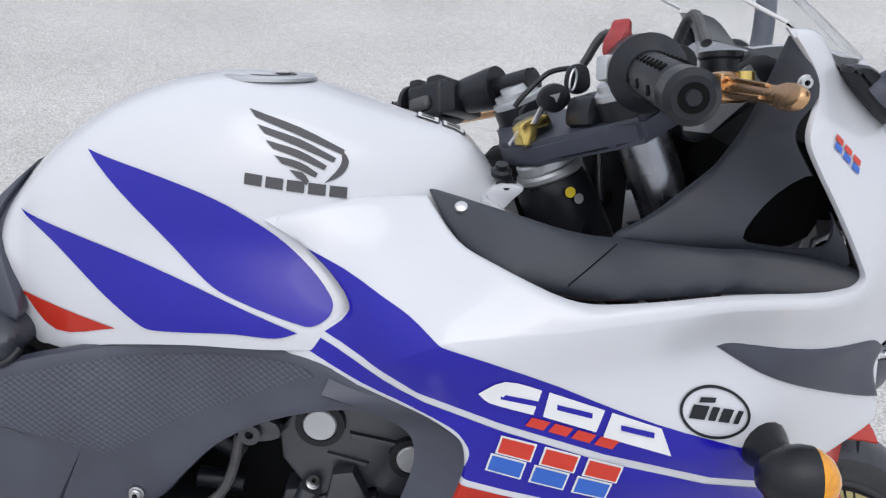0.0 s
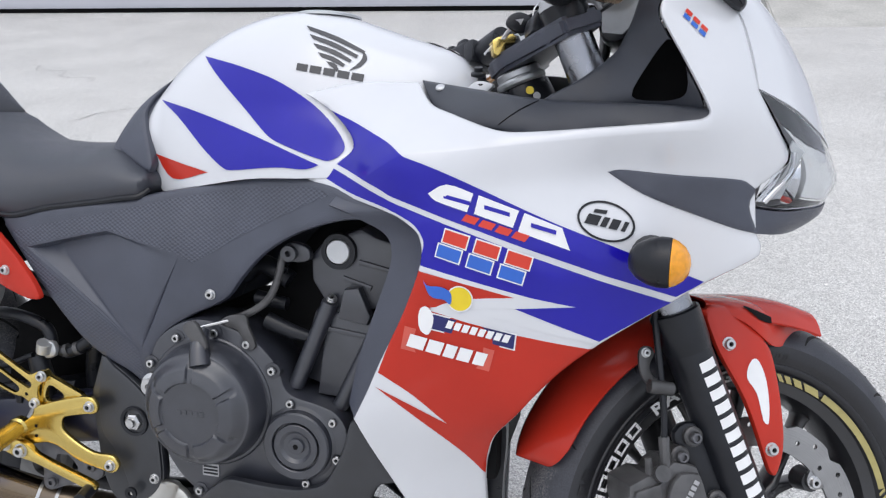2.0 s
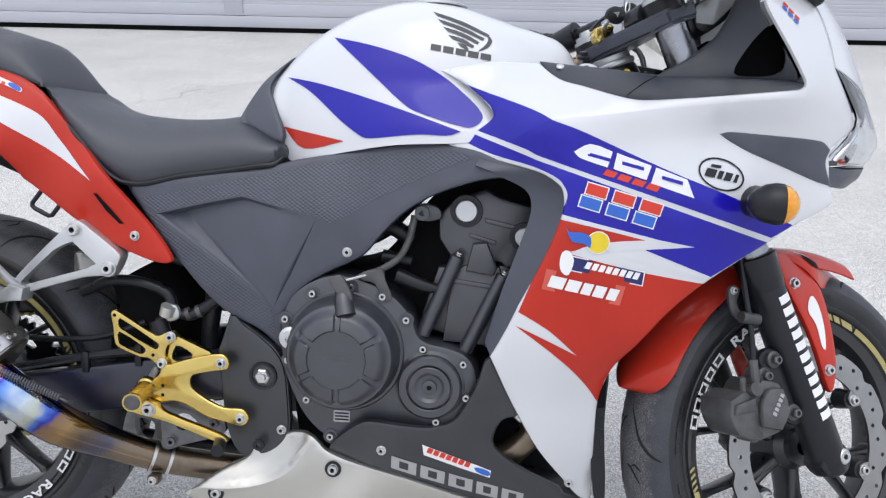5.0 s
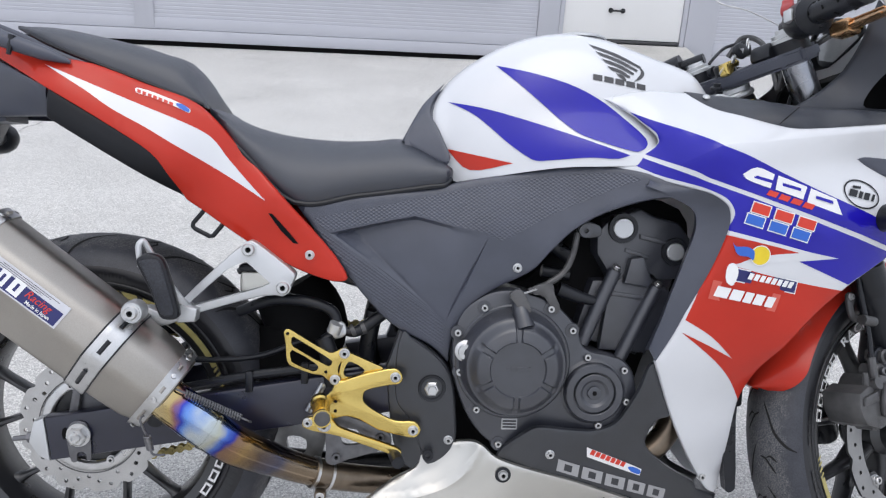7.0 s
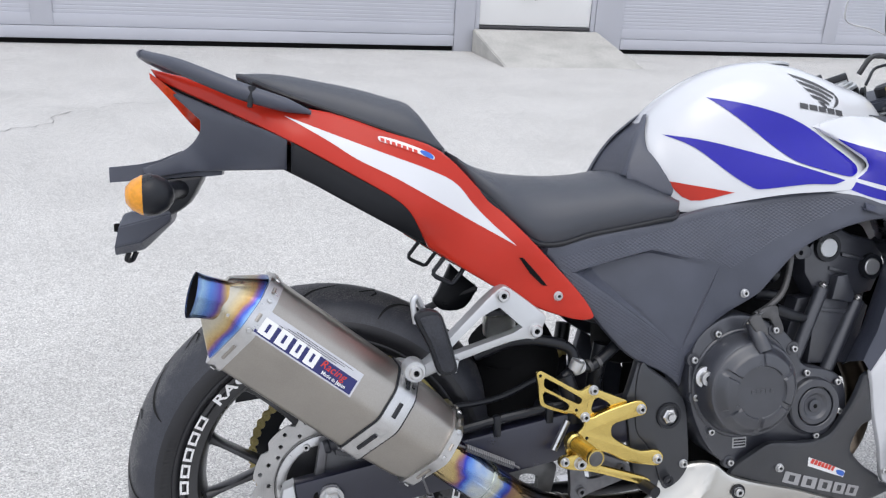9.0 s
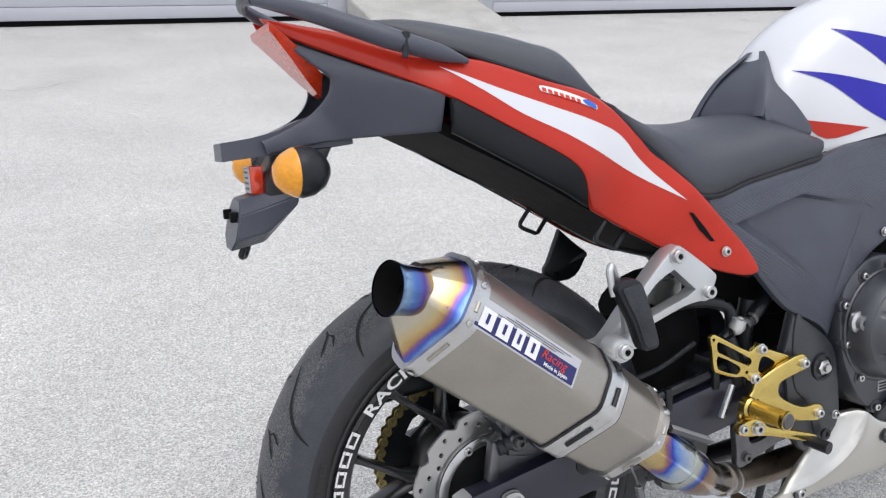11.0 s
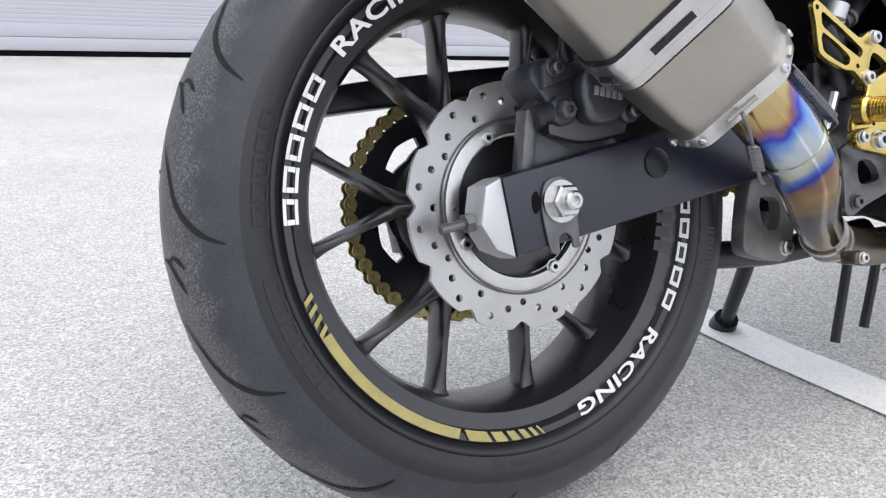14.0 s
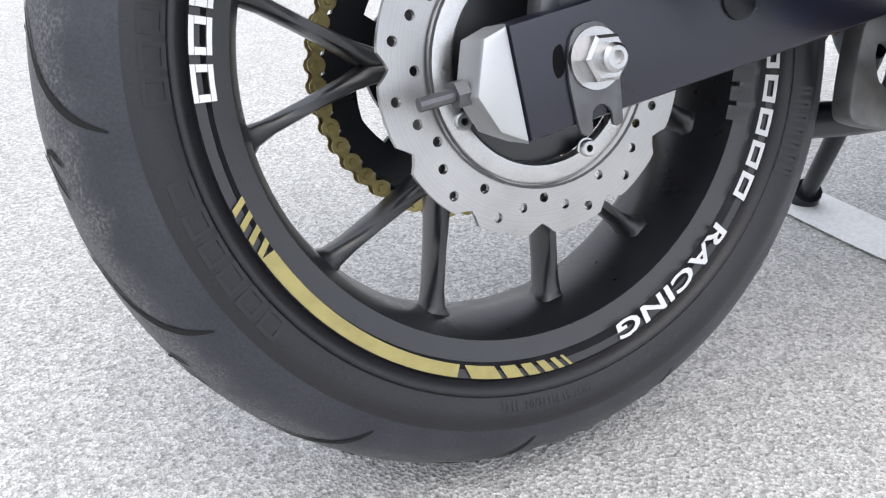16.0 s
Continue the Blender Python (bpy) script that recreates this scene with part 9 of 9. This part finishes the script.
        up = Vector((0.17, 0.0, 0.985))
        cross_v = ax.cross(up).normalized()
        up = cross_v.cross(ax).normalized()
        pm = STEERED @ Matrix(((ax.x, cross_v.x, up.x, A.x), (ax.y, cross_v.y, up.y, A.y), (ax.z, cross_v.z, up.z, A.z), (0, 0, 0, 1)))
        back = -1 if cross_v.x > 0 else 1
        pod = part("switch_pod", box((0.086, -0.024, -0.025), (0.143, 0.024, 0.024), 0.009, 3), BLACK, sw, "black left-hand switch pod", 35, pm)
        part("pod_ridge", box((0.124, -0.020, 0.016), (0.140, 0.020, 0.031), 0.004), BLACK, pod, "", 35, pm)
        part("pod_ridge", box((0.090, -0.022, 0.014), (0.112, 0.022, 0.029), 0.005), BLACK, pod, "", 35, pm)
        part("turn_switch", box((0.102, min(back * 0.022, back * 0.032), -0.012), (0.132, max(back * 0.022, back * 0.032), 0.004), 0.0045, 3), CAST, pod, "grey indicator switch", 35, pm)
        part("wire_plug", box((0.066, -0.026, -0.022), (0.088, 0.026, 0.016), 0.004), BLACK, sw, "black wire plug", 35, pm)
    L0 = Vector((1.110, s * 0.160, 0.948))
    L1 = Vector((1.045, s * 0.314, 0.927))
    lx = (L1 - L0).normalized()
    ln = lx.cross(Vector((0.45, 0, 0.89))).normalized()
    lu = ln.cross(lx).normalized()
    if lu.z < 0:
        ln, lu = -ln, -lu
    lm = STEERED @ Matrix(((lx.x, ln.x, lu.x, L0.x), (lx.y, ln.y, lu.y, L0.y), (lx.z, ln.z, lu.z, L0.z), (0, 0, 0, 1)))
    half = [(0.0, 0.0085), (0.040, 0.0080), (0.085, 0.0070), (0.118, 0.0062), (0.128, 0.0066), (0.138, 0.0088), (0.152, 0.0092), (0.163, 0.0070), (0.168, 0.0025)]
    lv = part("lever", slab(curve(half + [(x, -z) for x, z in reversed(half)], n=3), -0.0040, 0.0040, 0.0025), BRONZE, None, "bronze anodised hand lever with a channelled blade", 35, lm)
    for e in (-1, 1):
        part("blade_edge", slab([(0.012, e * 0.0046), (0.116, e * 0.0034), (0.116, e * 0.0058), (0.012, e * 0.0076)], -0.0062, 0.0062, 0.0010), BRONZE, lv, "", 35, lm)
    part("lever_block", box((-0.016, -0.022, -0.012), (0.016, 0.014, 0.012), 0.005), BRONZE, lv, "", 35, STEERED @ Matrix.Translation(L0 + Vector((-0.006, s * 0.012, -0.004))))
    part("adjuster", turned([(0, -0.008), (0.009, -0.008), (0.009, 0.008), (0, 0.008)], 16), GOLD, lv, "gold lever adjuster", 35, STEERED @ toward(L0 + Vector((0.004, s * 0.030, 0.0)), (0, 0, 1)))
    part("master", tube([A + ax * 0.012 + Vector((0.036, 0, 0.006)), A + ax * 0.055 + Vector((0.036, 0, 0.006))], 0.015, 14), BLACK, sw, "", 35, STEERED)
    part("control_cable", tube([A + ax * 0.03 + Vector((0.05, 0, 0.0)), (1.145, s * 0.07, 0.930), (1.135, s * 0.035, 0.84)], 0.0048, 10), BLACK, None, "black control cable", 35, STEERED)
part("fluid_pot", turned([(0, 0), (0.018, 0), (0.018, 0.024), (0.0195, 0.026), (0.0195, 0.031), (0, 0.031)], 24), BLACK, None, "black brake fluid pot", 35, STEERED @ at(1.150, -0.125, 0.948) @ Matrix.Rotation(radians(90), 4, "X"))
for s in (-1, 1):
    part("cable", tube([(1.155, s * 0.10, 0.99), (1.165, s * 0.07, 1.02), (1.175, s * 0.03, 0.99), (1.165, 0.0, 0.90)], 0.0052, 10), CAST, None, "grey sheathed cable", 35, STEERED)
# ignition key and tag
part("ignition", turned([(0, -0.01), (0.018, -0.01), (0.018, 0.006), (0.015, 0.009), (0, 0.009)], 24), BLACK, None, "black ignition lock", 35, STEERED @ toward(stem0 + d * 0.034, d))
kh = part("key_head", slab(curve([(1.0198, 0.9421), (1.0258, 0.9526), (1.0380, 0.9572), (1.0502, 0.9537), (1.0552, 0.9446), (1.0490, 0.9340), (1.0380, 0.9295), (1.0246, 0.9340)], n=3), -0.034, -0.026, 0.003), BLACK, None, "black plastic key head with a small pale mark", 35, STEERED)
part("pale_mark", slab([(1.0310, 0.9455), (1.0425, 0.9480), (1.0385, 0.9390), (1.0360, 0.9435)], -0.0347, -0.0338, 0.0002, 1), SILVER, kh, "", 35, STEERED)
part("key_blade", slab([(1.0130, 0.9195), (1.0195, 0.9195), (1.0290, 0.9340), (1.0235, 0.9365)], -0.0312, -0.0288, 0.0005), STEEL, kh, "steel key blade", 35, STEERED)
gt = part("lock_cover", slab(curve([(1.0030, 0.9170, 1), (1.0080, 0.9215), (1.0290, 0.9290), (1.0355, 0.9250, 1), (1.0335, 0.9180, 1), (1.0215, 0.9150, 1), (1.0195, 0.9030, 1), (1.0105, 0.8985, 1), (1.0060, 0.9005, 1)], n=3), -0.030, -0.012, 0.0018), GOLD, None, "gold anodised lock cover", 35, STEERED)
part("key_tip", slab([(0.9935, 0.9015), (0.9960, 0.8990), (0.9985, 0.9040), (1.0010, 0.9045), (1.0070, 0.9110), (1.0040, 0.9140)], -0.0235, -0.0215, 0.0004), STEEL, gt, "cut steel key tip", 35, STEERED)
ring = [(0.0045 * math.cos(radians(30 * i)), 0, 0.0105 * math.sin(radians(30 * i))) for i in range(13)]
part("key_ring", tube(ring, 0.0011, 6), STEEL, kh, "split steel key ring", 35, STEERED @ at(1.0615, -0.026, 0.9610, 0, 18, 20))
part("air_box", slab(curve([(0.985, 0.70), (0.990, 0.790), (1.03, 0.796), (1.095, 0.770), (1.135, 0.70)], n=3), -0.075, 0.075, 0.01), BLACK, None, "black air box behind the steering head")
tb = part("tank_bracket", slab(curve([(0.990, 0.862), (1.004, 0.873), (1.024, 0.869), (1.015, 0.858), (1.002, 0.846)], n=3), -0.058, -0.036, 0.002), WHITE, None, "white tank mounting bracket")
for x, z in ((1.008, 0.872), (1.003, 0.884)):
    part("rubber_mount", turned([(0, 0), (0.010, 0), (0.010, 0.004), (0.006, 0.006), (0.006, 0.011), (0, 0.011)], 18), BLACK, tb, "black rubber-mounted bolt", m=toward((x, -0.048, z - 0.004), (0, -0.3, 1)))
# Added panel that fills the view under the yoke with black
part("head_fill", slab(curve([(0.988, 0.78, 1), (0.992, 0.870), (1.030, 0.886), (1.090, 0.888), (1.150, 0.880, 1), (1.150, 0.78, 1)], n=3), 0.075, 0.087, 0.004), BLACK, None, "added black fill panel beside the steering head")
kt = part("key_tag", slab(curve([(1.0690, 0.9560), (1.0720, 0.9740), (1.0830, 0.9790), (1.0930, 0.9740), (1.0950, 0.9560), (1.0820, 0.9490)], n=3), -0.006, 0.004, 0.003), BLACK, None, "black plastic key tag", 35, STEERED)
part("key_cord", tube([(1.030, 0.032, 0.938), (1.0388, 0.030, 0.9488), (1.0634, 0.030, 0.9694), (1.0730, 0.020, 0.9745), (1.0810, 0.004, 0.9750)], 0.0028, 8), BLACK, kt, "black cord", 35, STEERED)
# dash
dash_o = curve([(1.150, 0.958, 1), (1.210, 0.999), (1.238, 0.992), (1.228, 0.966), (1.180, 0.922), (1.158, 0.926)], n=3)
ds = part("instrument_pod", slab(dash_o, -0.078, 0.078, 0.008), BLACK, None, "black instrument pod with a glassy grey face")
DISPLAY = material("glassy_grey_display", (0.20, 0.21, 0.22), 0.06, coat=1.0, spots=0.25, size=25)
fm = bmesh.new()
fm.faces.new([fm.verts.new(p) for p in ((1.156, -0.070, 0.966), (1.156, 0.070, 0.966), (1.208, 0.070, 1.0015), (1.208, -0.070, 1.0015))])
part("face", thicken(fm, -0.003), DISPLAY, ds, "glassy grey display")
fm = bmesh.new()
fm.faces.new([fm.verts.new(p) for p in ((1.158, -0.0805, 0.932), (1.156, -0.0805, 0.955), (1.208, -0.0805, 0.990), (1.222, -0.0805, 0.972), (1.182, -0.0805, 0.930))])
part("side_glass", thicken(fm, -0.002), DISPLAY, ds, "glassy grey side")
# Added filler hull: shade inside the nose, painted near-black
part("nose_filler", hull(lambda x, z: 0.10, lambda x: 0.86, line((1.20, 0.90), (1.26, 0.93), (1.31, 0.95)), [1.22, 1.25, 1.28, 1.31], 4), VOID, None, "near-black filler for the shade behind the nose")
# right and left mirror
for s in (-1, 1):
    mb = part("mirror", slab(curve([(1.262, 0.992), (1.278, 0.997), (1.296, 0.983), (1.312, 0.960), (1.306, 0.950), (1.288, 0.962)], n=3), s * 0.160 - 0.016 if s > 0 else -0.148, s * 0.148 + 0.016 if s > 0 else -0.118, 0.007), BLACK, None, "black mirror stalk and shell")
    part("stalk", tube([(1.290, s * 0.140, 0.975), (1.300, s * 0.150, 0.990), (1.315, s * 0.190, 1.035), (1.325, s * 0.225, 1.085)], [0.016, 0.012, 0.012, 0.010], 14), SHADE, mb, "matt grey stalk")
    shell = hull(lambda x, z: 0.016 * math.sqrt(max(0, 1 - ((x) / 0.075) ** 2)) * math.sqrt(max(0, 1 - (z / 0.046) ** 2)) ** 0.5, lambda x: -0.044 * math.sqrt(max(0.02, 1 - (x / 0.075) ** 4)), lambda x: 0.044 * math.sqrt(max(0.02, 1 - (x / 0.075) ** 4)), [-0.072 + 0.012 * i for i in range(13)], 8)
    part("shell", shell, BLACK, mb, "black mirror shell", m=at(1.325, s * 0.275, 1.110, 0, 0, s * 80))
# front indicators
for s in (-1, 1):
    im = at(1.238, s * 0.232, 0.684) @ Matrix.Rotation(radians(-90 + s * 6), 4, "Z")
    fi = part("front_indicator", turned([(0, -0.032), (0.010, -0.030), (0.019, -0.022), (0.025, -0.010), (0.0272, 0.002), (0.0265, 0.012), (0, 0.012)], 28), BLACK, None, "black front indicator with an amber lens", m=im)
    part("lens", turned([(0.0258, 0.0125), (0.024, 0.018), (0.018, 0.026), (0.010, 0.031), (0, 0.033)], 28), AMBER, fi, "amber lens", m=im)
    part("stalk", tube([(1.228, s * 0.175, 0.684), (1.230, s * 0.200, 0.684), (1.236, s * 0.222, 0.684)], [0.024, 0.018, 0.016], 16), BLACK, fi)
